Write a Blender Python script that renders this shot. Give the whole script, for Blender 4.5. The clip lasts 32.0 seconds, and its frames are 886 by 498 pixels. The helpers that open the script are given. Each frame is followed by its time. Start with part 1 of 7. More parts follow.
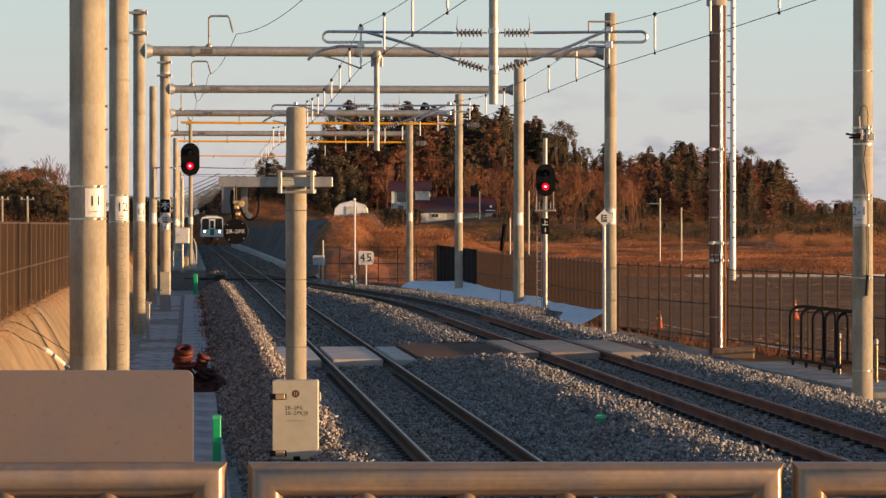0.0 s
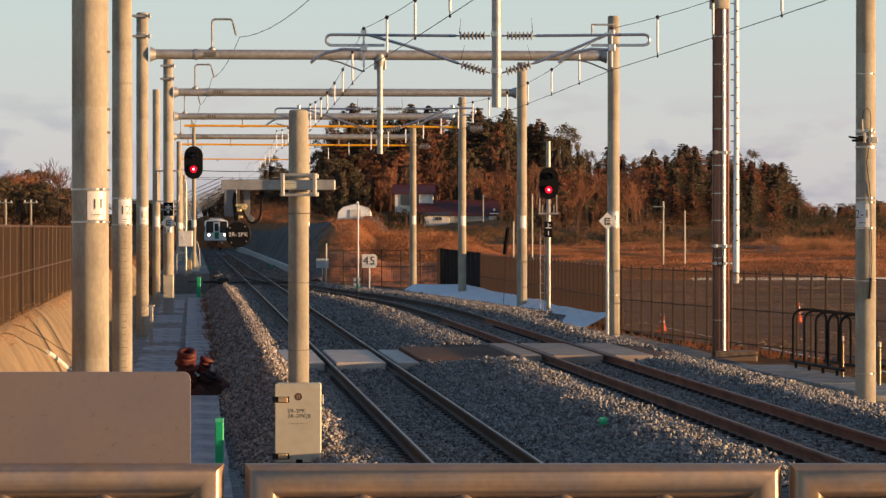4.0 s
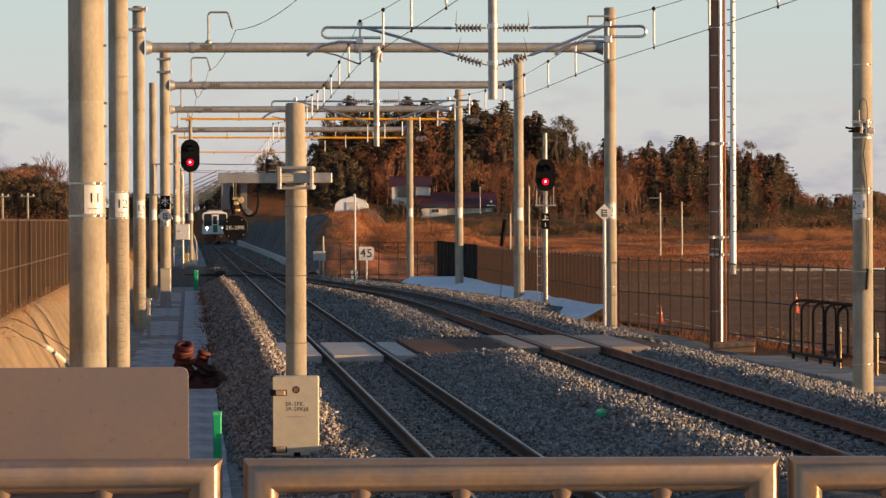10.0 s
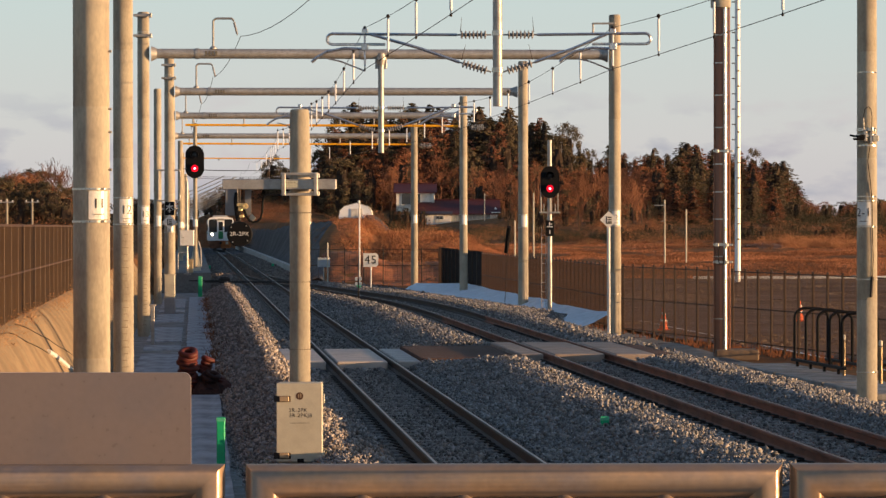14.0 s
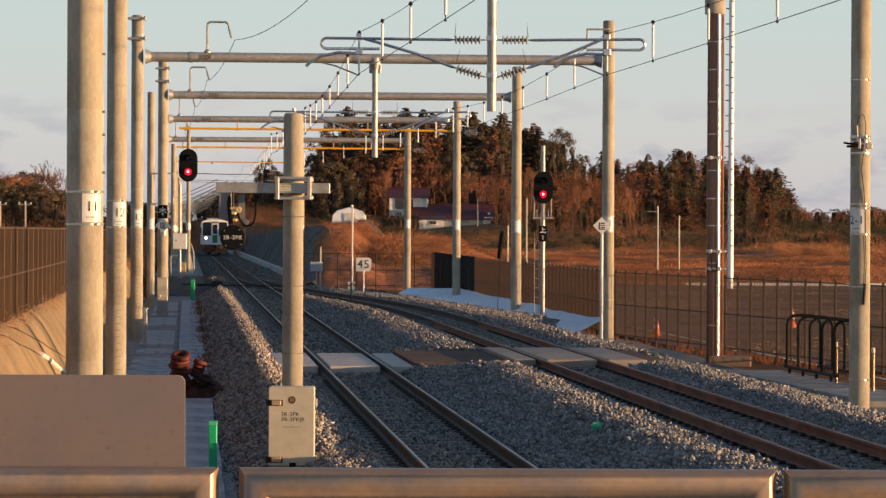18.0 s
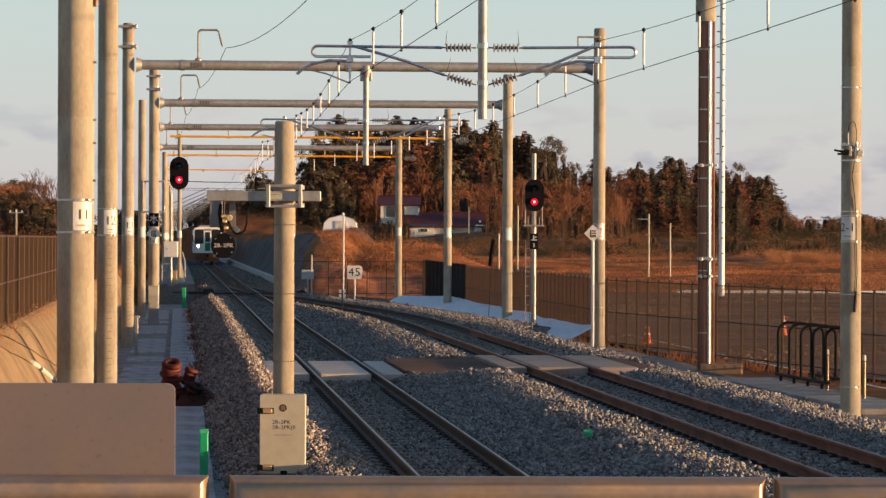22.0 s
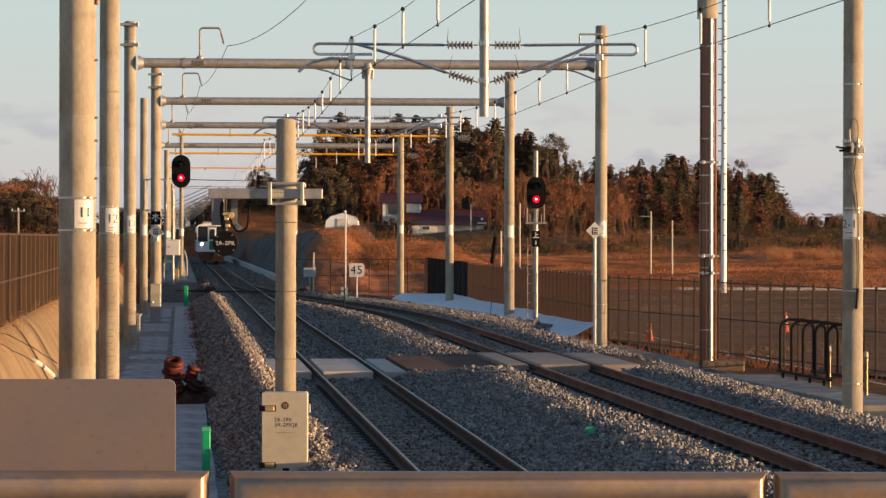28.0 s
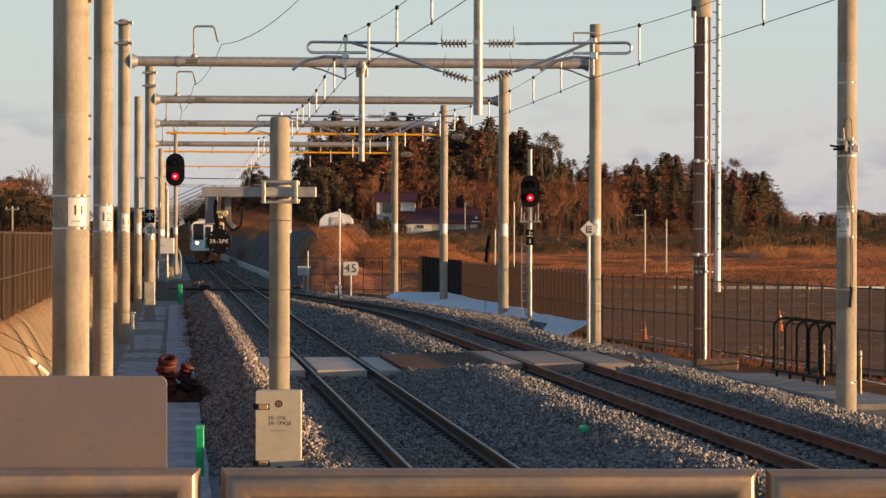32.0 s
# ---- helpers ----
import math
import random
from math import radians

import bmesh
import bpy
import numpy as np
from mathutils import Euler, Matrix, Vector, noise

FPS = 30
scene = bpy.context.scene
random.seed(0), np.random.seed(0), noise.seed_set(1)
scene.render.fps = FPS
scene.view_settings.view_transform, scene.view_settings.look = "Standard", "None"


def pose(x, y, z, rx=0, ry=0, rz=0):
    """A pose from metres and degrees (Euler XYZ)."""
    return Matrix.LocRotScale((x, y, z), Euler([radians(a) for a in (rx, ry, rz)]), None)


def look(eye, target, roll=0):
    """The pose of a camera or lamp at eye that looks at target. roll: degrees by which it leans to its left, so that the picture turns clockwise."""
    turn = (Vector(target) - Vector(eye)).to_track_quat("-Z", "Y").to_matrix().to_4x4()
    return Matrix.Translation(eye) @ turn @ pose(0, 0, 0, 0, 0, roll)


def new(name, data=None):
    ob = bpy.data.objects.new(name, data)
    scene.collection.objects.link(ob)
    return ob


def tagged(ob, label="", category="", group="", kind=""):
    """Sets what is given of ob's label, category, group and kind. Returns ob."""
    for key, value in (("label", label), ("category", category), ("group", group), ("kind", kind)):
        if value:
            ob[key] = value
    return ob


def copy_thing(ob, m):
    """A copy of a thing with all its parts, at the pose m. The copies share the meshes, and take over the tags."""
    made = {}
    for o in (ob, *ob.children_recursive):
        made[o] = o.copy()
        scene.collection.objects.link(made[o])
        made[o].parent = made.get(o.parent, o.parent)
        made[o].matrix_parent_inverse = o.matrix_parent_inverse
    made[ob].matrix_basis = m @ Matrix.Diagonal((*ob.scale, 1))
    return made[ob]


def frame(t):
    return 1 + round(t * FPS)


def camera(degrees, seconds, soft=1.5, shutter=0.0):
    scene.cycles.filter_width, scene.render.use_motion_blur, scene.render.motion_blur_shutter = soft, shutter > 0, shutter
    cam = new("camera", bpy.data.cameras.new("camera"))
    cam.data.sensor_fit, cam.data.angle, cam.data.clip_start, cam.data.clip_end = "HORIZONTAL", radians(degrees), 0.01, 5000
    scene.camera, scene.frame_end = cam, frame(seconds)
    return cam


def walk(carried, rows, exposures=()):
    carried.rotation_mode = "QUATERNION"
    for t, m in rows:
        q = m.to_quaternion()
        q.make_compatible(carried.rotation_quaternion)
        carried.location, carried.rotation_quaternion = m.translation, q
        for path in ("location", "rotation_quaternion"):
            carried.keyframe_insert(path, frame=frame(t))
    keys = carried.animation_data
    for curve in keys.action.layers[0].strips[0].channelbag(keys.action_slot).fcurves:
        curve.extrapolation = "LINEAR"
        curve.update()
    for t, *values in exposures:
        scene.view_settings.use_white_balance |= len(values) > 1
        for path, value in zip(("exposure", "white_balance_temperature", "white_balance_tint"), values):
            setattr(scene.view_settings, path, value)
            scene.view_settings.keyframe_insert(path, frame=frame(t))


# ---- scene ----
# ---- camera: held by hand behind the end railing of the platform ----
cam = camera(15.0, 32.0, soft=1.42)
EYE = 2.45
ROWS = [
    (0.0, 0.0000, 0.0000, -0.000, -0.414, -0.000),
    (0.5, -0.0024, 0.0007, 0.043, -0.413, -0.001),
    (1.0, -0.0016, 0.0010, 0.013, -0.409, 0.022),
    (1.5, 0.0049, -0.0003, 0.106, -0.321, 0.098),
    (2.0, 0.0049, -0.0008, 0.159, -0.449, 0.060),
    (2.5, 0.0082, -0.0026, 0.190, -0.374, 0.065),
    (3.0, 0.0117, -0.0009, 0.287, -0.369, -0.016),
    (3.5, 0.0116, -0.0032, 0.058, -0.355, 0.011),
    (5.5, 0.0104, -0.0017, 0.239, -0.382, 0.078),
    (6.0, 0.0072, -0.0004, 0.362, -0.357, 0.109),
    (6.5, 0.0072, -0.0004, 0.301, -0.488, 0.146),
    (7.0, 0.0098, 0.0015, 0.258, -0.345, 0.171),
    (7.5, 0.0100, -0.0007, 0.248, -0.484, 0.255),
    (8.0, 0.0102, -0.0006, 0.276, -0.558, 0.310),
    (8.5, 0.0118, -0.0008, 0.180, -0.615, 0.323),
    (9.0, 0.0130, -0.0001, 0.051, -0.571, 0.364),
    (9.5, 0.0098, 0.0003, 0.080, -0.486, 0.342),
    (10.0, 0.0109, 0.0010, 0.009, -0.494, 0.239),
    (10.5, 0.0105, 0.0001, 0.061, -0.440, 0.270),
    (11.0, 0.0121, 0.0006, 0.063, -0.445, 0.232),
    (11.5, 0.0138, -0.0017, 0.052, -0.506, 0.206),
    (12.0, 0.0164, -0.0019, 0.157, -0.504, 0.218),
    (12.5, 0.0182, 0.0005, 0.173, -0.415, 0.222),
    (13.0, 0.0163, -0.0009, 0.113, -0.431, 0.193),
    (13.5, 0.0143, -0.0003, 0.165, -0.344, 0.095),
    (14.0, 0.0133, -0.0006, 0.084, -0.378, 0.084),
    (14.5, 0.0131, -0.0003, 0.077, -0.272, -0.076),
    (16.5, 0.0125, 0.0011, -0.071, -0.309, -0.266),
    (17.0, 0.0123, -0.0001, -0.091, -0.274, -0.210),
    (17.5, 0.0109, 0.0002, 0.002, -0.227, -0.263),
    (18.0, 0.0093, -0.0014, -0.036, -0.294, -0.265),
    (18.5, 0.0092, 0.0001, 0.058, -0.323, -0.268),
    (19.0, 0.0137, -0.0019, 0.038, -0.405, -0.205),
    (19.5, 0.0121, -0.0026, 0.015, -0.318, -0.176),
    (20.0, 0.0097, 0.0002, -0.119, -0.262, -0.167),
    (20.5, 0.0072, 0.0017, -0.029, -0.109, -0.139),
    (21.0, 0.0093, -0.0003, -0.134, -0.080, -0.269),
    (21.5, 0.0139, -0.0000, -0.225, -0.072, -0.234),
    (22.0, 0.0116, -0.0012, -0.186, -0.161, -0.216),
    (22.5, 0.0133, -0.0008, -0.439, -0.029, -0.120),
    (23.0, 0.0095, -0.0010, -0.389, 0.015, -0.101),
    (23.5, 0.0161, -0.0024, -0.166, -0.074, -0.096),
    (24.0, 0.0230, -0.0031, -0.064, -0.084, -0.097),
    (24.5, 0.0222, -0.0022, -0.250, 0.064, -0.200),
    (26.5, 0.0143, -0.0058, -0.251, -0.139, -0.148),
    (27.0, 0.0140, -0.0068, -0.297, -0.372, -0.176),
    (27.5, 0.0132, -0.0065, -0.277, -0.339, -0.156),
    (28.0, 0.0152, -0.0056, -0.151, -0.200, -0.108),
    (28.5, 0.0162, -0.0064, -0.150, -0.104, -0.086),
    (29.0, 0.0151, -0.0059, -0.220, -0.160, -0.191),
    (29.5, 0.0112, -0.0059, -0.096, -0.013, -0.087),
    (30.0, 0.0132, -0.0073, -0.066, 0.036, 0.031),
    (30.5, 0.0150, -0.0049, -0.163, -0.132, -0.070),
    (31.0, 0.0191, -0.0082, -0.326, -0.255, -0.225),
    (31.5, 0.0201, -0.0093, -0.247, -0.260, -0.175),
    (32.0, 0.0201, -0.0084, -0.249, -0.224, -0.140),
]
walk(cam, [(t, pose(x, 0, EYE + z, 90 + pitch, roll, yaw)) for t, x, z, yaw, pitch, roll in ROWS],
     exposures=[(0, 0.0), (32, 0.0)])

# ---- light: low winter sun from the side, clear pale sky ----
SUN_AZ, SUN_EL = 103.5, 3.6      # degrees clockwise from +y, and above the horizon
world = bpy.data.worlds.new("sky")
scene.world = world
world.use_nodes = True
wn, wl = world.node_tree.nodes, world.node_tree.links
sky = wn.new("ShaderNodeTexSky")
sky.sky_type, sky.sun_disc = "NISHITA", False
sky.sun_elevation, sky.sun_rotation = radians(SUN_EL), radians(SUN_AZ)
sky.altitude, sky.air_density, sky.dust_density, sky.ozone_density = 20, 1.0, 1.2, 1.5
bg = wn["Background"]
bg.inputs["Strength"].default_value = 1.0
# pale winter haze over the physical sky, with a few low clouds
co, sep = wn.new("ShaderNodeTexCoord"), wn.new("ShaderNodeSeparateXYZ")
wl.new(co.outputs["Generated"], sep.inputs[0])
haze = wn.new("ShaderNodeValToRGB")
stops = haze.color_ramp.elements
stops[0].position, stops[0].color = 0.0, (0.54, 0.515, 0.545, 1)
stops[1].position, stops[1].color = 0.75, (0.065, 0.118, 0.215, 1)
for p, c in ((0.025, (0.555, 0.565, 0.585, 1)), (0.07, (0.49, 0.585, 0.605, 1)), (0.2, (0.235, 0.315, 0.40, 1))):
    e = stops.new(p)
    e.color = c
wl.new(sep.outputs["Z"], haze.inputs["Fac"])
air = wn.new("ShaderNodeVectorMath")
air.operation = "SCALE"
air.inputs["Scale"].default_value = 0.06
wl.new(sky.outputs[0], air.inputs[0])
both = wn.new("ShaderNodeVectorMath")
wl.new(air.outputs[0], both.inputs[0])
wl.new(haze.outputs["Color"], both.inputs[1])
stretch = wn.new("ShaderNodeMapping")
stretch.inputs["Scale"].default_value = (44, 44, 120)
wl.new(co.outputs["Generated"], stretch.inputs["Vector"])
puff = wn.new("ShaderNodeTexNoise")
puff.inputs["Scale"].default_value, puff.inputs["Detail"].default_value = 1.0, 5
wl.new(stretch.outputs[0], puff.inputs["Vector"])
low = wn.new("ShaderNodeMapRange")
for key, val in (("From Min", 0.020), ("From Max", 0.046), ("To Min", 1.0), ("To Max", 0.0)):
    low.inputs[key].default_value = val
wl.new(sep.outputs["Z"], low.inputs["Value"])
dense = wn.new("ShaderNodeMapRange")
for key, val in (("From Min", 0.50), ("From Max", 0.64), ("To Min", 0.0), ("To Max", 0.85)):
    dense.inputs[key].default_value = val
wl.new(puff.outputs["Fac"], dense.inputs["Value"])
cover = wn.new("ShaderNodeMath")
cover.operation = "MULTIPLY"
wl.new(low.outputs[0], cover.inputs[0])
wl.new(dense.outputs[0], cover.inputs[1])
cloud = wn.new("ShaderNodeMix")
cloud.data_type = "RGBA"
tint = wn.new("ShaderNodeValToRGB")                # grey-blue undersides, pink lit tops
tint.color_ramp.elements[0].position, tint.color_ramp.elements[0].color = 0.42, (0.43, 0.435, 0.49, 1)
tint.color_ramp.elements[1].position, tint.color_ramp.elements[1].color = 0.60, (0.60, 0.535, 0.55, 1)
broad_puff = wn.new("ShaderNodeTexNoise")
broad_puff.inputs["Scale"].default_value, broad_puff.inputs["Detail"].default_value = 0.35, 2
wl.new(stretch.outputs[0], broad_puff.inputs["Vector"])
wl.new(broad_puff.outputs["Fac"], tint.inputs["Fac"])
wl.new(tint.outputs["Color"], cloud.inputs["B"])
wl.new(cover.outputs[0], cloud.inputs["Factor"])
wl.new(both.outputs[0], cloud.inputs["A"])
wl.new(cloud.outputs["Result"], bg.inputs["Color"])
sun = new("sun", bpy.data.lights.new("sun", "SUN"))
sun.data.energy, sun.data.angle, sun.data.color = 8.3, radians(0.55), (1.0, 0.60, 0.295)
az, el = radians(SUN_AZ), radians(SUN_EL)
sun.matrix_basis = look((60 * math.sin(az), 60 * math.cos(az), 60 * math.tan(el)), (0, 0, 0))


# ---- mesh tools ----
class Shape:
    """Collects vertices and faces of one mesh."""
    def __init__(self):
        self.v, self.f = [], []

    def add(self, vs, fs, m=None):
        n = len(self.v)
        self.v += [tuple(m @ Vector(p)) if m else tuple(p) for p in vs]
        self.f += [tuple(i + n for i in f) for f in fs]
        return self

    def box(self, size, at=(0, 0, 0), bevel=0.0, m=None):
        h = [s / 2 for s in size]
        b = min(bevel, min(h) * 0.8)
        mm = (m or Matrix()) @ Matrix.Translation(at)
        if b <= 0:
            vs = [(x * h[0], y * h[1], z * h[2]) for x in (-1, 1) for y in (-1, 1) for z in (-1, 1)]
            return self.add(vs, [(0, 1, 3, 2), (4, 6, 7, 5), (0, 4, 5, 1), (2, 3, 7, 6), (0, 2, 6, 4), (1, 5, 7, 3)], mm)
        vs, idx = [], {}
        for sx in (-1, 1):
            for sy in (-1, 1):
                for sz in (-1, 1):
                    for a in range(3):
                        s = (sx, sy, sz)
                        idx[(s, a)] = len(vs)
                        vs.append(tuple(s[k] * (h[k] if k == a else h[k] - b) for k in range(3)))
        fs = []
        for a in range(3):
            p, q = [k for k in range(3) if k != a]
            for sa in (-1, 1):
                ring = []
                for sp, sq in ((-1, -1), (1, -1), (1, 1), (-1, 1)):
                    s = [0, 0, 0]
                    s[a], s[p], s[q] = sa, sp, sq
                    ring.append(idx[(tuple(s), a)])
                fs.append(ring)
            for sp in (-1, 1):
                for sq in (-1, 1):
                    s0, s1 = [0, 0, 0], [0, 0, 0]
                    s0[a], s0[p], s0[q] = -1, sp, sq
                    s1[a], s1[p], s1[q] = 1, sp, sq
                    s0, s1 = tuple(s0), tuple(s1)
                    fs.append([idx[(s0, p)], idx[(s1, p)], idx[(s1, q)], idx[(s0, q)]])
        for sx in (-1, 1):
            for sy in (-1, 1):
                for sz in (-1, 1):
                    fs.append([idx[((sx, sy, sz), a)] for a in range(3)])
        out = []
        for f in fs:
            c = sum((Vector(vs[i]) for i in f), Vector()) / len(f)
            nrm = (Vector(vs[f[1]]) - Vector(vs[f[0]])).cross(Vector(vs[f[2]]) - Vector(vs[f[0]]))
            out.append(tuple(f) if nrm.dot(c) > 0 else tuple(reversed(f)))
        return self.add(vs, out, mm)

    def lathe(self, prof, n=20, m=None):
        """Profile of (radius, z) turned about z."""
        vs, fs = [], []
        for r, z in prof:
            vs += [(r * math.cos(2 * math.pi * k / n), r * math.sin(2 * math.pi * k / n), z) for k in range(n)]
        for i in range(len(prof) - 1):
            for k in range(n):
                a, b = i * n + k, i * n + (k + 1) % n
                fs.append((a, b, b + n, a + n))
        fs.append(tuple(reversed(range(n))))
        fs.append(tuple(range((len(prof) - 1) * n, len(prof) * n)))
        return self.add(vs, fs, m)

    def rod(self, a, b, r0, r1=None, n=12):
        a, b = Vector(a), Vector(b)
        q = (b - a).to_track_quat("Z", "Y").to_matrix().to_4x4()
        return self.lathe([(r0, 0), (r0 if r1 is None else r1, (b - a).length)], n, Matrix.Translation(a) @ q)

    def tube(self, pts, r, n=8, closed=False):
        pts = [Vector(p) for p in pts]
        vs, fs = [], []
        side = None
        for i, p in enumerate(pts):
            d = (pts[min(i + 1, len(pts) - 1)] - pts[max(i - 1, 0)]).normalized()
            if side is None:
                side = d.orthogonal().normalized()
            side = (side - d * side.dot(d)).normalized()
            up = d.cross(side)
            vs += [p + (side * math.cos(2 * math.pi * k / n) + up * math.sin(2 * math.pi * k / n)) * r for k in range(n)]
        for i in range(len(pts) - 1):
            for k in range(n):
                a, b = i * n + k, i * n + (k + 1) % n
                fs.append((a, b, b + n, a + n))
        fs += [tuple(reversed(range(n))), tuple(range(len(vs) - n, len(vs)))]
        return self.add(vs, fs)

    def prism(self, outline, depth, m=None):
        """Outline in x, z (anticlockwise seen from -y) pushed along y by depth."""
        n = len(outline)
        vs = [(x, 0, z) for x, z in outline] + [(x, depth, z) for x, z in outline]
        fs = [tuple(range(n)), tuple(reversed(range(n, 2 * n)))]
        fs += [(k, k + n, (k + 1) % n + n, (k + 1) % n) for k in range(n)]
        return self.add(vs, fs, m)

    def mesh(self, name, smooth=35):
        me = bpy.data.meshes.new(name)
        me.from_pydata(self.v, [], self.f)
        if smooth:
            me.polygons.foreach_set("use_smooth", [True] * len(me.polygons))
            me.set_sharp_from_angle(angle=radians(smooth))
        me.update()
        return me


def part(name, shape, material, parent=None, label="", smooth=35, m=None):
    me = shape if isinstance(shape, bpy.types.Mesh) else shape.mesh(name, smooth)
    if not me.materials:
        me.materials.append(material)
    ob = new(name, me)
    if parent:
        ob.parent = parent
    if m is not None:
        ob.matrix_basis = m
    return tagged(ob, label)


def thing(name, label, category, m=None, group="", kind=""):
    ob = new(name)
    ob.empty_display_size = 0.2
    if m is not None:
        ob.matrix_basis = m
    return tagged(ob, label, category, group, kind)


def lettering(words, size, material, parent, m, name="lettering", deep=0.003, thin=0.0):
    cu = bpy.data.curves.new(name, "FONT")
    cu.body, cu.size, cu.extrude, cu.resolution_u, cu.space_character = words, size, deep, 3, 1.12
    cu.offset = -thin * size
    cu.align_x, cu.align_y = "CENTER", "CENTER"
    tmp = bpy.data.objects.new(name, cu)
    me = bpy.data.meshes.new_from_object(tmp)
    bpy.data.objects.remove(tmp)
    me.materials.clear()
    return part(name, me, material, parent, m=m)


def smooth(a, b, x):
    t = min(1, max(0, (x - a) / (b - a)))
    return t * t * (3 - 2 * t)


def table(points, x):
    """Straight lines between (x, y) points."""
    if x <= points[0][0]:
        return points[0][1]
    for (x0, y0), (x1, y1) in zip(points, points[1:]):
        if x <= x1:
            return y0 + (y1 - y0) * (x - x0) / (x1 - x0)
    return points[-1][1]


# ---- the plan: the main track runs away to the left at 4.3 degrees ----
LEAN_TRACK = math.degrees(math.atan(0.0755))


def cx(y):
    """Middle of the main track at y."""
    return 3.083 - 0.0755 * y


def apart(y):
    """How far the loop track lies to the right of the main track."""
    return 4.0 * (1 - smooth(90, 180, y))


def loop_z(y):
    return 0.12 * (1 - smooth(100, 150, y))


def sink(y):
    """Slight fall of the line towards the far end."""
    return -0.28 * smooth(230, 450, y)


def on_track(o, y, z=0.0):
    """Pose at o metres right of the main track's middle, turned along it."""
    return pose(cx(y) + o, y, z, 0, 0, LEAN_TRACK)


# ---- materials ----
def make(name, colour, rough=0.8, metal=0.0, vary=0.25, scale=3.0, grain=60.0, bump=0.15, dirt=None, dirt_amount=0.5,
         stretch=(1, 1, 1), each=0.0, coords="Object", spec=0.4):
    """Base colour varied by a broad and a fine noise, optional second colour in patches, fine relief."""
    mt = bpy.data.materials.new(name)
    mt.use_nodes = True
    ns, ln = mt.node_tree.nodes, mt.node_tree.links
    sh = ns["Principled BSDF"]
    sh.inputs["Metallic"].default_value = metal
    sh.inputs["Specular IOR Level"].default_value = spec
    tc, mp = ns.new("ShaderNodeTexCoord"), ns.new("ShaderNodeMapping")
    mp.inputs["Scale"].default_value = stretch
    ln.new(tc.outputs[coords], mp.inputs["Vector"])

    def noise_at(s, detail):
        nd = ns.new("ShaderNodeTexNoise")
        nd.inputs["Scale"].default_value, nd.inputs["Detail"].default_value = s, detail
        ln.new(mp.outputs[0], nd.inputs["Vector"])
        return nd.outputs["Fac"]

    def span(src, lo, hi, a=0.3, b=0.7):
        nd = ns.new("ShaderNodeMapRange")
        for key, val in (("From Min", a), ("From Max", b), ("To Min", lo), ("To Max", hi)):
            nd.inputs[key].default_value = val
        ln.new(src, nd.inputs["Value"])
        return nd.outputs[0]

    def times(x, y):
        nd = ns.new("ShaderNodeMath")
        nd.operation = "MULTIPLY"
        ln.new(x, nd.inputs[0])
        ln.new(y, nd.inputs[1])
        return nd.outputs[0]

    broad, fine = noise_at(scale, 4), noise_at(grain, 3)
    level = times(span(broad, 1 - vary, 1 + vary), span(fine, 1 - vary * 0.7, 1 + vary * 0.7))
    if each:
        oi = ns.new("ShaderNodeObjectInfo")
        level = times(level, span(oi.outputs["Random"], 1 - each, 1 + each, 0, 1))
    base = ns.new("ShaderNodeRGB")
    base.outputs[0].default_value = (*colour, 1)
    col = base.outputs[0]
    if dirt:
        mx = ns.new("ShaderNodeMix")
        mx.data_type = "RGBA"
        ln.new(span(noise_at(scale * 2.7, 5), 0, dirt_amount, 0.42, 0.68), mx.inputs["Factor"])
        ln.new(col, mx.inputs["A"])
        mx.inputs["B"].default_value = (*dirt, 1)
        col = mx.outputs["Result"]
    vm = ns.new("ShaderNodeVectorMath")
    vm.operation = "SCALE"
    ln.new(col, vm.inputs[0])
    ln.new(level, vm.inputs["Scale"])
    ln.new(vm.outputs[0], sh.inputs["Base Color"])
    ln.new(span(fine, rough - 0.08, min(1, rough + 0.1)), sh.inputs["Roughness"])
    if bump:
        bp = ns.new("ShaderNodeBump")
        bp.inputs["Strength"].default_value, bp.inputs["Distance"].default_value = bump, 0.02
        ln.new(fine, bp.inputs["Height"])
        ln.new(bp.outputs[0], sh.inputs["Normal"])
    return mt


def per_island(mt, lo, hi):
    """Lets every loose piece of a joined mesh differ in tone."""
    ns, ln = mt.node_tree.nodes, mt.node_tree.links
    sh = ns["Principled BSDF"]
    src = sh.inputs["Base Color"].links[0].from_socket
    ge, mr, vm = ns.new("ShaderNodeNewGeometry"), ns.new("ShaderNodeMapRange"), ns.new("ShaderNodeVectorMath")
    vm.operation = "SCALE"
    mr.inputs["To Min"].default_value, mr.inputs["To Max"].default_value = lo, hi
    ln.new(ge.outputs["Random Per Island"], mr.inputs["Value"])
    ln.new(src, vm.inputs[0])
    ln.new(mr.outputs[0], vm.inputs["Scale"])
    ln.new(vm.outputs[0], sh.inputs["Base Color"])
    return mt


def glowing(name, colour, strength):
    mt = bpy.data.materials.new(name)
    mt.use_nodes = True
    sh = mt.node_tree.nodes["Principled BSDF"]
    sh.inputs["Base Color"].default_value = (*colour, 1)
    sh.inputs["Emission Color"].default_value = (*colour, 1)
    sh.inputs["Emission Strength"].default_value = strength
    return mt


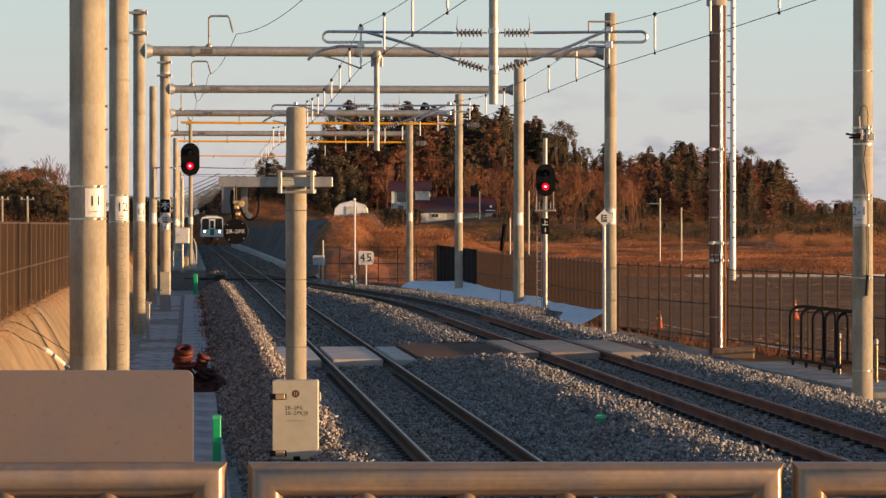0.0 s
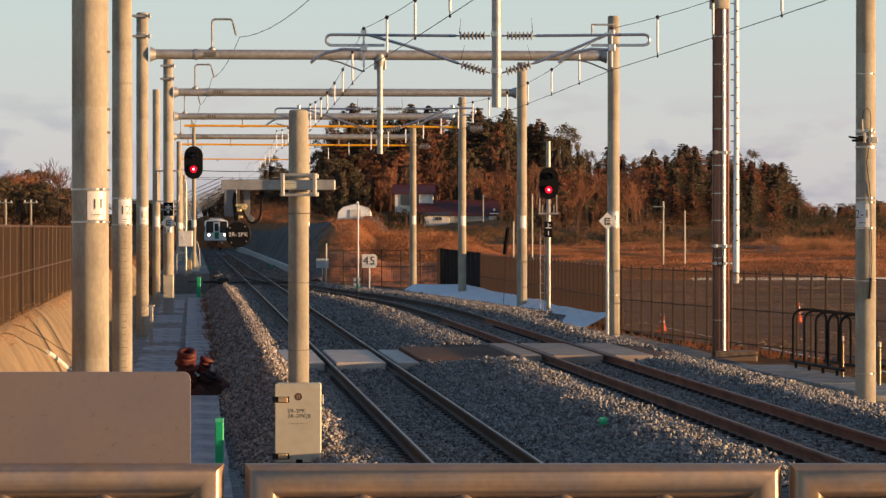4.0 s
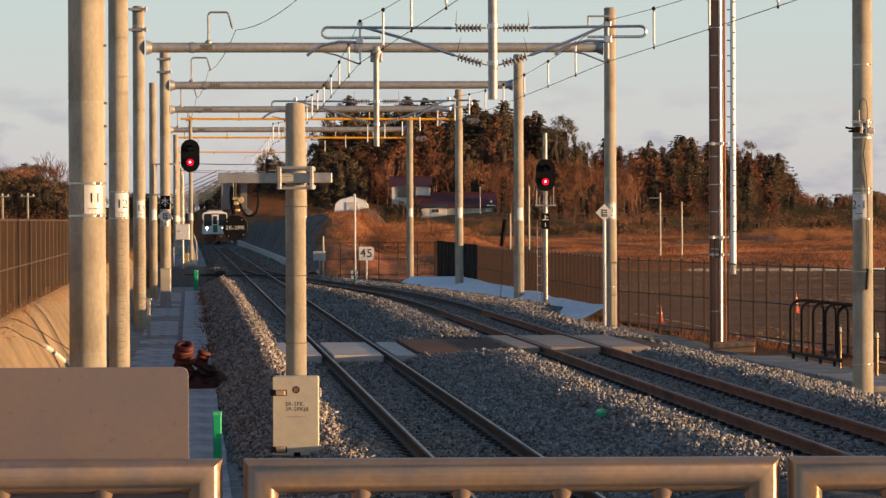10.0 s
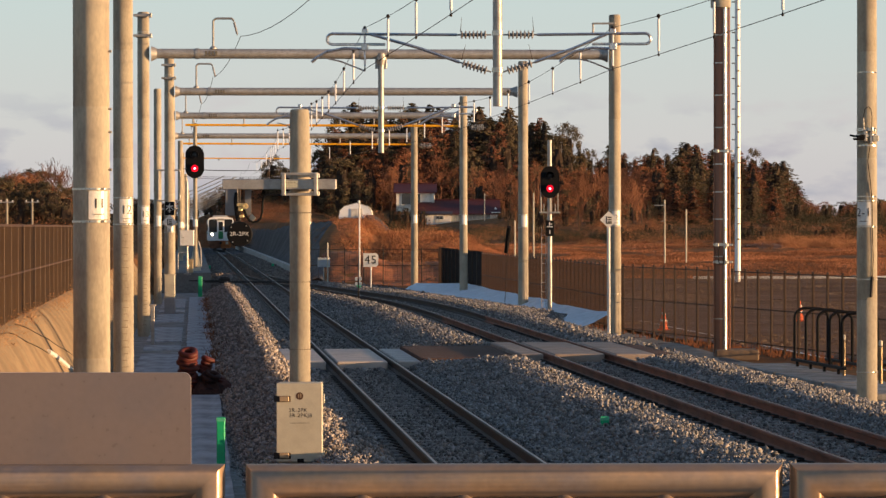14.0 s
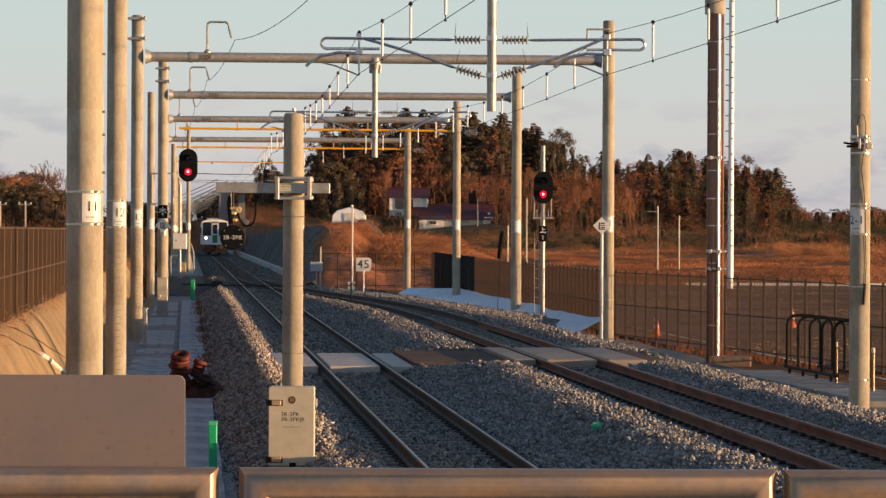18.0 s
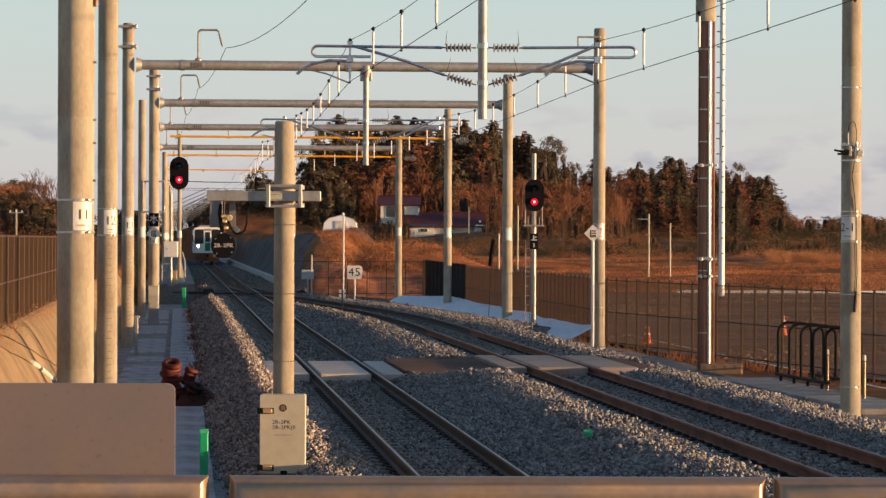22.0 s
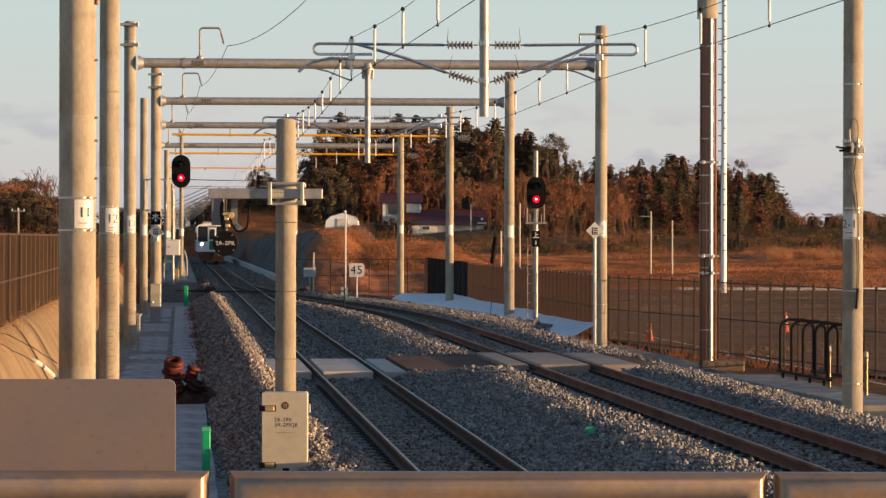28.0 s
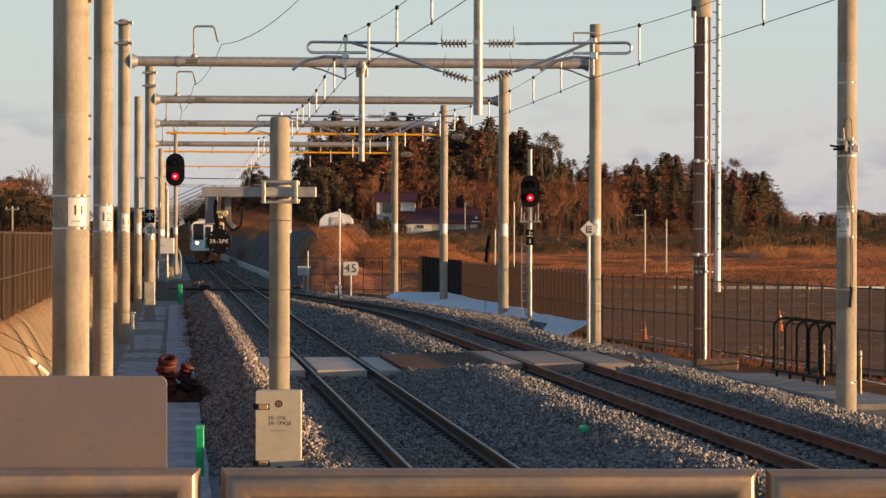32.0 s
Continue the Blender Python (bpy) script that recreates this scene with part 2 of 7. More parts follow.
CONCRETE_POLE = make("pole_concrete", (0.475, 0.425, 0.325), 0.72, vary=0.16, scale=1.1, grain=26, bump=0.06, dirt=(0.27, 0.225, 0.18),
                     dirt_amount=0.7, stretch=(1.5, 1.5, 0.6), each=0.07)
CONCRETE = make("concrete", (0.30, 0.29, 0.275), 0.85, vary=0.25, scale=1.1, grain=45, bump=0.2, dirt=(0.13, 0.12, 0.105), dirt_amount=0.75, each=0.12)
STEEL = make("galvanised_steel", (0.45, 0.44, 0.42), 0.5, metal=0.55, vary=0.15, scale=4, grain=60, bump=0.04, dirt=(0.30, 0.28, 0.26))
BAND = make("bright_steel_band", (0.62, 0.60, 0.55), 0.32, metal=0.9, vary=0.1, scale=6, grain=40, bump=0.02)
BROWN_PAINT = make("brown_paint", (0.27, 0.118, 0.068), 0.40, vary=0.15, scale=2, grain=50, bump=0.04, stretch=(3, 3, 0.6))
FENCE_BROWN = make("fence_brown", (0.062, 0.034, 0.020), 0.6, vary=0.2, scale=2, grain=60, bump=0.03, each=0.1)
CONCRETE_POLE.node_tree.nodes["Principled BSDF"].inputs["Diffuse Roughness"].default_value = 0.6
MESH_BROWN = make("mesh_fence_brown", (0.066, 0.033, 0.018), 0.6, vary=0.2, scale=2, grain=60, bump=0.03, each=0.1)
RAIL_RUST = make("rusty_rail", (0.235, 0.090, 0.050), 0.75, vary=0.25, scale=2.5, grain=80, bump=0.15, dirt=(0.075, 0.035, 0.022), stretch=(1, 0.3, 1))
# less rusty steel, darkened further to carry the shade on the rail sides
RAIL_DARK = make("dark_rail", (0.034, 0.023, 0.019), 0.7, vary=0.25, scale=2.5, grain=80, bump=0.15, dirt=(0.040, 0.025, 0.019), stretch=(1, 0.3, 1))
LOOP_TOP = make("dull_rail_head", (0.26, 0.17, 0.13), 0.45, metal=0.4, vary=0.2, scale=2, grain=40, bump=0.05)
RAIL_TOP = make("worn_rail_head", (0.36, 0.325, 0.30), 0.46, metal=0.6, vary=0.15, scale=2, grain=40, bump=0.02)
BALLAST = per_island(make("ballast_stone", (0.298, 0.297, 0.302), 0.85, vary=0.25, scale=8, grain=90, bump=0.1, dirt=(0.31, 0.245, 0.175), dirt_amount=0.6), 0.45, 1.3)
# shoulder stones lightened and warmed: low sun put into their colour
SUNLIT_STONE = per_island(make("sunlit_shoulder_stone", (0.335, 0.312, 0.30), 0.85, vary=0.25, scale=8, grain=90, bump=0.1, dirt=(0.37, 0.255, 0.165), dirt_amount=0.6), 0.45, 1.45)
DUSTED = per_island(make("rust_dusted_stone", (0.24, 0.217, 0.202), 0.9, vary=0.25, scale=8, grain=90, bump=0.1), 0.35, 1.6)
BED = make("ballast_bed", (0.12, 0.118, 0.12), 0.95, vary=0.55, scale=7, grain=30, bump=1.0, dirt=(0.10, 0.085, 0.07), spec=0.05)
SLEEPER = make("sleeper_concrete", (0.25, 0.23, 0.21), 0.9, vary=0.2, scale=3, grain=60, bump=0.2, dirt=(0.13, 0.10, 0.08), each=0.15)
IRON = make("dark_iron", (0.035, 0.028, 0.024), 0.6, metal=0.2, vary=0.2, scale=5, grain=60, bump=0.1)
BLACK = make("black_paint", (0.008, 0.008, 0.009), 0.6, vary=0.15, scale=4, grain=60, bump=0.03, spec=0.15)
WHITE = make("white_paint", (0.78, 0.77, 0.74), 0.5, vary=0.05, scale=3, grain=50, bump=0.02, dirt=(0.55, 0.52, 0.46), dirt_amount=0.3)
CREAM = make("cream_paint", (0.56, 0.53, 0.43), 0.45, vary=0.06, scale=3, grain=60, bump=0.03, dirt=(0.42, 0.38, 0.30), dirt_amount=0.3)
INK = make("dark_ink", (0.03, 0.028, 0.025), 0.7, vary=0.1)
ENAMEL = make("white_enamel", (0.78, 0.77, 0.74), 0.24, vary=0.05, scale=3, grain=50, bump=0.01, dirt=(0.6, 0.57, 0.5), dirt_amount=0.3)
INK_FADED = make("faded_ink", (0.20, 0.18, 0.14), 0.7, vary=0.1)
HANDRAIL = make("weathered_handrail", (0.41, 0.282, 0.185), 0.36, metal=0.5, vary=0.10, scale=5, grain=70, bump=0.02, dirt=(0.30, 0.245, 0.225), dirt_amount=0.7)
# mauve patches put the board's uneven lighting into its colour
BOARD = make("grey_board", (0.242, 0.194, 0.178), 0.34, vary=0.05, scale=3, grain=70, bump=0.008, dirt=(0.215, 0.182, 0.182), dirt_amount=0.8)
GREEN = make("green_marker", (0.012, 0.46, 0.20), 0.5, vary=0.1, scale=6, grain=40, bump=0.03)
YELLOW = make("yellow_cover", (0.90, 0.43, 0.012), 0.45, vary=0.1, scale=2, grain=40, bump=0.02)
PORCELAIN = make("insulator_glaze", (0.27, 0.27, 0.285), 0.3, vary=0.1, scale=6, grain=40, bump=0.0)
WIRE = make("copper_wire", (0.045, 0.038, 0.032), 0.5, metal=0.5, vary=0.1)
DROPPER = make("pale_dropper", (0.93, 0.93, 0.92), 0.3, vary=0.03, spec=0.6)
SOIL = make("sandy_bank", (0.255, 0.19, 0.112), 0.95, vary=0.3, scale=0.8, grain=14, bump=0.5, dirt=(0.24, 0.155, 0.085), dirt_amount=0.7)
GROUND = make("dry_grass_ground", (0.25, 0.11, 0.048), 0.95, vary=0.35, scale=0.12, grain=2.2, bump=0.8, dirt=(0.11, 0.075, 0.03), dirt_amount=0.8, spec=0.05)
ASPHALT = make("asphalt", (0.118, 0.087, 0.073), 0.95, vary=0.55, scale=0.17, grain=0.9, bump=0.3, dirt=(0.18, 0.125, 0.095), dirt_amount=0.8, spec=0.05, stretch=(0.25, 1, 1))
SHEET = make("white_sheet", (0.74, 0.80, 0.88), 0.6, vary=0.08, scale=1.5, grain=12, bump=0.35, dirt=(0.40, 0.42, 0.44), dirt_amount=0.4)


# ---- ground ----
def flank(y):
    """Where the cutting's flank ends: close to the track at its mouth, further off behind."""
    return table([(186, 4.3), (200, 4.8), (218, 6.9), (240, 7.6), (250, 7.4), (300, 4.7)], y)


def terrain(o, y):
    """Height of the ground sheet, o metres right of the main track."""
    x = cx(y) + o if y < 1500 else o - 110
    low = -0.66
    left = low + smooth(-4.7, -6.0, o) * 1.6 + smooth(-9, -30, o) * 0.5 + smooth(150, 420, y) * smooth(-7, -30, o) * 1.5
    if o < 0:
        z = left
    else:
        front = 0.48 * smooth(176, 184, y) + 0.52 * smooth(188, 212, y)
        cut = smooth(3.0, flank(y), o)                   # flank of the cutting, towards the track
        edge = 6.1 + 0.075 * max(0, y - 198)
        crest = 2.85 - 1.2 * smooth(edge, edge + 1.7, o) - 0.75 * smooth(13, 18, o)
        crest = crest + (0.2 - crest) * smooth(430, 490, y)
        near = low + front * cut * (crest - low)
        far = low + smooth(196, 215, y) * 0.75 + smooth(215, 330, y) * 1.25
        z = near * (1 - smooth(14, 20, o)) + far * smooth(14, 20, o)
        z += smooth(300, 440, y) * smooth(10, 40, o) * 2.2
    if y > 490:
        z += smooth(490, 545, y) * smooth(-11, 8, o) * (1 - smooth(10, 24, o)) * 4.6
    z += smooth(480, 640, y) * (3.2 + 1.5 * noise.noise(Vector((x * 0.012, 3, 0)))) * (1 - 0.85 * smooth(52, 66, x))
    if y > 185 and abs(o) > 8:
        z += (0.30 * noise.noise(Vector((x * 0.12, y * 0.07, 1.7))) + 0.16 * noise.noise(Vector((x * 0.35, y * 0.16, 4.7)))) * smooth(190, 230, y)
    return z


def sheet(name, os, ys, height, material, label, category, kind="structure", top=None):
    """A grid over offsets os and distances ys."""
    vs, fs = [], []
    for y in ys:
        for o in os:
            vs.append((cx(min(y, 1500)) + o, y, height(o, y)))
    n = len(os)
    for j in range(len(ys) - 1):
        for i in range(n - 1):
            a = j * n + i
            fs.append((a, a + 1, a + n + 1, a + n))
    ob = part(name, Shape().add(vs, fs), material, smooth=0)
    ob.data.polygons.foreach_set("use_smooth", [True] * len(ob.data.polygons))
    return tagged(ob, label, category, kind=kind)


def steps(a, b, d):
    n = max(1, round((b - a) / d))
    return [a + (b - a) * k / n for k in range(n + 1)]


OS = ([-3000, -1200, -500, -250, -150, -100, -70, -50, -35, -25, -18, -13, -10, -8, -7] + steps(-6.3, -4.2, 0.3) + [-3, -1, 1] + steps(3, 8, 0.25)
      + steps(8.5, 22, 0.75) + steps(24, 60, 4) + [70, 85, 110, 150, 220, 350, 600, 1300, 3000])
YS = [-300, -100, -30, 0, 15] + steps(20, 170, 10) + steps(174, 214, 2) + steps(220, 480, 10) + steps(490, 620, 10) + [680, 760] + [1000, 1500, 2500, 4500]
sheet("ground", OS, YS, terrain, GROUND, "dry brown winter grass and earth", "ground")

# sandy bank under the fence beside the line
def bank(o, y):
    return terrain(o, y) + 0.05 + 0.05 * noise.noise(Vector((o * 1.5, y * 0.4, 0)))


sheet("ground_bank", steps(-8.2, -4.5, 0.12), steps(18, 150, 1.2), bank, SOIL, "bare sandy bank lit by low sun", "bank")

# asphalt yard beyond the right-hand fence, with its pale kerb
yard = Shape()
for k in range(12):
    y0, y1 = 40 + k * 13, 53 + k * 13
    l0, l1 = max(cx(y0) + 9.6 + max(0, 95 - y0) * 0.13, -6), max(cx(y1) + 9.6 + max(0, 95 - y1) * 0.13, -6)
    xs = [0, 5, 12, 25, 60, 120]
    for a, b in zip(xs, xs[1:]):
        yard.add([(l0 + a, y0, -0.60), (l0 + b, y0, -0.60), (l1 + b, y1, -0.60), (l1 + a, y1, -0.60)], [(0, 1, 2, 3)])
tagged(part("road_yard", yard, ASPHALT), "dark asphalt yard behind the fence", "yard", kind="structure")
kerb = thing("kerb", "pale concrete kerb along the yard's far edge", "kerb", kind="structure")
kerb_mesh = Shape().box((1.96, 0.3, 0.17), bevel=0.03).mesh("kerb_stone")
for k in range(27):
    part("kerb_stone", kerb_mesh, WHITE, kerb, m=pose(15.3 + 2.0 * k, 196.4 + 0.02 * k, -0.54))

stripe = thing("road_line", "faded white painted line on the asphalt yard", "road marking", kind="structure")
for k in range(16):
    y0 = 62 + 3.0 * k
    part("dash", Shape().box((0.09, 2.9 - 0.5 * (k % 3 == 1), 0.006), (0, 0, 0), 0.0), WHITE, stripe, m=pose(10.02 - 0.0815 * 3.0 * k, y0, -0.594, 0, 0, 4.66))

# ---- ballast bed ----
def single(d, crest):
    """Height of a track's bed at d from its middle."""
    return table([(0, -0.17), (0.72, -0.17), (0.95, -0.15), (1.18, -0.14), (1.28, crest * 0.2 - 0.10), (1.70, crest + 0.13), (1.82, crest + 0.11), (2.1, crest * 0.5 - 0.12), (2.65, -0.50), (3.2, -0.72)], d)


def bed(o, y):
    s = apart(y)
    a = single(abs(o) + smooth(0.8, 1.1, abs(o)) * table([(37, 0.30), (46, 0.1), (56, 0.0)], y), table([(30, -0.22), (37, -0.20), (39, -0.18), (43, -0.10), (50, -0.04), (60, 0.07), (110, 0.10), (138, 0.0), (148, -0.24), (400, -0.24)], y)) if o < 0 else table([(0, -0.17), (1.0, -0.16), (2.2, -0.22), (3.2, -0.72)], o)
    d = o - s
    k = smooth(1.9, 3.3, s)
    if d > 0:
        e = max(3.0, table([(96, 3.0), (104, 8.5 - apart(104)), (115, 7.95 - apart(115)), (130, 7.3 - apart(130)), (151, 6.4 - apart(151)), (158, 3.0)], y))
        b = table([(0, -0.17), (0.72, -0.17), (1.0, -0.13), (1.5, -0.02), (2.2, -0.1), (e, -0.38), (e + 0.7, -0.72)], d) + loop_z(y)
    else:
        b = single(-d, -0.42 + 0.18 * k) + loop_z(y)
    fill = -9
    if 0.85 < o < s - 0.85:                              # rounded heap between the tracks
        u = (o - 0.85) / (s - 1.7)
        fill = -0.17 + loop_z(y) * u + 0.15 * smooth(1.5, 2.6, s) * math.sin(math.pi * u ** 2.0) ** 0.8
    lump = 0.035 * noise.noise(Vector((cx(y) + o, y * 0.6, 4.0))) + 0.02 * noise.noise(Vector(((cx(y) + o) * 3, y * 1.7, 9.0)))
    free = min(1, max(0, (min(abs(o), abs(d)) - 0.8) / 0.4))
    z = max(a, b, fill) + lump * (0.25 + free)
    if 0.8 < o < s - 0.8 and 57 < y < 72:
        kk = smooth(57, 60.5, y) * (1 - smooth(69, 72, y)) * smooth(0.8, 1.2, o) * (1 - smooth(s - 1.2, s - 0.8, o))
        z += kk * max(0, -0.02 - z)
    if o > -0.5 and 60.3 < y < 69:
        z = min(z, (-0.02 if 1.1 < o < s - 1.1 else -0.10) + 0.35 * max(0, 61.3 - y, y - 68))
    return z + sink(y)


sheet("ground_ballast", steps(-3.2, 9.2, 0.1), steps(-60, 14, 4) + steps(16, 60, 0.35) + steps(60.7, 120, 0.8) + steps(122, 460, 4), bed, BED,
      "grey crushed-stone ballast bed under the tracks", "ballast")

# ---- concrete path and cable trough on the left of the line ----
PAVING = make("path_concrete", (0.45, 0.47, 0.50), 0.85, vary=0.2, scale=0.8, grain=7, bump=0.03, dirt=(0.17, 0.17, 0.178), dirt_amount=0.85, each=0.05, stretch=(1, 0.3, 1))
path = thing("pavement", "concrete service path with cable trough lids", "path", kind="structure")
part("slab", Shape().add([(cx(y) + o, y, -0.52) for y in steps(20, 200, 4) for o in (-4.75, -2.5)],
                         [(2 * k, 2 * k + 1, 2 * k + 3, 2 * k + 2) for k in range(45)]), CONCRETE, path, smooth=0)
lid = Shape().box((0.62, 2.485, 0.10), bevel=0.006).mesh("trough_lid")
flag = Shape().box((0.9, 2.985, 0.05), bevel=0.006).mesh("paving_flag")
rnd = random.Random(4)
for k in range(42):
    y = 34.75 + k * 2.5
    part("trough_lid", lid, PAVING, path, m=on_track(-2.95 + rnd.uniform(-.01, .01), y, -0.475 + rnd.uniform(-.003, .003)))
for k in range(37):
    if rnd.random() < 0.75:
        part("paving_flag", flag, PAVING, path, m=on_track(-3.85, 34.5 + k * 3.0, -0.515 + rnd.uniform(-.002, .002)))
# raised concrete walkway beyond the signal
walkway = Shape()
for k in range(16):
    y0, y1 = 152 + k * 18, 152 + (k + 1) * 18 - 0.15
    q = [(cx(y0) - 4.6, y0), (cx(y0) - 2.3, y0), (cx(y1) - 2.3, y1), (cx(y1) - 4.6, y1)]
    walkway.add([(*p, -0.7) for p in q] + [(*p, 0.38) for p in q], [(4, 5, 6, 7), (0, 1, 5, 4), (1, 2, 6, 5), (2, 3, 7, 6), (3, 0, 4, 7)])
tagged(part("pavement_walkway", walkway, make("walkway_concrete", (0.20, 0.195, 0.19), 0.9, vary=0.25, scale=0.5, grain=10, bump=0.2, spec=0.1), smooth=0), "raised grey concrete walkway beside the far track", "walkway", kind="structure")
# low wall on the right of the far track
wall = Shape()
for k in range(24):
    y0, y1 = 172 + k * 12, 172 + (k + 1) * 12 - 0.05
    q = [(cx(y0) + 2.6, y0), (cx(y0) + 2.9, y0), (cx(y1) + 2.9, y1), (cx(y1) + 2.6, y1)]
    wall.add([(*p, -0.8) for p in q] + [(*p, 0.16) for p in q], [(4, 5, 6, 7), (0, 1, 5, 4), (1, 2, 6, 5), (2, 3, 7, 6), (3, 0, 4, 7)])
# concrete made paler to stand for the light along the wall
tagged(part("wall_low", wall, make("pale_wall_concrete", (0.50, 0.475, 0.44), 0.85, vary=0.2, scale=0.6, grain=20, bump=0.15, dirt=(0.30, 0.27, 0.24)), smooth=0), "low pale concrete wall along the cutting", "wall", kind="structure")

# ---- platform that the camera stands on ----
plat = Shape()
ends = [(-7.5, -60), (cx(-60) - 1.45, -60), (cx(6.35) - 1.45, 6.35), (-7.5, 6.35)]
plat.add([(x, y, -0.7) for x, y in ends] + [(x, y, 0.90) for x, y in ends], [(4, 5, 6, 7), (0, 1, 5, 4), (1, 2, 6, 5), (2, 3, 7, 6), (3, 0, 4, 7)])
tagged(part("floor_platform", plat, CONCRETE, smooth=0), "concrete end of the station platform", "platform", kind="structure")

# bare red earth on the face of the bank
sheet("ground_earth_face", steps(4.0, 15.0, 0.16), steps(175, 189.6, 0.4), lambda o, y: terrain(o, y) + 0.05 + 0.07 * noise.noise(Vector((o * 0.7, y * 0.4, 0))) + 0.05 * noise.noise(Vector((o * 2.0, y * 1.6, 0))) + 0.05 * noise.noise(Vector((o * 6, y * 2.5, 3))) - 0.3 * smooth(187, 189.6, y),
      make("red_earth", (0.34, 0.118, 0.050), 0.95, vary=0.4, scale=0.7, grain=9, bump=0.8, dirt=(0.15, 0.07, 0.03), dirt_amount=0.8), "bare red-brown earth face of the bank", "bank")
# flank of the cutting: a darker sheet standing in for its shade
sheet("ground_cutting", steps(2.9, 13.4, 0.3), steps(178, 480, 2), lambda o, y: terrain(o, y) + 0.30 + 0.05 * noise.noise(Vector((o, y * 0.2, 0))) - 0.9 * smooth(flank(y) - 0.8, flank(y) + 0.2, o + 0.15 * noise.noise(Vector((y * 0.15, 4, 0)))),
      make("shaded_flank_earth", (0.115, 0.108, 0.108), 0.95, vary=0.35, scale=0.4, grain=6, bump=0.6, spec=0.05), "flank of the cutting, its shade put into the colour", "bank")

# dark patch laid over the mound before the shed
def brow(y):
    return 6.1 + 0.075 * max(0, y - 198)


mound_patch = Shape()
rows, nc = steps(240, 264, 0.8), 22
for y in rows:
    for i in range(nc):
        u = -0.5 + 2.8 * i / (nc - 1)
        o = brow(y) + u
        mound_patch.v.append((cx(y) + o, y, terrain(o, y) + 0.34 - 0.7 * smooth(1.8, 2.3, u) - 0.7 * smooth(0.1, -0.5, u + 0.5 * smooth(246, 256, y)) - 0.5 * smooth(242, 240, y)))
mound_patch.f = [(j * nc + i, j * nc + i + 1, (j + 1) * nc + i + 1, (j + 1) * nc + i) for j in range(len(rows) - 1) for i in range(nc - 1)]
tagged(part("ground_weed_sheet", mound_patch, make("mound_patch_dark", (0.030, 0.032, 0.036), 0.8, vary=0.3, scale=0.8, grain=6, bump=0.4, spec=0.2), smooth=60), "dark patch laid over the mound", "sheeting", kind="structure")

# grey gravelly strip between the ballast and the yard fence
sheet("ground_gravel", steps(6.2, 9.4, 0.2), steps(52, 100, 1.0), lambda o, y: -0.585 + 0.05 * noise.noise(Vector((o, y * 0.4, 8))) + 0.02 * noise.noise(Vector((o * 4, y * 2, 8))),
      make("grey_gravel", (0.21, 0.19, 0.17), 0.95, vary=0.3, scale=1.2, grain=22, bump=0.7, dirt=(0.17, 0.12, 0.08)), "grey gravel strip beside the yard fence", "gravel")

# white sheeting on the slope beside the loop
shroud = Shape()
rows = steps(95.6, 154, 1.0)
nc = 11
for y in rows:
    a = table([(97, 7.6), (104, 7.8), (115, 7.6), (130, 7.1), (151, 6.2), (154, 6.6)], y) + 0.14 * math.sin(y * 0.8) + 0.1 * noise.noise(Vector((y * 0.5, 0, 0)))
    b = 8.95 + 0.08 * math.sin(y * 0.45) - 1.9 * smooth(150, 154, y)
    for i in range(nc):
        t = i / (nc - 1)
        shroud.v.append((cx(y) + a + (b - a) * t, y, -0.36 + 0.30 * t - 0.05 * math.sin(t * 3.1)
                         + 0.10 * noise.noise(Vector((t * 2, y * 0.14, 3))) + 0.025 * noise.noise(Vector((t * 5, y * 0.6, 5)))))
shroud.f = [(j * nc + i, j * nc + i + 1, (j + 1) * nc + i + 1, (j + 1) * nc + i) for j in range(len(rows) - 1) for i in range(nc - 1)]
tagged(part("ground_sheet", shroud, SHEET, smooth=60), "white plastic sheeting spread beside the ballast", "sheeting", kind="structure")

# ---- tracks ----
def rail_profile():
    half = [(0.0, 0.0), (0.024, 0.0), (0.0325, -0.008), (0.0325, -0.036), (0.011, -0.048), (0.008, -0.085), (0.009, -0.118), (0.045, -0.138), (0.0635, -0.142), (0.0635, -0.153)]
    return half[1:] + [(-x, z) for x, z in reversed(half[1:])]


def rail(name, line, parent, worn=0.015, top_material=None, side=None):
    """A rail of two looks: rusty or darkened sides, worn running surface."""
    prof = rail_profile()
    sh = Shape()
    n = len(prof)
    for x, y, z in line:
        sh.v += [(x + px, y, z + pz) for px, pz in prof]
    for j in range(len(line) - 1):
        for i in range(n):
            a, b = j * n + i, j * n + (i + 1) % n
            sh.f.append((a, a + n, b + n, b))
    sh.f += [tuple(range(n)), tuple(reversed(range(len(sh.v) - n, len(sh.v))))]
    ob = part(name, sh, side or RAIL_RUST, parent, smooth=30)
    top = Shape()
    for x, y, z in line:
        top.v += [(x - worn, y, z + 0.001), (x, y, z + 0.003), (x + worn, y, z + 0.001)]
    for j in range(len(line) - 1):
        for i in range(2):
            a = j * 3 + i
            top.f.append((a, a + 1, a + 4, a + 3))
    part("running_surface", top, top_material or RAIL_TOP, ob, "bright worn rail head")
    return ob


GAUGE = 0.566
main_track = thing("track_main", "straight main railway track on concrete sleepers", "railway track", kind="structure")
loop_track = thing("track_loop", "loop railway track with rusty rails joining the main line", "railway track", kind="structure")
ys_rail = steps(-60, 8, 8) + steps(10, 160, 2.0) + steps(166, 640, 12)
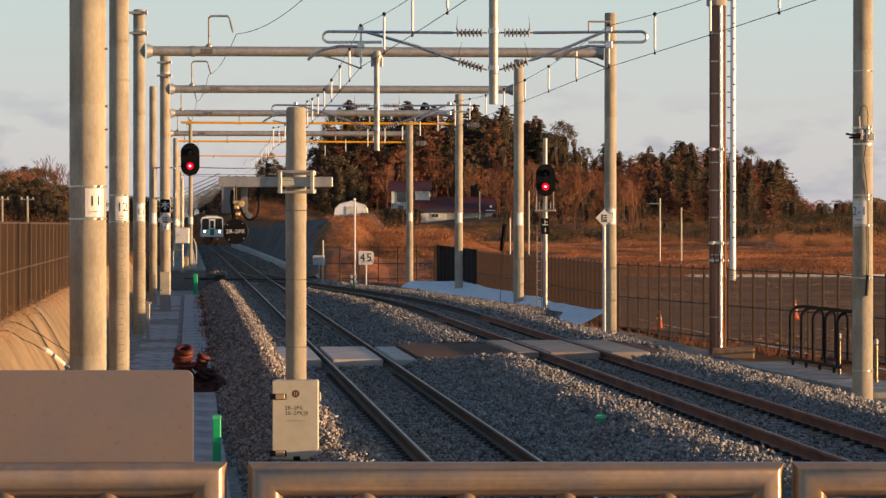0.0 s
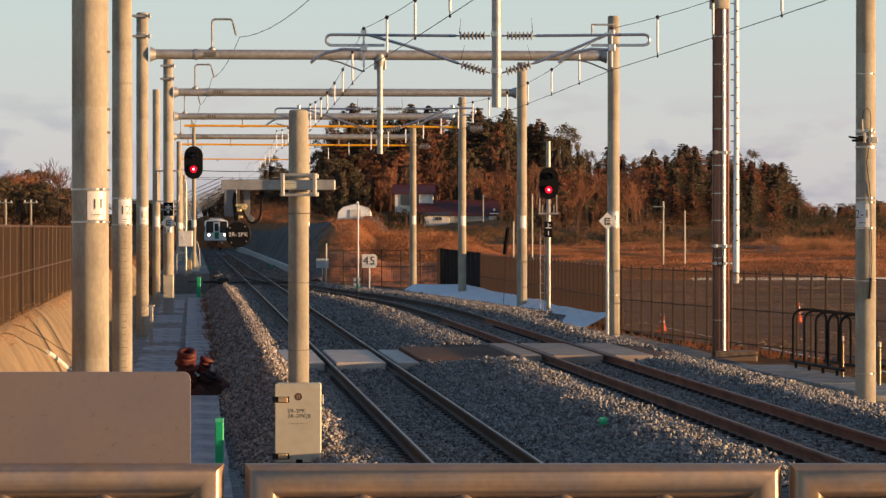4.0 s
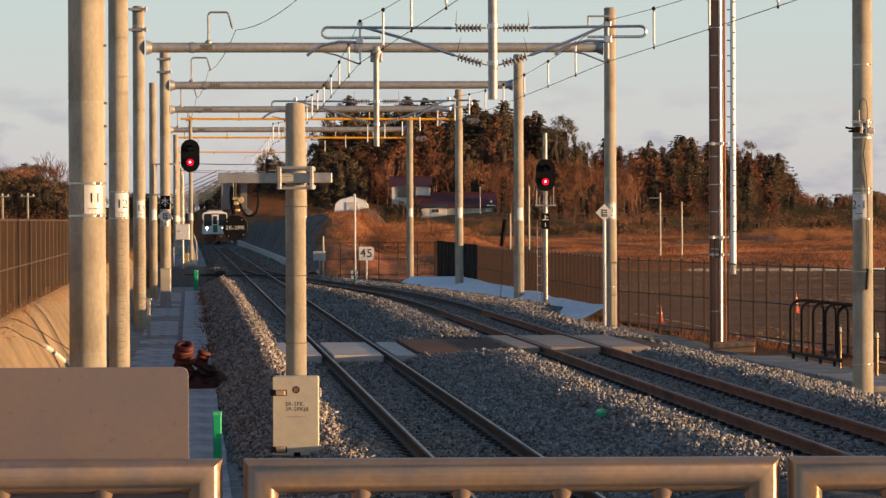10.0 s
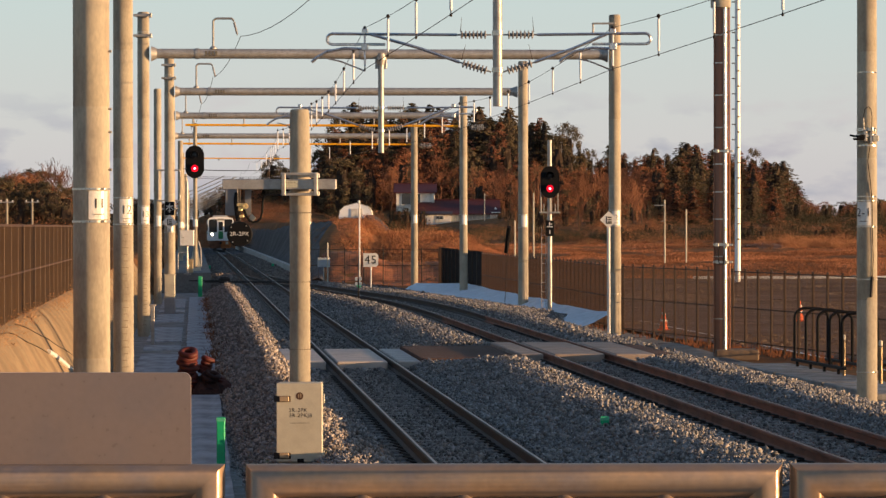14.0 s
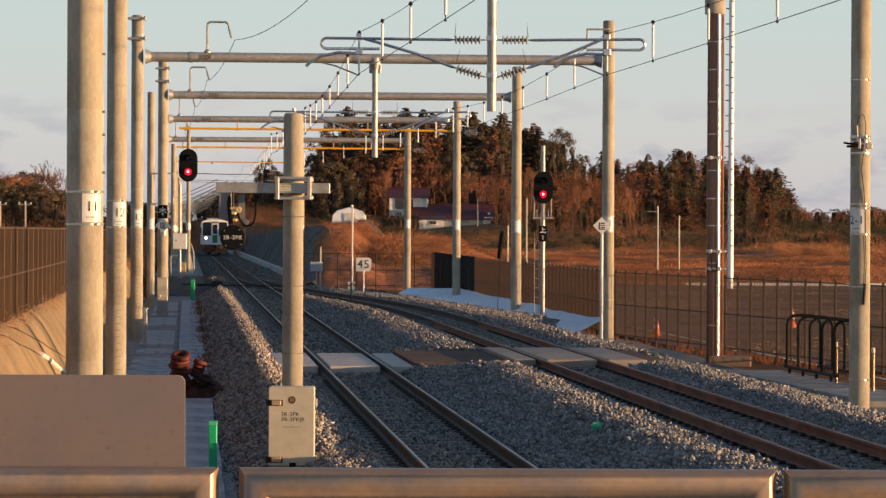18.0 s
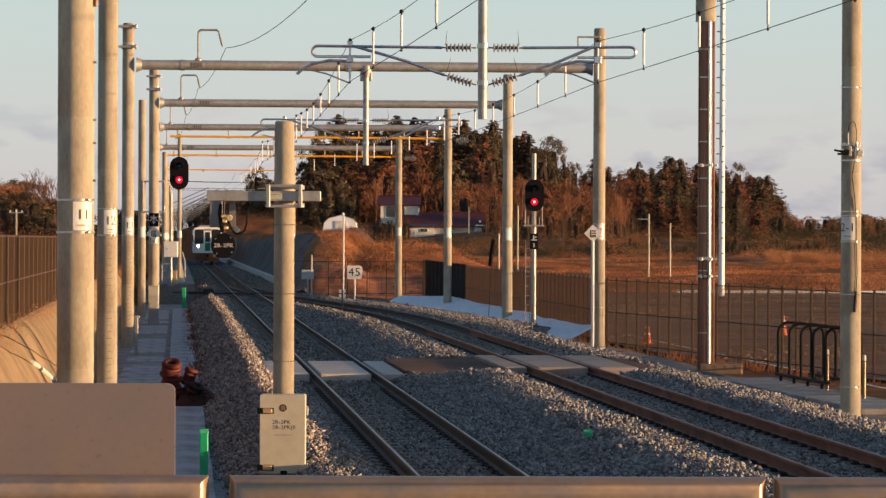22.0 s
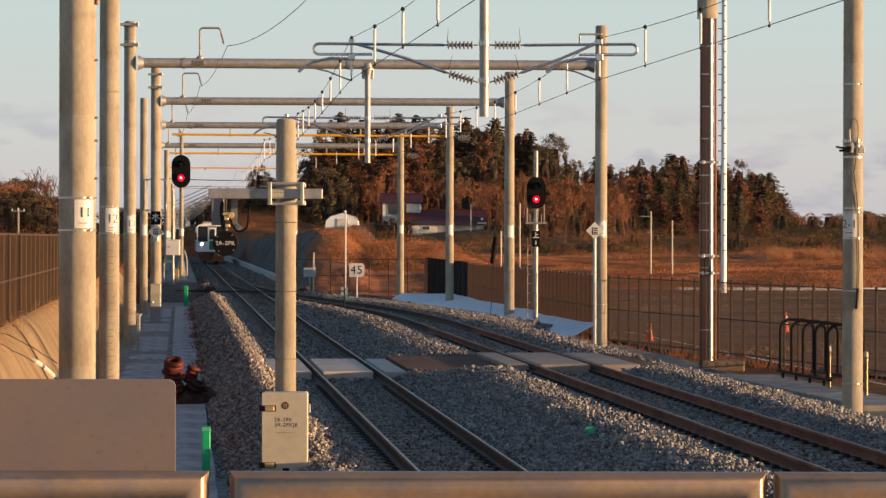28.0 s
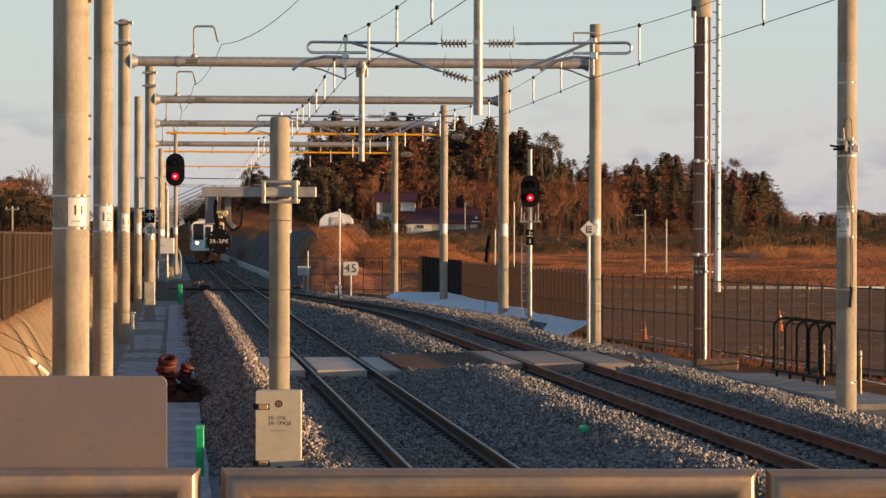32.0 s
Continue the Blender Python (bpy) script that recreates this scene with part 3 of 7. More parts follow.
for s in (-1, 1):
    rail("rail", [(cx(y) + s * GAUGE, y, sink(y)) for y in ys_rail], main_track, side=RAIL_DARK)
    rail("rail", [(cx(y) + apart(y) + s * GAUGE, y, loop_z(y)) for y in steps(-60, 8, 8) + steps(10, 88, 2.0)], loop_track, 0.012, LOOP_TOP)
    # far length of the same rails, darkened sides standing for shade
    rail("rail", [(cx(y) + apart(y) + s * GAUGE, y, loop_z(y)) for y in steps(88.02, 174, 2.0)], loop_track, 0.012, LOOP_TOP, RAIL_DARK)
sl = Shape().add([(x * w, y, z) for x, w in ((-1, 1.0), (-0.55, 1.0), (0.55, 1.0), (1, 1.0)) for y, z in ((-0.14, -0.17), (-0.115, 0), (0.115, 0), (0.14, -0.17))],
                 [(a * 4 + b, a * 4 + b + 1, (a + 1) * 4 + b + 1, (a + 1) * 4 + b) for a in range(3) for b in range(3)] + [(3, 2, 1, 0), (12, 13, 14, 15)])
sleeper = sl.mesh("sleeper", 20)
clip = Shape().box((0.10, 0.09, 0.02), (0, 0, 0.012), 0.006).tube([(-0.03, -0.045, 0.03), (0.04, -0.05, 0.045), (0.055, 0, 0.05), (0.04, 0.05, 0.045), (-0.03, 0.045, 0.03)], 0.011, 6)
clip.lathe([(0.024, 0.015), (0.024, 0.04), (0.014, 0.048)], 8)
clip_me = clip.mesh("rail_clip")
for k in range(200):
    y = 20 + 0.62 * k
    part("sleeper", sleeper, SLEEPER, main_track, m=on_track(0, y, -0.156))
    if y < 142:
        part("sleeper", sleeper, SLEEPER, loop_track, m=on_track(apart(y), y, loop_z(y) - 0.156))
    if 30 < y < 84:
        for s in (-1, 1):
            for e in (-1, 1):
                part("rail_clip", clip_me, IRON, loop_track, m=on_track(apart(y) + s * GAUGE + e * 0.105, y, loop_z(y) - 0.152) @ pose(0, 0, 0, 0, 0, 0 if e > 0 else 180))
                if e < 0 and y < 58:
                    part("rail_clip", clip_me, RAIL_RUST, main_track, m=on_track(s * GAUGE + e * 0.105, y, -0.152) @ pose(0, 0, 0, 0, 0, 180))

# ---- service crossing over both tracks ----
PLANK = make("brown_plank", (0.105, 0.058, 0.042), 0.85, vary=0.25, scale=3, grain=50, bump=0.3, stretch=(0.4, 3, 1), each=0.2)
DECK = make("pale_deck", (0.58, 0.51, 0.46), 0.75, vary=0.12, scale=1.5, grain=50, bump=0.15, dirt=(0.34, 0.30, 0.26), each=0.1)
crossing = thing("crossing_deck", "service crossing of pale panels and brown planks", "crossing", kind="structure")
DECK_DULL = make("dull_deck", (0.35, 0.29, 0.25), 0.8, vary=0.15, scale=1.5, grain=50, bump=0.15, dirt=(0.19, 0.15, 0.12), each=0.1)
for base, zz in ((0.0, 0.0), (apart(65), loop_z(65))):
    for o, w in (((-1.02, 0.72), (0, 0.93), (0.87, 0.42)) if not base else ((-0.87, 0.42), (0, 0.93), (1.02, 0.72))):
        for j in range(2):
            part("deck_panel", Shape().box((w, 3.2, 0.16), bevel=0.02), DECK_DULL if base else DECK, crossing, m=on_track(base + o, 63.0 + 3.22 * j + (0.3 if base else 0), zz - 0.085))
plank_me = Shape().box((apart(65) - 2.18, 0.24, 0.10), bevel=0.012).mesh("plank")
for j in range(25):
    part("plank", plank_me, PLANK, crossing, m=on_track(apart(65) / 2, 61.6 + 0.26 * j, 0.0))
plank_r = Shape().box((0.55, 0.24, 0.10), bevel=0.012).mesh("plank")
for j in range(25):
    part("plank", plank_r, PLANK, crossing, m=on_track(apart(65) + 1.7, 61.9 + 0.26 * j, 0.0))


# ---- poles and gantries of the overhead line ----
def band(parent, z, r, h=0.02):
    b = Shape().lathe([(r, -h / 2), (r + 0.005, -h / 2), (r + 0.005, h / 2), (r, h / 2)], 24)
    b.box((0.04, 0.05, h), (r * 0.7, -r * 0.75, 0), 0.006)
    return part("steel_band", b, BAND, parent, m=pose(0, 0, z))


def pole(x, y, z, top, r, label, seams=(), bands=(), group="overhead line poles", material=None, name="overhead_line_pole", taper=0.93, cap=True):
    """A spun-concrete pole standing at x, y; heights are above rail level."""
    ob = thing(name, label, "pole", pose(x, y, z), group)
    prof = [(r, -0.3), (r, 0)]
    hh = top - z
    for s in sorted(seams):
        q = r * (1 - (1 - taper) * (s - z) / hh)
        prof += [(q, s - z - 0.012), (q * 0.985, s - z - 0.006), (q * 0.985, s - z + 0.006), (q, s - z + 0.012)]
    q = r * taper
    prof += [(q, hh - 0.05), (q * 0.93, hh - 0.012), (q * 0.75, hh)] if cap else [(q, hh)]
    part("shaft", Shape().lathe(prof, 28), material or CONCRETE_POLE, ob)
    for b in bands:
        band(ob, b - z, r * (1 - (1 - taper) * (b - z) / hh) + 0.003)
    return ob


def plate_on(parent, words, z, r, w, h, turn=0.0, size=None):
    """A number plate bent round the pole, facing -y turned by some degrees."""
    sh, n = Shape(), 8
    a0 = w / 2 / r
    for k in range(n + 1):
        a = -math.pi / 2 - a0 + 2 * a0 * k / n + radians(turn)
        sh.v += [((r + 0.006) * math.cos(a), (r + 0.006) * math.sin(a), z - h / 2), ((r + 0.006) * math.cos(a), (r + 0.006) * math.sin(a), z + h / 2)]
    sh.f = [(2 * k, 2 * k + 2, 2 * k + 3, 2 * k + 1) for k in range(n)]
    p = part("number_plate", sh, ENAMEL, parent, "white enamel number plate")
    if words:
        high = size or h * 0.52
        for k, ch in enumerate(words):
            t = turn + math.degrees((k - (len(words) - 1) / 2) * high * (0.45 if len(words) == 2 else 0.40) / r)
            a = -math.pi / 2 + radians(t)
            lettering(ch, high, INK, p, pose((r + 0.009) * math.cos(a), (r + 0.009) * math.sin(a), z + h * 0.04, 90, 0, t), "character", 0.002, 0.012)
        a = -math.pi / 2 + radians(turn)
        part("small_print", Shape().box((w * 0.5, 0.003, h * 0.03), m=pose((r + 0.009) * math.cos(a), (r + 0.009) * math.sin(a), z - h * 0.32, 0, 0, turn)), INK_FADED, p)
    return p


def beam(name, a, b, r, parent, material=None):
    sh = Shape().rod(a, b, r, n=20)
    ob = part(name, sh, material or STEEL, parent)
    d = (Vector(b) - Vector(a)).normalized()
    for e, f in ((Vector(a), d), (Vector(b), -d)):
        part("flange", Shape().rod(e, e + f * 0.16, r * 1.55, r * 1.05, 16), STEEL, ob)
    return ob


GALV = make("bright_galvanised", (0.60, 0.61, 0.63), 0.3, metal=0.9, vary=0.12, scale=6, grain=60, bump=0.02)


def insulator(parent, a, b, n=7, r=0.055):
    """A long-rod insulator with its sheds between a and b."""
    r *= 1.35
    a, b = Vector(a), Vector(b)
    d = (b - a)
    ln = d.length
    prof = [(0.014, 0), (0.014, ln * 0.15)]
    for k in range(n):
        z = ln * (0.17 + 0.66 * k / (n - 1))
        prof += [(0.026, z - 0.018), (r * 0.95, z - 0.010), (r, z), (r * 0.8, z + 0.012), (0.030, z + 0.020)]
    prof += [(0.014, ln * 0.86), (0.014, ln)]
    m = Matrix.Translation(a) @ d.to_track_quat("Z", "Y").to_matrix().to_4x4()
    return part("insulator", Shape().lathe(prof, 14, m), PORCELAIN, parent)


def arc(c, r, a0, a1, n=8, plane="xz"):
    return [(c[0] + r * math.cos(radians(a0 + (a1 - a0) * k / n)), c[1], c[2] + r * math.sin(radians(a0 + (a1 - a0) * k / n))) for k in range(n + 1)]


def cantilever(m, side, reach, name="cantilever_bracket"):
    """Hinged bracket that carries messenger and contact wire; side -1 reaches left."""
    ob = thing(name, "galvanised steel cantilever bracket with grey insulators", "bracket", m, "cantilever brackets")
    s = side
    insulator(ob, (s * 0.10, 0, 5.70), (s * 0.70, 0, 5.70))
    insulator(ob, (s * 0.10, 0, 5.07), (s * 0.66, 0, 5.24))
    part("top_tube", Shape().tube([(s * 0.68, 0, 5.70), (s * (reach + 0.55), 0, 5.72)] + [(s * (reach + 0.55 + 0.09 * math.sin(radians(a))), 0, 5.63 + 0.09 * math.cos(radians(a))) for a in range(0, 181, 30)]
                                    + [(s * (reach - 0.35), 0, 5.54)], 0.025), GALV, ob)
    part("strut", Shape().tube([(s * 0.64, 0, 5.235), (s * 1.3, 0, 5.47), (s * (reach - 0.1), 0, 5.71)], 0.026), GALV, ob)
    c = s * reach
    part("steady_arm", Shape().tube([(c + 0.02, 0, 5.46), (c - 0.35, 0, 5.475), (c - 0.65, 0, 5.41), (c - 0.82, 0, 5.31), (c - 0.9, 0, 5.24)], 0.026), GALV, ob)
    part("registration_arm", Shape().tube([(c - 0.62, 0, 5.30), (c - 0.4, 0, 5.25), (c, 0, 5.09)], 0.014, 6), GALV, ob)
    part("clamp", Shape().box((0.12, 0.08, 0.12), (c, 0, 5.50), 0.01), GALV, ob)
    part("clamp", Shape().box((0.10, 0.07, 0.09), (c, 0, 5.76), 0.01), GALV, ob)
    part("bird_spike", Shape().rod((s * 0.62, 0, 5.74), (s * 0.60, 0, 6.0), 0.008, 0.002, 6), IRON, ob)
    part("bird_spike", Shape().rod((s * 0.6, 0, 5.28), (s * 0.53, 0, 5.55), 0.008, 0.002, 6), IRON, ob)
    return ob


def gantry(y_l, x_l, y_r, x_r, z, drop=None, bar=False, hook=0.135, left_top=8.3, right_top=8.25):
    """Portal beam between two poles, with drop post, feeder hook and yellow covered cross wire."""
    ob = thing("gantry_beam", "round galvanised gantry beam spanning both tracks", "gantry", group="gantry beams")
    a, b = Vector((x_l + 0.2, y_l, z)), Vector((x_r - 0.2, y_r, z))
    beam("beam", a, b, 0.135, ob)
    clamps = Shape()
    for k in (0.1, 0.46):
        c = a.lerp(b, k)
        clamps.rod(c - Vector((0.05, 0, 0)), c + Vector((0.05, 0, 0)), 0.15, n=18)
    part("joint_collar", clamps, STEEL, ob)
    c = a.lerp(b, 0.13)
    bars = Shape()
    for k in range(4):
        bars.box((0.06, 0.02, 0.13), (c.x - 0.12 + 0.09 * k, c.y - 0.14, c.z), 0.0)
    part("stencil", bars, INK_FADED, ob)
    if hook:
        h = a.lerp(b, hook)
        part("feeder_hook", Shape().tube([(h.x, h.y, z), (h.x, h.y, z + 0.86)] + arc((h.x + 0.1, h.y, z + 0.86), 0.1, 180, 90, 5)[1:] + [(h.x + 0.5, h.y, z + 0.96), (h.x + 0.56, h.y, z + 0.90)], 0.03), STEEL, ob)
        part("hook_foot", Shape().lathe([(0.1, 0), (0.1, 0.04), (0.04, 0.09)], 12, Matrix.Translation((h.x, h.y, z + 0.12))), STEEL, ob)
        insulator(ob, (h.x + 0.56, h.y, z + 0.90), (h.x + 0.66, h.y, z + 0.50), 4, 0.028)
    if drop is not None:
        yd = y_l + (y_r - y_l) * (drop - x_l) / (x_r - x_l)
        part("drop_post", Shape().rod((drop, yd, 4.47), (drop, yd, z), 0.08, n=20), STEEL, ob)
        part("drop_collar", Shape().lathe([(0.16, -0.16), (0.16, 0.02), (0.09, -0.3)][::-1], 16, Matrix.Translation((drop, yd, z))).box((0.10, 0.06, 0.4), (drop - 0.11, yd, z - 0.2), 0.01)
             .box((0.10, 0.06, 0.4), (drop + 0.11, yd, z - 0.2), 0.01), STEEL, ob)
        part("drop_band", Shape().lathe([(0.095, -0.04), (0.095, 0.04)], 18, Matrix.Translation((drop, yd, 5.70))).lathe([(0.095, -0.04), (0.095, 0.04)], 18, Matrix.Translation((drop, yd, 5.08))), BAND, ob)
    if bar:
        zz = z - 0.44
        w = thing("cross_wire", "yellow insulated cross-track wire cover", "wire cover", group="yellow wire covers")
        part("cover", Shape().rod((x_l + 0.6, y_l, zz + 0.05), (x_r + 0.1, y_r, zz), 0.05, n=10), YELLOW, w)
        for k in (0.06, 0.24, 0.47, 0.58, 0.7, 0.86):
            p = a.lerp(b, k)
            part("hanger", Shape().rod((p.x, p.y, zz), (p.x, p.y, zz + 0.44), 0.03, n=8).box((0.12, 0.06, 0.10), (p.x, p.y, zz + 0.02), 0.01), STEEL, w)
        insulator(w, (x_r + 0.25, y_r, zz - 0.05), (x_r + 0.95, y_r + 0.05, zz - 0.06), 7, 0.10)
    return ob


# near gantry, whose beam is above the picture; its poles carry plates 12 and 2-1
def line_pole(y, x, z, r=0.172, top=8.3, plate="", ph=0.36, pw=0.24, pz=2.6, turn=16, lit="", extra=(), **kw):
    ob = pole(x, y, z, top, r, "tall spun-concrete overhead line pole" + lit, seams=(1.2, 3.6, 5.4), bands=(pz - ph / 2 - 0.02, pz + ph / 2 + 0.02) + tuple(extra), **kw)
    plate_on(ob, plate, pz - z, r * 0.985, pw, ph, turn)
    return ob


P11 = line_pole(32.2, -3.398, -0.62, 0.178, taper=0.97, plate="11", ph=0.27, pw=0.20, pz=2.66, turn=30, lit=" with plate 11")
P12 = line_pole(56, -5.39, -0.55, 0.172, plate="12", ph=0.40, pw=0.24, pz=2.72, turn=25, lit=" with plate 12")
P13 = line_pole(91.5, -8.26, -0.55, 0.172, plate="13", ph=0.46, pw=0.24, pz=2.78, turn=22, lit=" with plate 13", extra=(7.75,))
MARK = make("faint_mark", (0.27, 0.225, 0.17), 0.7, vary=0.2)
for pp, rr, t0 in ((P12, 0.172, 12), (P13, 0.18, 12)):
    ticks = Shape()
    for k in range(26):
        a = -math.pi / 2 + radians(t0 + (k * 7) % 9)
        ticks.box((0.07 if k % 3 else 0.11, 0.006, 0.012), m=pose(rr * math.cos(a), rr * math.sin(a), 0.35 + 0.11 * k, 0, 0, t0 + (k * 7) % 9))
    tagged(part("scale_mark", ticks, MARK, pp), "row of small dark marks", kind="stuff")
P14 = line_pole(130, -11.2, -0.4, 0.155, top=7.8, plate="", ph=0.4, pw=0.2, pz=2.7, turn=15)
P15 = line_pole(116.4, -9.62, -0.5, 0.178, top=8.32, plate="", ph=0.4, pw=0.2, pz=2.5, turn=15, extra=(7.7,))
P16 = line_pole(141.5, -11.62, -0.4, 0.17, top=8.0, plate="", ph=0.4, pw=0.2, pz=2.5, turn=15)
P17 = line_pole(173, -14.2, -0.4, 0.17, top=7.8, plate="", ph=0.4, pw=0.2, pz=2.5, turn=15)
P21 = line_pole(57, 7.11, -0.52, 0.175, plate="2-1", ph=0.40, pw=0.26, pz=2.66, turn=-27, lit=" with plate 2-1", extra=(-0.02, 1.55, 2.95, 4.0, 4.1, 5.05))
P22 = line_pole(92.5, 4.60, -0.5, 0.172, top=8.27, plate="2", ph=0.4, pw=0.24, pz=2.68, turn=12, extra=(0.6, 7.75))
P23 = line_pole(117, 2.63, -0.35, 0.18, top=8.2, plate="", ph=0.4, pw=0.22, pz=2.65, turn=12)
P24 = line_pole(142, 0.67, -0.35, 0.172, top=7.96, plate="", ph=0.4, pw=0.22, pz=2.75, turn=12)
P25 = line_pole(173.8, -1.72, -0.45, 0.18, top=7.8, plate="", ph=0.4, pw=0.22, pz=2.85, turn=12)
for pp, zz, rr in ((P13, (8.2, 8.75), 0.178), (P15, (8.1, 8.55), 0.176)):
    for z0 in zz:
        part("pole_clamp", Shape().lathe([(rr, z0 - 0.05), (rr + 0.012, z0 - 0.045), (rr + 0.012, z0 + 0.045), (rr, z0 + 0.05)], 20).box((0.5, 0.05, 0.07), (0, -0.19, z0), 0.008).box((0.06, 0.08, 0.12), (0.22, -0.2, z0), 0.008), STEEL, pp)
# conductor on stand-offs down the first pole, pipe frame on the slim one, bracket on the loop-side pole
for zz in (3.62, 3.98, 4.2, 4.75, 5.4):
    part("stand_off", Shape().rod((0.165, -0.04, zz), (0.20, -0.05, zz), 0.012, n=8), STEEL, P11)
part("terminal", Shape().rod((0.19, -0.05, 5.28), (0.19, -0.05, 5.42), 0.018, n=10), BROWN_PAINT, P11)
part("pipe_frame", Shape().tube([(0.0, -0.18, 5.05), (0.86, -0.18, 5.05), (0.88, -0.18, 4.98), (0.88, -0.18, 4.8)], 0.03, 8).tube([(0.0, -0.18, 3.88), (0.86, -0.18, 3.88), (0.88, -0.18, 3.95), (0.88, -0.18, 4.1)], 0.03, 8)
     .rod((0.05, -0.18, 3.88), (0.05, -0.18, 5.05), 0.03, n=8), STEEL, P14)
part("top_bracket", Shape().box((0.62, 0.06, 0.05), (-0.3, -0.16, 8.52), 0.006).box((0.05, 0.06, 0.26), (-0.6, -0.16, 8.40), 0.006), STEEL, P22)
gantry(56, -5.39, 57, 7.11, 7.15, drop=0.85, hook=0.31)
gantry(91.5, -8.25, 92.5, 4.60, 7.17, drop=-1.81)
gantry(116.4, -9.62, 117, 2.63, 7.14, hook=0.062)
gantry(141.5, -11.62, 142, 0.67, 7.14, bar=True, hook=0.035)
gantry(173, -14.2, 173.8, -1.72, 7.14, bar=True, hook=0.03)
for yy, dx in ((57, 0.85), (92, -1.81)):
    for side, target in ((-1, cx(yy) - 0.17), (1, cx(yy) + apart(yy) + 0.03)):
        cantilever(pose(dx, yy, 0), side, abs(target - dx))
# further supports: two pairs of poles, then hinged arms on single poles
for k in range(2):
    y = 208 + 34 * k
    line_pole(y, cx(y) - 3.9, -0.3, 0.17, top=7.8, plate="", pz=2.6)
    line_pole(y + 0.5, cx(y) + 4.0, -0.3, 0.17, top=7.6, plate="", pz=2.6)
    if k == 0:
        w = thing("cross_wire", "yellow insulated cross-track wire cover", "wire cover", group="yellow wire covers")
        part("cover", Shape().rod((cx(y) - 3.72, y, 6.72), (cx(y) + 3.85, y + 0.5, 6.68), 0.04, n=10), YELLOW, w)
        for q in (0.3, 0.72):
            part("hanger", Shape().box((0.10, 0.08, 0.16), (cx(y) - 3.9 + 7.9 * q, y + 0.5 * q, 6.66), 0.01), STEEL, w)
for y, z, sag in ((208, 6.05, 0.10), (242, 6.62, 0.12), (242, 6.1, 0.05), (276, 6.5, 0.1)):
    w = thing("span_wire", "thin grey span wire with insulators between the poles", "span wire", group="span wires")
    pts = [(cx(y) - 3.75 + 7.6 * q / 12, y + 0.04 * q, z - 4 * sag * (q / 12) * (1 - q / 12)) for q in range(13)]
    part("wire", Shape().tube(pts, 0.014, 6), WIRE, w)
    insulator(w, pts[1], pts[2], 5, 0.05)
    insulator(w, pts[10], pts[11], 5, 0.05)
for y in (338, 376, 420, 470, 526, 590):
    line_pole(y, cx(y) - 3.9, -0.3, 0.17, top=7.8, plate="", pz=2.6)
    br = thing("cantilever_bracket", "far raking bracket arm over the single track", "bracket", pose(cx(y) - 3.9, y, 0), "far bracket arms")
    part("boom", Shape().rod((0.1, 0, 4.9), (5.0, 0.3, 7.5), 0.055, n=8), STEEL, br)
    part("stay", Shape().tube([(0.1, 0, 5.9), (3.9, 0, 7.6)], 0.045, 6), STEEL, br)
    part("tie", Shape().tube([(0.1, 0, 4.3), (4.2, 0, 6.1)], 0.04, 6), STEEL, br)
    insulator(br, (0.25, 0, 5.2), (1.0, 0, 5.55), 6, 0.06)

# ---- wires ----
def strand(name, pts, r, label, parent=None, mt=None):
    return tagged(part(name, Shape().tube(pts, r, 6), mt or WIRE, parent), label, "" if parent else "wire", "" if parent else "overhead wires")


def catenary(offset, supports, label):
    """Contact wire, sagging messenger and pale droppers over one track; supports are (y, stagger)."""
    ob = thing("overhead_wire", label, "overhead wire", group="overhead wires")
    contact, mess = [], []
    for (y0, s0), (y1, s1) in zip(supports, supports[1:]):
        n = max(6, int((y1 - y0) / 2.4))
        for j in range(n):
            t = j / n
            y = y0 + (y1 - y0) * t
            x = cx(y) + offset(y) + s0 + (s1 - s0) * t
            contact.append((x, y, 5.12 - 0.02 * math.sin(math.pi * t)))
            mess.append((x, y, 5.82 - 0.24 * math.sin(math.pi * t) * min(1.3, (y1 - y0) / 30)))
    part("contact_wire", Shape().tube(contact, 0.0056, 6), WIRE, ob)
    part("messenger_wire", Shape().tube(mess, 0.005, 6), WIRE, ob)
    last = -9
    for (x, y, z), (x2, y2, z2) in zip(contact, mess):
        if y - last > (4.6 if y < 118 else 6.5) and y < 165:
            last = y
            d = part("dropper", Shape().rod((x, y, z + 0.05), (x2, y2, z2 - 0.05), 0.019 if y < 118 else 0.013, n=8), DROPPER, ob, "white sleeved wire dropper")
            part("hook", Shape().rod((x, y, z), (x, y, z + 0.06), 0.007, n=6).rod((x2, y2, z2 - 0.06), (x2, y2, z2), 0.007, n=6), IRON, d)
            if y < 118:
                part("ball_clamp", Shape().lathe([(0.008, -0.032), (0.024, -0.02), (0.032, 0), (0.024, 0.02), (0.008, 0.032)], 10, Matrix.Translation((x2, y2, z2))), IRON, d, "dark round wire clamp")
            part("clip", Shape().lathe([(0.012, -0.02), (0.019, 0), (0.012, 0.02)], 8, Matrix.Translation((x, y, z - 0.01))), IRON, d)
    return ob


catenary(lambda y: 0.0, [(20, 0.4), (32, 0.35), (57, -0.17), (92, 0.15), (117, -0.15), (142, 0.15), (174, -0.15)] + [(208 + 36 * k, 0.15 if k % 2 else -0.15) for k in range(9)],
         "contact and messenger wire of the main track")
catenary(lambda y: apart(y), [(20, 0.4), (32, 0.45), (57, 0.03), (92, 0.2), (117, 0.0), (142, 0.1)], "contact and messenger wire of the loop track")
hooks = [(22, 1.6), (56, -1.05), (91.6, -5.62), (116.4, -8.1), (141.5, -10.35), (173, -13.2), (208, cx(208) - 2.5), (244, cx(244) - 2.5)]
feeder = []
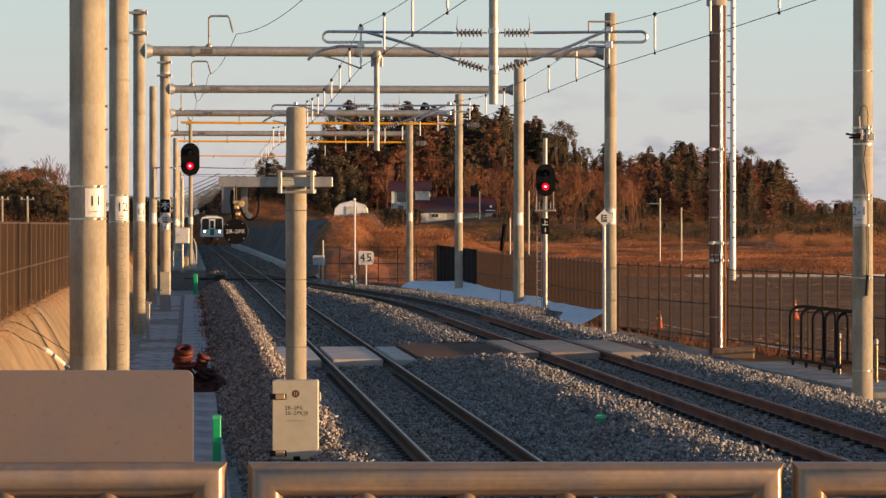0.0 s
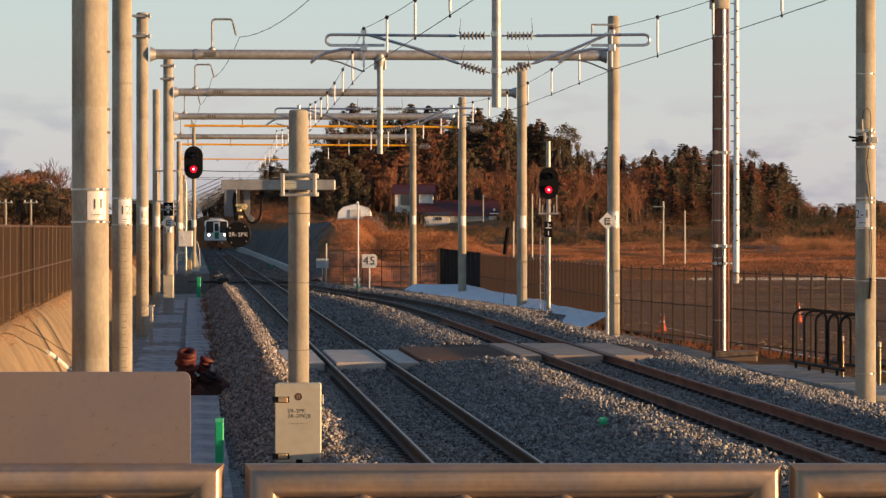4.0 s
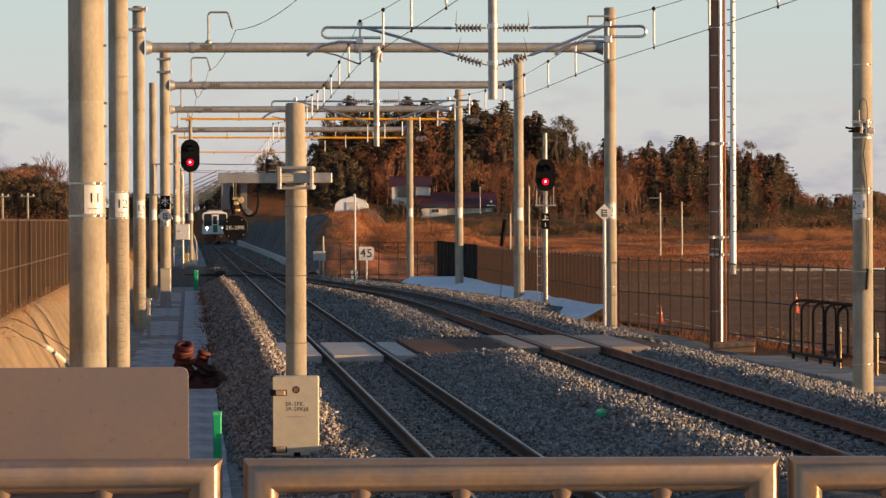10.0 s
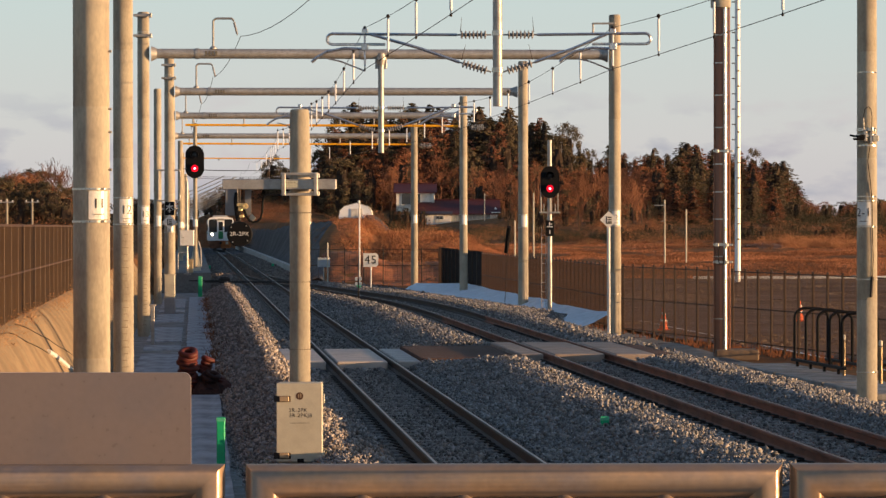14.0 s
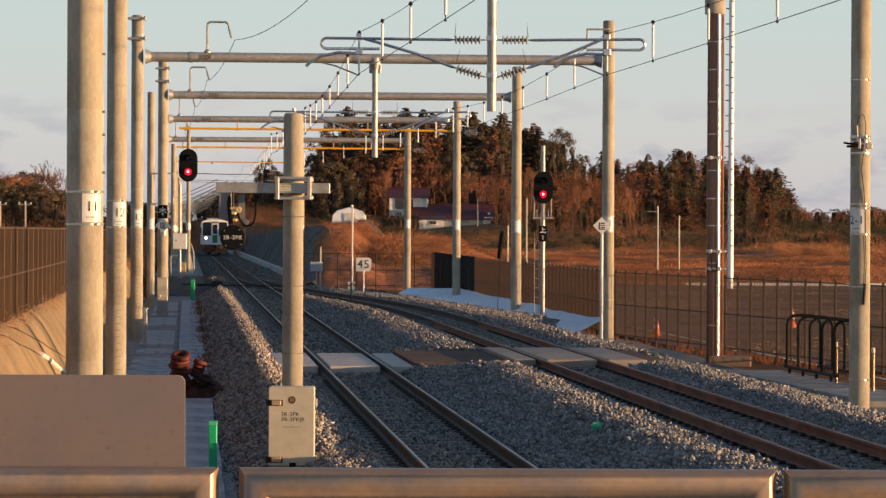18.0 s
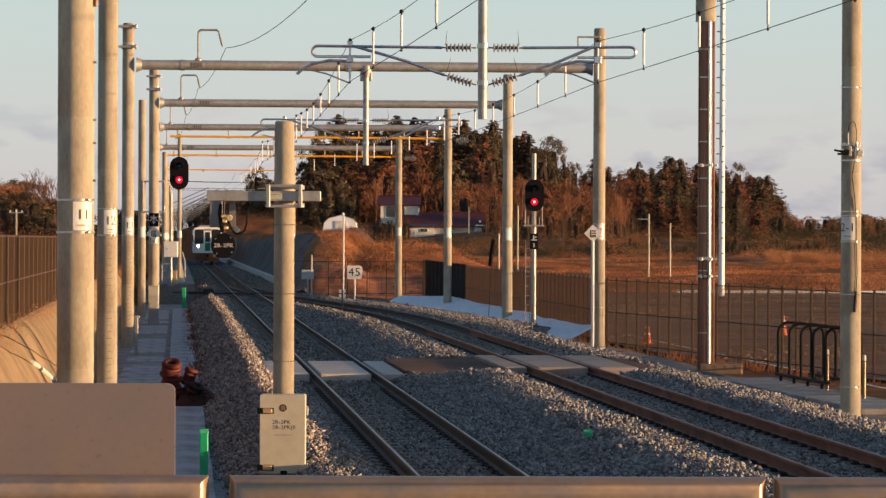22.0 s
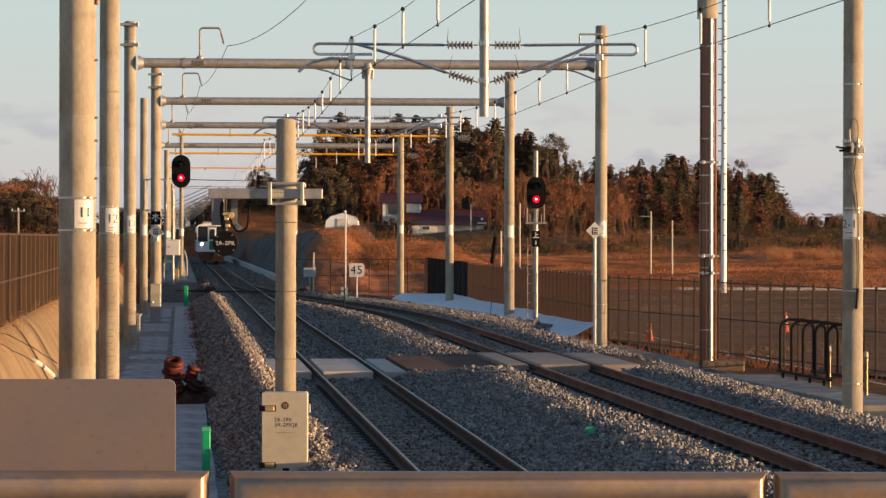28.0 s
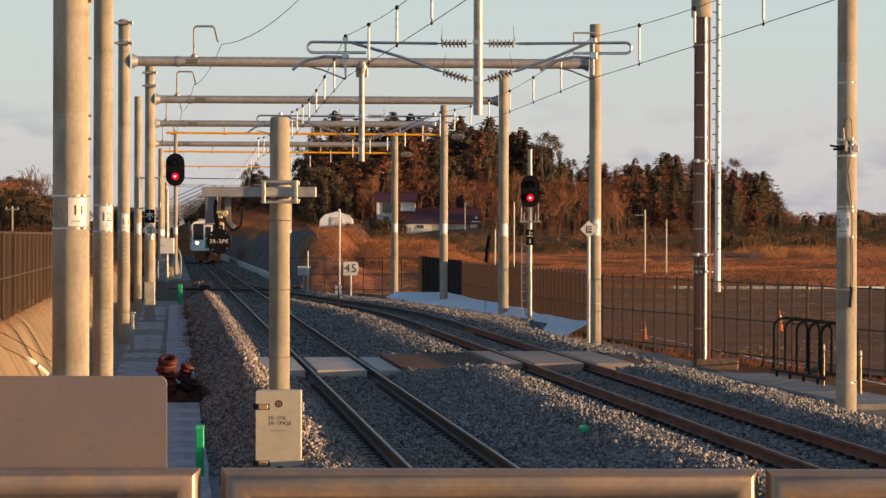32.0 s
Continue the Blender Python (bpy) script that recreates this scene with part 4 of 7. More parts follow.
for (y0, x0), (y1, x1) in zip(hooks, hooks[1:]):
    for j in range(10):
        t = j / 10
        feeder.append((x0 + (x1 - x0) * t, y0 + (y1 - y0) * t, 7.64 - 0.48 * 4 * t * (1 - t) * ((y1 - y0) / 36) ** 2))
strand("feeder_wire", feeder, 0.0085, "dark feeder wire hung on beam hooks")

# ---- pole with the train-stop marker and its cabinet ----
MX, MY = -1.66, 38.0
mp_ = pole(MX, MY, -0.62, 3.78, 0.121, "short concrete pole carrying a marker arm", seams=(0.35, 1.5, 2.7), name="marker_pole", group="marker pole", taper=0.92)
dots = Shape()
for zz in (1.07, 1.83, 2.61):
    for k in range(16):
        a = math.pi * (1.0 + k / 15)
        dots.box((0.010, 0.008, 0.010), (0.119 * math.cos(a), 0.119 * math.sin(a), zz + 0.62))
tagged(part("bolt_ring", dots, INK_FADED, mp_), kind="stuff")
part("footing", Shape().box((0.62, 0.55, 0.5), (0.02, 0, -0.2), 0.03), CONCRETE, mp_)
arm = part("arm", Shape().box((1.28, 0.11, 0.115), (-0.22, -0.17, 3.55), 0.006), STEEL, mp_, "grey box-section arm")
part("arm_label", Shape().box((0.2, 0.004, 0.075), (-0.115, -0.229, 3.55), 0.001), make("faded_label", (0.50, 0.50, 0.40), 0.6), arm, "faded paper label")
for k in range(5):
    part("label_line", Shape().box((0.028, 0.002, 0.008), (-0.19 + 0.036 * k, -0.2325, 3.565)), INK_FADED, arm)
fr = Shape()
for sx in (-0.17, 0.19):
    fr.box((0.045, 0.05, 0.26), (sx, -0.25, 3.55), 0.006).rod((sx, -0.28, 3.65), (sx, 0.16, 3.65), 0.012, n=8).rod((sx, -0.28, 3.45), (sx, 0.16, 3.45), 0.012, n=8)
fr.box((0.42, 0.04, 0.03), (0.01, -0.25, 3.665), 0.004).box((0.42, 0.04, 0.03), (0.01, -0.25, 3.435), 0.004)
fr.box((0.42, 0.04, 0.05), (0.01, 0.15, 3.65), 0.004).box((0.42, 0.04, 0.05), (0.01, 0.15, 3.45), 0.004)
part("clamp_frame", fr, STEEL, mp_, "bolted steel clamp frame")
# hanger plates: their backlit shade is put into a darker grey
BACKLIT = make("backlit_grey_steel", (0.20, 0.20, 0.21), 0.6, vary=0.15, scale=6)
lamp = thing("train_stop_marker", "round black marker disc hanging from the arm by a cable", "marker", pose(MX, MY, 0), "marker pole")
disc = Shape()
nn = 40
mm = pose(-0.665, -0.24, 2.372, 90, 0, 0)
disc.lathe([(0.10, -0.05), (0.142, -0.045), (0.142, 0.02), (0.134, 0.03)], nn, mm)
part("disc", disc, BLACK, lamp)
lettering("2R-2PK", 0.064, WHITE, lamp, pose(-0.665, -0.274, 2.372, 90, 0, 0), "lettering", 0.002, -0.006)
scr = Shape()
for k in range(4):
    a = radians(50 + 90 * k)
    scr.lathe([(0.008, 0), (0.006, 0.006)], 8, pose(-0.665 + 0.119 * math.cos(a), -0.272, 2.372 + 0.119 * math.sin(a), 90, 0, 0))
part("screw", scr, BAND, lamp)
part("hanger_plate", Shape().box((0.145, 0.04, 0.33), (-0.755, -0.2, 2.74), 0.008), BACKLIT, lamp)
part("back_plate", Shape().prism([(-0.61, 2.62), (-0.58, 2.58), (-0.54, 2.58), (-0.54, 2.9), (-0.61, 2.9)], 0.03, pose(0, -0.15, 0)), BACKLIT, lamp)
part("swivel_rod", Shape().rod((-0.665, -0.24, 2.88), (-0.665, -0.24, 2.52), 0.012, n=10), IRON, lamp)
part("swivel", Shape().box((0.12, 0.07, 0.035), (-0.635, -0.25, 2.70), 0.008).lathe([(0.03, -0.03), (0.036, 0), (0.03, 0.03)], 12, pose(-0.60, -0.26, 2.685, 90, 0, 0))
     .box((0.05, 0.06, 0.05), (-0.655, -0.25, 2.655), 0.008).box((0.05, 0.05, 0.03), (-0.64, -0.25, 2.57), 0.006), make("brass_fitting", (0.80, 0.60, 0.28), 0.3, metal=0.25), lamp, "bright brass swivel fitting")
part("neck", Shape().tube([(-0.705, -0.2, 2.84), (-0.71, -0.22, 2.74), (-0.70, -0.23, 2.65), (-0.685, -0.23, 2.52)], 0.024, 10), BLACK, lamp)
part("cable", Shape().tube([(-0.61, -0.25, 2.64), (-0.585, -0.25, 2.57), (-0.55, -0.25, 2.52), (-0.515, -0.25, 2.505), (-0.465, -0.25, 2.515), (-0.43, -0.25, 2.545), (-0.41, -0.25, 2.62), (-0.405, -0.25, 2.72), (-0.395, -0.25, 2.775),
                             (-0.36, -0.25, 2.81), (-0.26, -0.25, 2.808), (-0.14, -0.26, 2.80)], 0.013, 8), BLACK, lamp)
tag = part("paper_tag", Shape().prism([(-0.56, 2.56), (-0.52, 2.50), (-0.48, 2.55), (-0.53, 2.60)], 0.004, pose(0, -0.22, 0)), CREAM, lamp)
LATCH = make("tan_latch", (0.50, 0.36, 0.22), 0.45, metal=0.2, vary=0.2, scale=12)
CAB_INK = make("stencil_ink", (0.03, 0.026, 0.022), 0.7, vary=0.1)
cab = thing("relay_cabinet", "cream steel relay cabinet clamped to the marker pole", "cabinet", pose(MX + 0.015, MY - 0.28, -0.19), "relay cabinets")
part("body", Shape().box((0.50, 0.26, 0.90), (0, 0, 0.45), 0.015), CREAM, cab)
part("door", Shape().box((0.515, 0.025, 0.88), (-0.005, -0.14, 0.455), 0.008), CREAM, cab)
part("seal", Shape().lathe([(0.042, 0), (0.042, 0.002)], 20, pose(0.0, -0.1522, 0.752, 90, 0, 0)), make("seal_brown", (0.10, 0.05, 0.03), 0.5), cab, "round brown seal")
for k in (-1, 1):
    part("seal_mark", Shape().box((0.008, 0.001, 0.045), (0.012 * k, -0.1547, 0.752), 0.0), make("seal_cream", (0.45, 0.36, 0.24), 0.5), cab)
for k, words in enumerate(("2R-2PK", "3R-2PKJB")):
    lettering(words, 0.060, CAB_INK, cab, pose(-0.02 + 0.03 * k, -0.1531, 0.592 - 0.058 * k, 90, 0, 0), "lettering", 0.0004, 0.0)
part("faded_line", Shape().box((0.22, 0.001, 0.012), (0.0, -0.1529, 0.45)), make("ghost_ink", (0.47, 0.44, 0.36), 0.6), cab)
for zz in (0.72, 0.085):
    # hinge, and a dark block standing in for the latch plate's shadow edge
    h = part("latch", Shape().box((0.07, 0.03, 0.07), (-0.255, -0.14, zz), 0.006).box((0.15, 0.02, 0.066), (-0.175, -0.16, zz), 0.004), IRON, cab, "hinge and latch with a dark shadow edge")
    part("latch_plate", Shape().box((0.105, 0.014, 0.056), (-0.172, -0.174, zz), 0.006), LATCH, h)
    part("hinge", Shape().box((0.025, 0.05, 0.10), (0.268, -0.12, zz), 0.004), CREAM, cab)
part("keyhole_plate", Shape().box((0.075, 0.006, 0.045), (0.01, -0.156, 0.03), 0.002), BLACK, cab)
part("back_strap", Shape().box((0.05, 0.32, 0.05), (0.0, 0.2, 0.7), 0.005).box((0.05, 0.32, 0.05), (0.0, 0.2, 0.2), 0.005), STEEL, cab)

# ---- handrail at the platform end and the board behind it ----
RY, RZ, RR = 6.0, 1.996, 0.0312


def railing(x0, x1, n, label, m0=True, m1=True):
    ob = thing("handrail", label, "railing", pose(0, RY, 0), "platform railings")
    low = 0.99
    z = RZ
    r = RR
    ring = 24
    # mitred frame: the ring at each corner lies in the diagonal plane
    def loop(p, diag):
        out = []
        for k in range(ring):
            a = 2 * math.pi * k / ring
            u, w = r * math.cos(a), r * math.sin(a)      # u in the frame's plane, w out of it
            out.append((p[0] + u * diag[0], w, p[1] + u * diag[1]))
        return out
    sec = [((x0 + r, 0.9), (-1, 0)), ((x0 + r, z), (-1, 1)), ((x1 - r, z), (1, 1)), ((x1 - r, 0.9), (1, 0))]
    vs = []
    for p, dgn in sec:
        vs += loop(p, dgn)
    fs = []
    for j in range(3):
        for k in range(ring):
            a, b = j * ring + k, j * ring + (k + 1) % ring
            fs.append((a, b, b + ring, a + ring))
    frame_bar = Shape().add(vs, fs)
    me = frame_bar.mesh("top_rail", 40)
    part("top_rail", me, HANDRAIL, ob)
    part("bottom_rail", Shape().rod((x0 + 2 * r, 0, 1.02), (x1 - 2 * r, 0, 1.02), 0.02, n=12), HANDRAIL, ob)
    gap = (x1 - x0 - 2 * r) / n
    bal = Shape().rod((0, 0, 1.02), (0, 0, z - r + 0.006), 0.0138, n=14).lathe([(0.0138, z - r - 0.012), (0.018, z - r), (0.0215, z - r + 0.008)], 14).mesh("baluster")
    for k in range(1, n):
        part("baluster", bal, HANDRAIL, ob, m=pose(x0 + r + gap * k, 0, 0))
    part("base_plate", Shape().box((0.11, 0.11, 0.012), (x0 + r, 0, 0.906), 0.002).box((0.11, 0.11, 0.012), (x1 - r, 0, 0.906), 0.002), STEEL, ob)
    return ob


railing(-0.348, 0.609, 5, "weathered steel tube railing of the platform end")
railing(0.622, 1.14, 3, "next section of weathered steel tube railing")
railing(-1.36, -0.385, 5, "weathered tube railing section behind a grey board")
bd = thing("notice_board", "blank back of a grey rectangular board on the railing", "board", pose(0, 6.12, 0))
bo = []
x0, x1, z0, z1, rad = -1.30, -0.455, 1.72, 2.185, 0.014
for cxx, czz, a0 in ((x1 - rad, z1 - rad, 0), (x0 + rad, z1 - rad, 90), (x0 + rad, z0 + rad, 180), (x1 - rad, z0 + rad, 270)):
    bo += [(cxx + rad * math.cos(radians(a0 + 15 * k)), czz + rad * math.sin(radians(a0 + 15 * k))) for k in range(7)]
part("panel", Shape().prism(list(reversed(bo)), 0.012, Matrix()), BOARD, bd)
part("bracket", Shape().box((0.04, 0.1, 0.05), (-0.6, -0.06, 1.9), 0.004).box((0.04, 0.1, 0.05), (-1.15, -0.06, 1.9), 0.004), STEEL, bd)

# ---- colour-light signals ----
LAMP_RED = glowing("red_lamp", (0.9, 0.004, 0.022), 1.15)
LAMP_CORE = glowing("red_lamp_core", (1.0, 0.42, 0.48), 4.0)
LENS = make("dark_lens", (0.02, 0.02, 0.025), 0.15, vary=0.05)


def signal(x, y, z, head, w, h, mast_r, top, label, ladder=False, sign=""):
    ob = thing("railway_signal", label, "signal", pose(x, y, z), "colour-light signals")
    part("mast", Shape().lathe([(mast_r, 0), (mast_r, 1), (mast_r * 0.9, top - z)], 16), STEEL if ladder else CONCRETE_POLE, ob)
    r = w / 2
    hz = head - z
    out = [(r * math.cos(radians(a)), hz + (h / 2 - r) + r * math.sin(radians(a))) for a in range(0, 181, 15)]
    out += [(r * math.cos(radians(a)), hz - (h / 2 - r) + r * math.sin(radians(a))) for a in range(180, 361, 15)]
    part("backboard", Shape().prism(list(reversed(out)), 0.03, pose(0, -0.3, 0)), BLACK, ob)
    part("lamp_case", Shape().box((w * 0.62, 0.22, h * 0.8), (0, -0.17, hz), 0.04), BLACK, ob)
    for k in (-1, 1):
        zz = hz + k * h * 0.2
        hood = Shape()
        n = 14
        for j in range(n + 1):
            a = radians(-30 + 240 * j / n)
            c, s = math.cos(a), math.sin(a)
            rr = w * 0.21
            hood.v += [(rr * c, -0.3, zz + rr * s), (rr * c, -0.56 if s > 0 else -0.42, zz + rr * s), (rr * 1.06 * c, -0.56 if s > 0 else -0.42, zz + rr * 1.06 * s), (rr * 1.06 * c, -0.3, zz + rr * 1.06 * s)]
        for j in range(n):
            for q in range(4):
                a, b = j * 4 + q, j * 4 + (q + 1) % 4
                hood.f.append((a, a + 4, b + 4, b))
        part("hood", hood, BLACK, ob)
        lens = part("lens", Shape().lathe([(w * 0.19, 0), (w * 0.185, 0.02), (w * 0.10, 0.035), (0.01, 0.04)], 20, pose(0, -0.30, zz, 90, 0, 0)), LAMP_RED if k < 0 else LENS, ob, "lit red lamp lens" if k < 0 else "")
        if k < 0:
            part("lamp_core", Shape().lathe([(w * 0.065, 0), (w * 0.055, 0.01), (0.01, 0.014)], 16, pose(0, -0.335, zz, 90, 0, 0)), LAMP_CORE, lens)
    part("bracket", Shape().box((0.3, 0.2, 0.05), (0, -0.1, hz - h * 0.42), 0.01).box((0.12, 0.24, 0.12), (0, -0.06, hz), 0.01), STEEL, ob)
    return ob


sr = signal(3.25, 107.0, -0.42, 3.86, 0.60, 1.02, 0.075, 5.2, "red colour-light signal on a steel mast beside the loop", True)
lad = Shape()
for sx in (-0.18, 0.18):
    lad.rod((sx, 0.2, 3.3), (sx, 0.2, 3.6), 0.012, n=6)
for k in range(9):
    lad.box((0.16, 0.02, 0.02), (-0.19, -0.02, 0.2 + 0.3 * k))
for sx in (-0.26, -0.12):
    lad.rod((sx, -0.02, 0.05), (sx, -0.02, 2.85), 0.011, n=6)
part("ladder", lad, STEEL, sr, "thin steel ladder on the mast")
part("cross_bar", Shape().box((0.66, 0.06, 0.05), (0, -0.1, 3.32), 0.006).rod((-0.28, -0.1, 3.3), (-0.28, -0.1, 4.35), 0.018, n=8).rod((0.26, -0.1, 3.3), (0.26, -0.1, 4.2), 0.014, n=8), STEEL, sr)
sg = part("name_plate", Shape().box((0.27, 0.02, 0.50), (0, -0.11, 2.82), 0.008), BLACK, sr, "black plate with white characters")
chars = Shape()
chars.box((0.025, 0.004, 0.15), (-0.01, -0.123, 2.95)).box((0.09, 0.004, 0.024), (0.035, -0.123, 2.955)).box((0.19, 0.004, 0.028), (0, -0.123, 2.865))
part("character", chars, WHITE, sg)
part("character", Shape().box((0.03, 0.004, 0.13), (0, -0.123, 2.70)), WHITE, sg)
sl_ = signal(-12.0, 160.0, 0.40, 5.55, 0.89, 1.56, 0.10, 7.4, "red colour-light signal on a pale mast beside the main line")
part("plinth", Shape().box((0.62, 0.6, 0.16), (-0.06, 0, 0.03), 0.02).prism([(0.1, 0.1), (0.28, 0.1), (0.12, 0.9), (0.1, 0.9)], 0.05, pose(0, -0.02, 0)).prism([(-0.28, 0.1), (-0.1, 0.1), (-0.1, 0.9), (-0.12, 0.9)], 0.05, pose(0, -0.02, 0)), CREAM, sl_)
part("mast_band", Shape().lathe([(0.115, -0.17), (0.115, 0.17)], 18, Matrix.Translation((0, 0, 2.25))), WHITE, sl_)
part("side_pipe", Shape().tube([(0.28, 0, 0.1), (0.26, 0, 1.0), (0.14, 0, 1.4)], 0.03, 8), STEEL, sl_)

# ---- small signs ----
def diamond(x, y, z, s, post_z, label):
    ob = thing("track_sign", label, "sign", pose(x, y, 0), "diamond signs")
    part("post", Shape().rod((0, 0, post_z), (0, 0, z), 0.045, n=12), STEEL if post_z > 0 else WHITE, ob)
    r = s / 2
    pl = part("plate", Shape().prism([(-r, z), (0, z - r), (r, z), (0, z + r)], 0.02, pose(0, -0.07, 0)), WHITE, ob, "white diamond plate")
    for k in range(3):
        part("stroke", Shape().box((0.22 * s, 0.004, 0.07 * s), (0.05 * s, -0.073, z + (-0.12 + 0.13 * k) * s)), INK, pl)
    part("stroke", Shape().box((0.06 * s, 0.004, 0.40 * s), (-0.13 * s, -0.0732, z)), INK, pl)
    part("stroke", Shape().box((0.34 * s, 0.004, 0.05 * s), (0.0, -0.0734, z - 0.2 * s)), INK, pl)
    return ob


diamond(4.33, 90.4, 2.63, 0.47, -0.52, "white diamond sign on a slim post beside the loop")
d2 = diamond(-9.08, 110.0, 2.62, 0.48, 2.3, "white diamond sign with a black plate above")
part("upper_plate", Shape().box((0.32, 0.02, 0.44), (0, -0.06, 3.06), 0.008), BLACK, d2, "black plate with a white character")
ch = Shape().box((0.22, 0.004, 0.03), (0, -0.073, 3.14)).box((0.03, 0.004, 0.30), (0, -0.073, 3.07)).box((0.11, 0.004, 0.026), (0, -0.073, 2.985))
for s_ in (-1, 1):
    ch.box((0.028, 0.004, 0.16), m=pose(s_ * 0.065, -0.073, 3.075, 0, s_ * -48, 0))
part("upper_character", ch, WHITE, d2)
part("pole_strap", Shape().box((0.5, 0.05, 0.06), (-0.02, 0.05, 2.55), 0.008).box((0.5, 0.05, 0.06), (-0.02, 0.05, 3.05), 0.008), STEEL, d2)

sp = thing("speed_sign", "white speed board reading 45 on a thin post", "sign", pose(-3.06, 134, 0), "")
part("post", Shape().rod((0, 0.03, -0.2), (0, 0.03, 1.0), 0.03, n=10), WHITE, sp)
o5 = [(-0.30, 0.86), (0.22, 0.86), (0.30, 0.95), (0.30, 1.32), (0.22, 1.40), (-0.30, 1.40)]
pl = part("plate", Shape().prism(o5, 0.02, pose(0, 0, 0)), WHITE, sp, "white plate with clipped corners")
lettering("45", 0.46, INK, pl, pose(-0.01, -0.005, 1.13, 90, 0, 0), "number")


# ---- train ----
def build_train():
    tr = thing("train", "white commuter train with green stripe and lit headlights", "train", pose(cx(447), 447, sink(447), 0, 0, LEAN_TRACK))
    WB = make("train_white", (0.88, 0.875, 0.86), 0.4, vary=0.05, scale=2, grain=40, bump=0.01)
    GLASS = make("dark_glass", (0.015, 0.016, 0.018), 0.12, vary=0.05, bump=0)
    GR = make("train_green", (0.03, 0.22, 0.08), 0.45, vary=0.08)
    # red-brown underframe, the low sun's warmth put into its colour
    SKIRT = make("underframe", (0.20, 0.085, 0.045), 0.8, vary=0.3, scale=3, grain=40)
    W, TOP, LOW = 1.45, 3.84, 1.12
    sec = [(-W, LOW), (W, LOW), (W, 3.4), (W - 0.06, 3.58), (W - 0.3, 3.74), (W - 0.75, TOP), (-W + 0.75, TOP), (-W + 0.3, 3.74), (-W + 0.06, 3.58), (-W, 3.4)]
    for c in range(2):
        y0 = c * 20.3
        body = part("car_body", Shape().prism(sec, 19.6, pose(0, y0 + 0.08, 0)), STEEL if c else WB, tr)
        part("stripe", Shape().box((2 * W + 0.012, 19.0, 0.16), (0, y0 + 10, 1.95), 0.0), GR, body, "green waist stripe")
        for k in range(4):
            part("window", Shape().box((2 * W + 0.016, 2.6, 0.8), (0, y0 + 2.9 + 4.6 * k, 2.6), 0.02), GLASS, body)
        part("underframe", Shape().box((2.4, 18.0, 0.5), (0, y0 + 10, 0.80), 0.03), SKIRT, tr)
        for k in (3.2, 16.6):
            bg_ = part("bogie", Shape().box((1.9, 2.9, 0.35), (0, y0 + k, 0.55), 0.05), SKIRT, tr)
            for e in (-1.05, 1.05):
                for s in (-1, 1):
                    part("wheel", Shape().lathe([(0.43, -0.06), (0.46, -0.05), (0.43, 0.06)], 20, pose(s * 0.56, y0 + k + e, 0.43, 0, 90, 0)), IRON, bg_)
    fr_ = part("cab_front", Shape().prism([(-W, LOW), (W, LOW), (W, 3.45), (W - 0.09, 3.66), (W - 0.4, 3.78), (-W + 0.4, 3.78), (-W + 0.09, 3.66), (-W, 3.45)], 0.14, pose(0, -0.06, 0)), WB, tr, "white cab front")
    for s in (-1, 1):
        win = [(0.42, 2.10), (1.34, 2.10), (1.34, 3.42), (1.22, 3.56), (0.42, 3.56)]
        part("windscreen", Shape().prism(win if s > 0 else [(-x, z) for x, z in reversed(win)], 0.02, pose(0, -0.075, 0)), GLASS, fr_, "dark windscreen")
        lampc = part("headlight_case", Shape().box((0.62, 0.03, 0.3), (s * 0.98, -0.07, 1.84), 0.02), CREAM, fr_)
        part("headlight", Shape().lathe([(0.15, 0), (0.11, 0.02), (0.02, 0.03)], 18, pose(s * 0.98, -0.09, 1.84, 90, 0, 0)), glowing("headlight_glow", (1.0, 0.90, 0.70), 8.0), lampc, "lit headlight")
    part("end_door", Shape().box((0.68, 0.05, 2.2), (0, -0.07, 2.26), 0.01), WB, fr_)
    part("door_green", Shape().box((0.54, 0.02, 0.86), (0, -0.10, 1.76), 0.004), GR, fr_, "green lower door panel")
    part("door_window", Shape().box((0.50, 0.02, 1.0), (0, -0.10, 2.78), 0.004), GLASS, fr_)
    part("destination_box", Shape().box((0.74, 0.03, 0.2), (0, -0.09, 3.53), 0.01), make("roll_sign", (0.30, 0.28, 0.24), 0.5), fr_)
    part("roof_unit", Shape().box((1.7, 3.6, 0.25), (0, 10, 3.92), 0.05), STEEL, tr)
    part("plough", Shape().prism([(-1.2, 0.25), (-0.15, 0.25), (-0.15, 1.1), (-1.3, 1.1)], 0.25, pose(0, 0.1, 0)), SKIRT, tr, "dark pilot under the cab")
    # orange colour stands in for sunlight on this half
    part("step_guard", Shape().prism([(0.0, 0.25), (1.1, 0.25), (1.25, 1.05), (0.0, 1.05)], 0.2, pose(0, -0.05, 0)), make("sunlit_guard", (0.42, 0.13, 0.035), 0.7, vary=0.3, scale=3), tr, "guard under the cab, coloured orange for the low sun")
    part("coupler", Shape().box((0.28, 0.5, 0.28), (0, -0.2, 0.88), 0.04), IRON, tr)
    part("jumper_box", Shape().box((0.3, 0.2, 0.3), (0.7, -0.02, 0.85), 0.03), CREAM, tr)
    return tr


train = build_train()


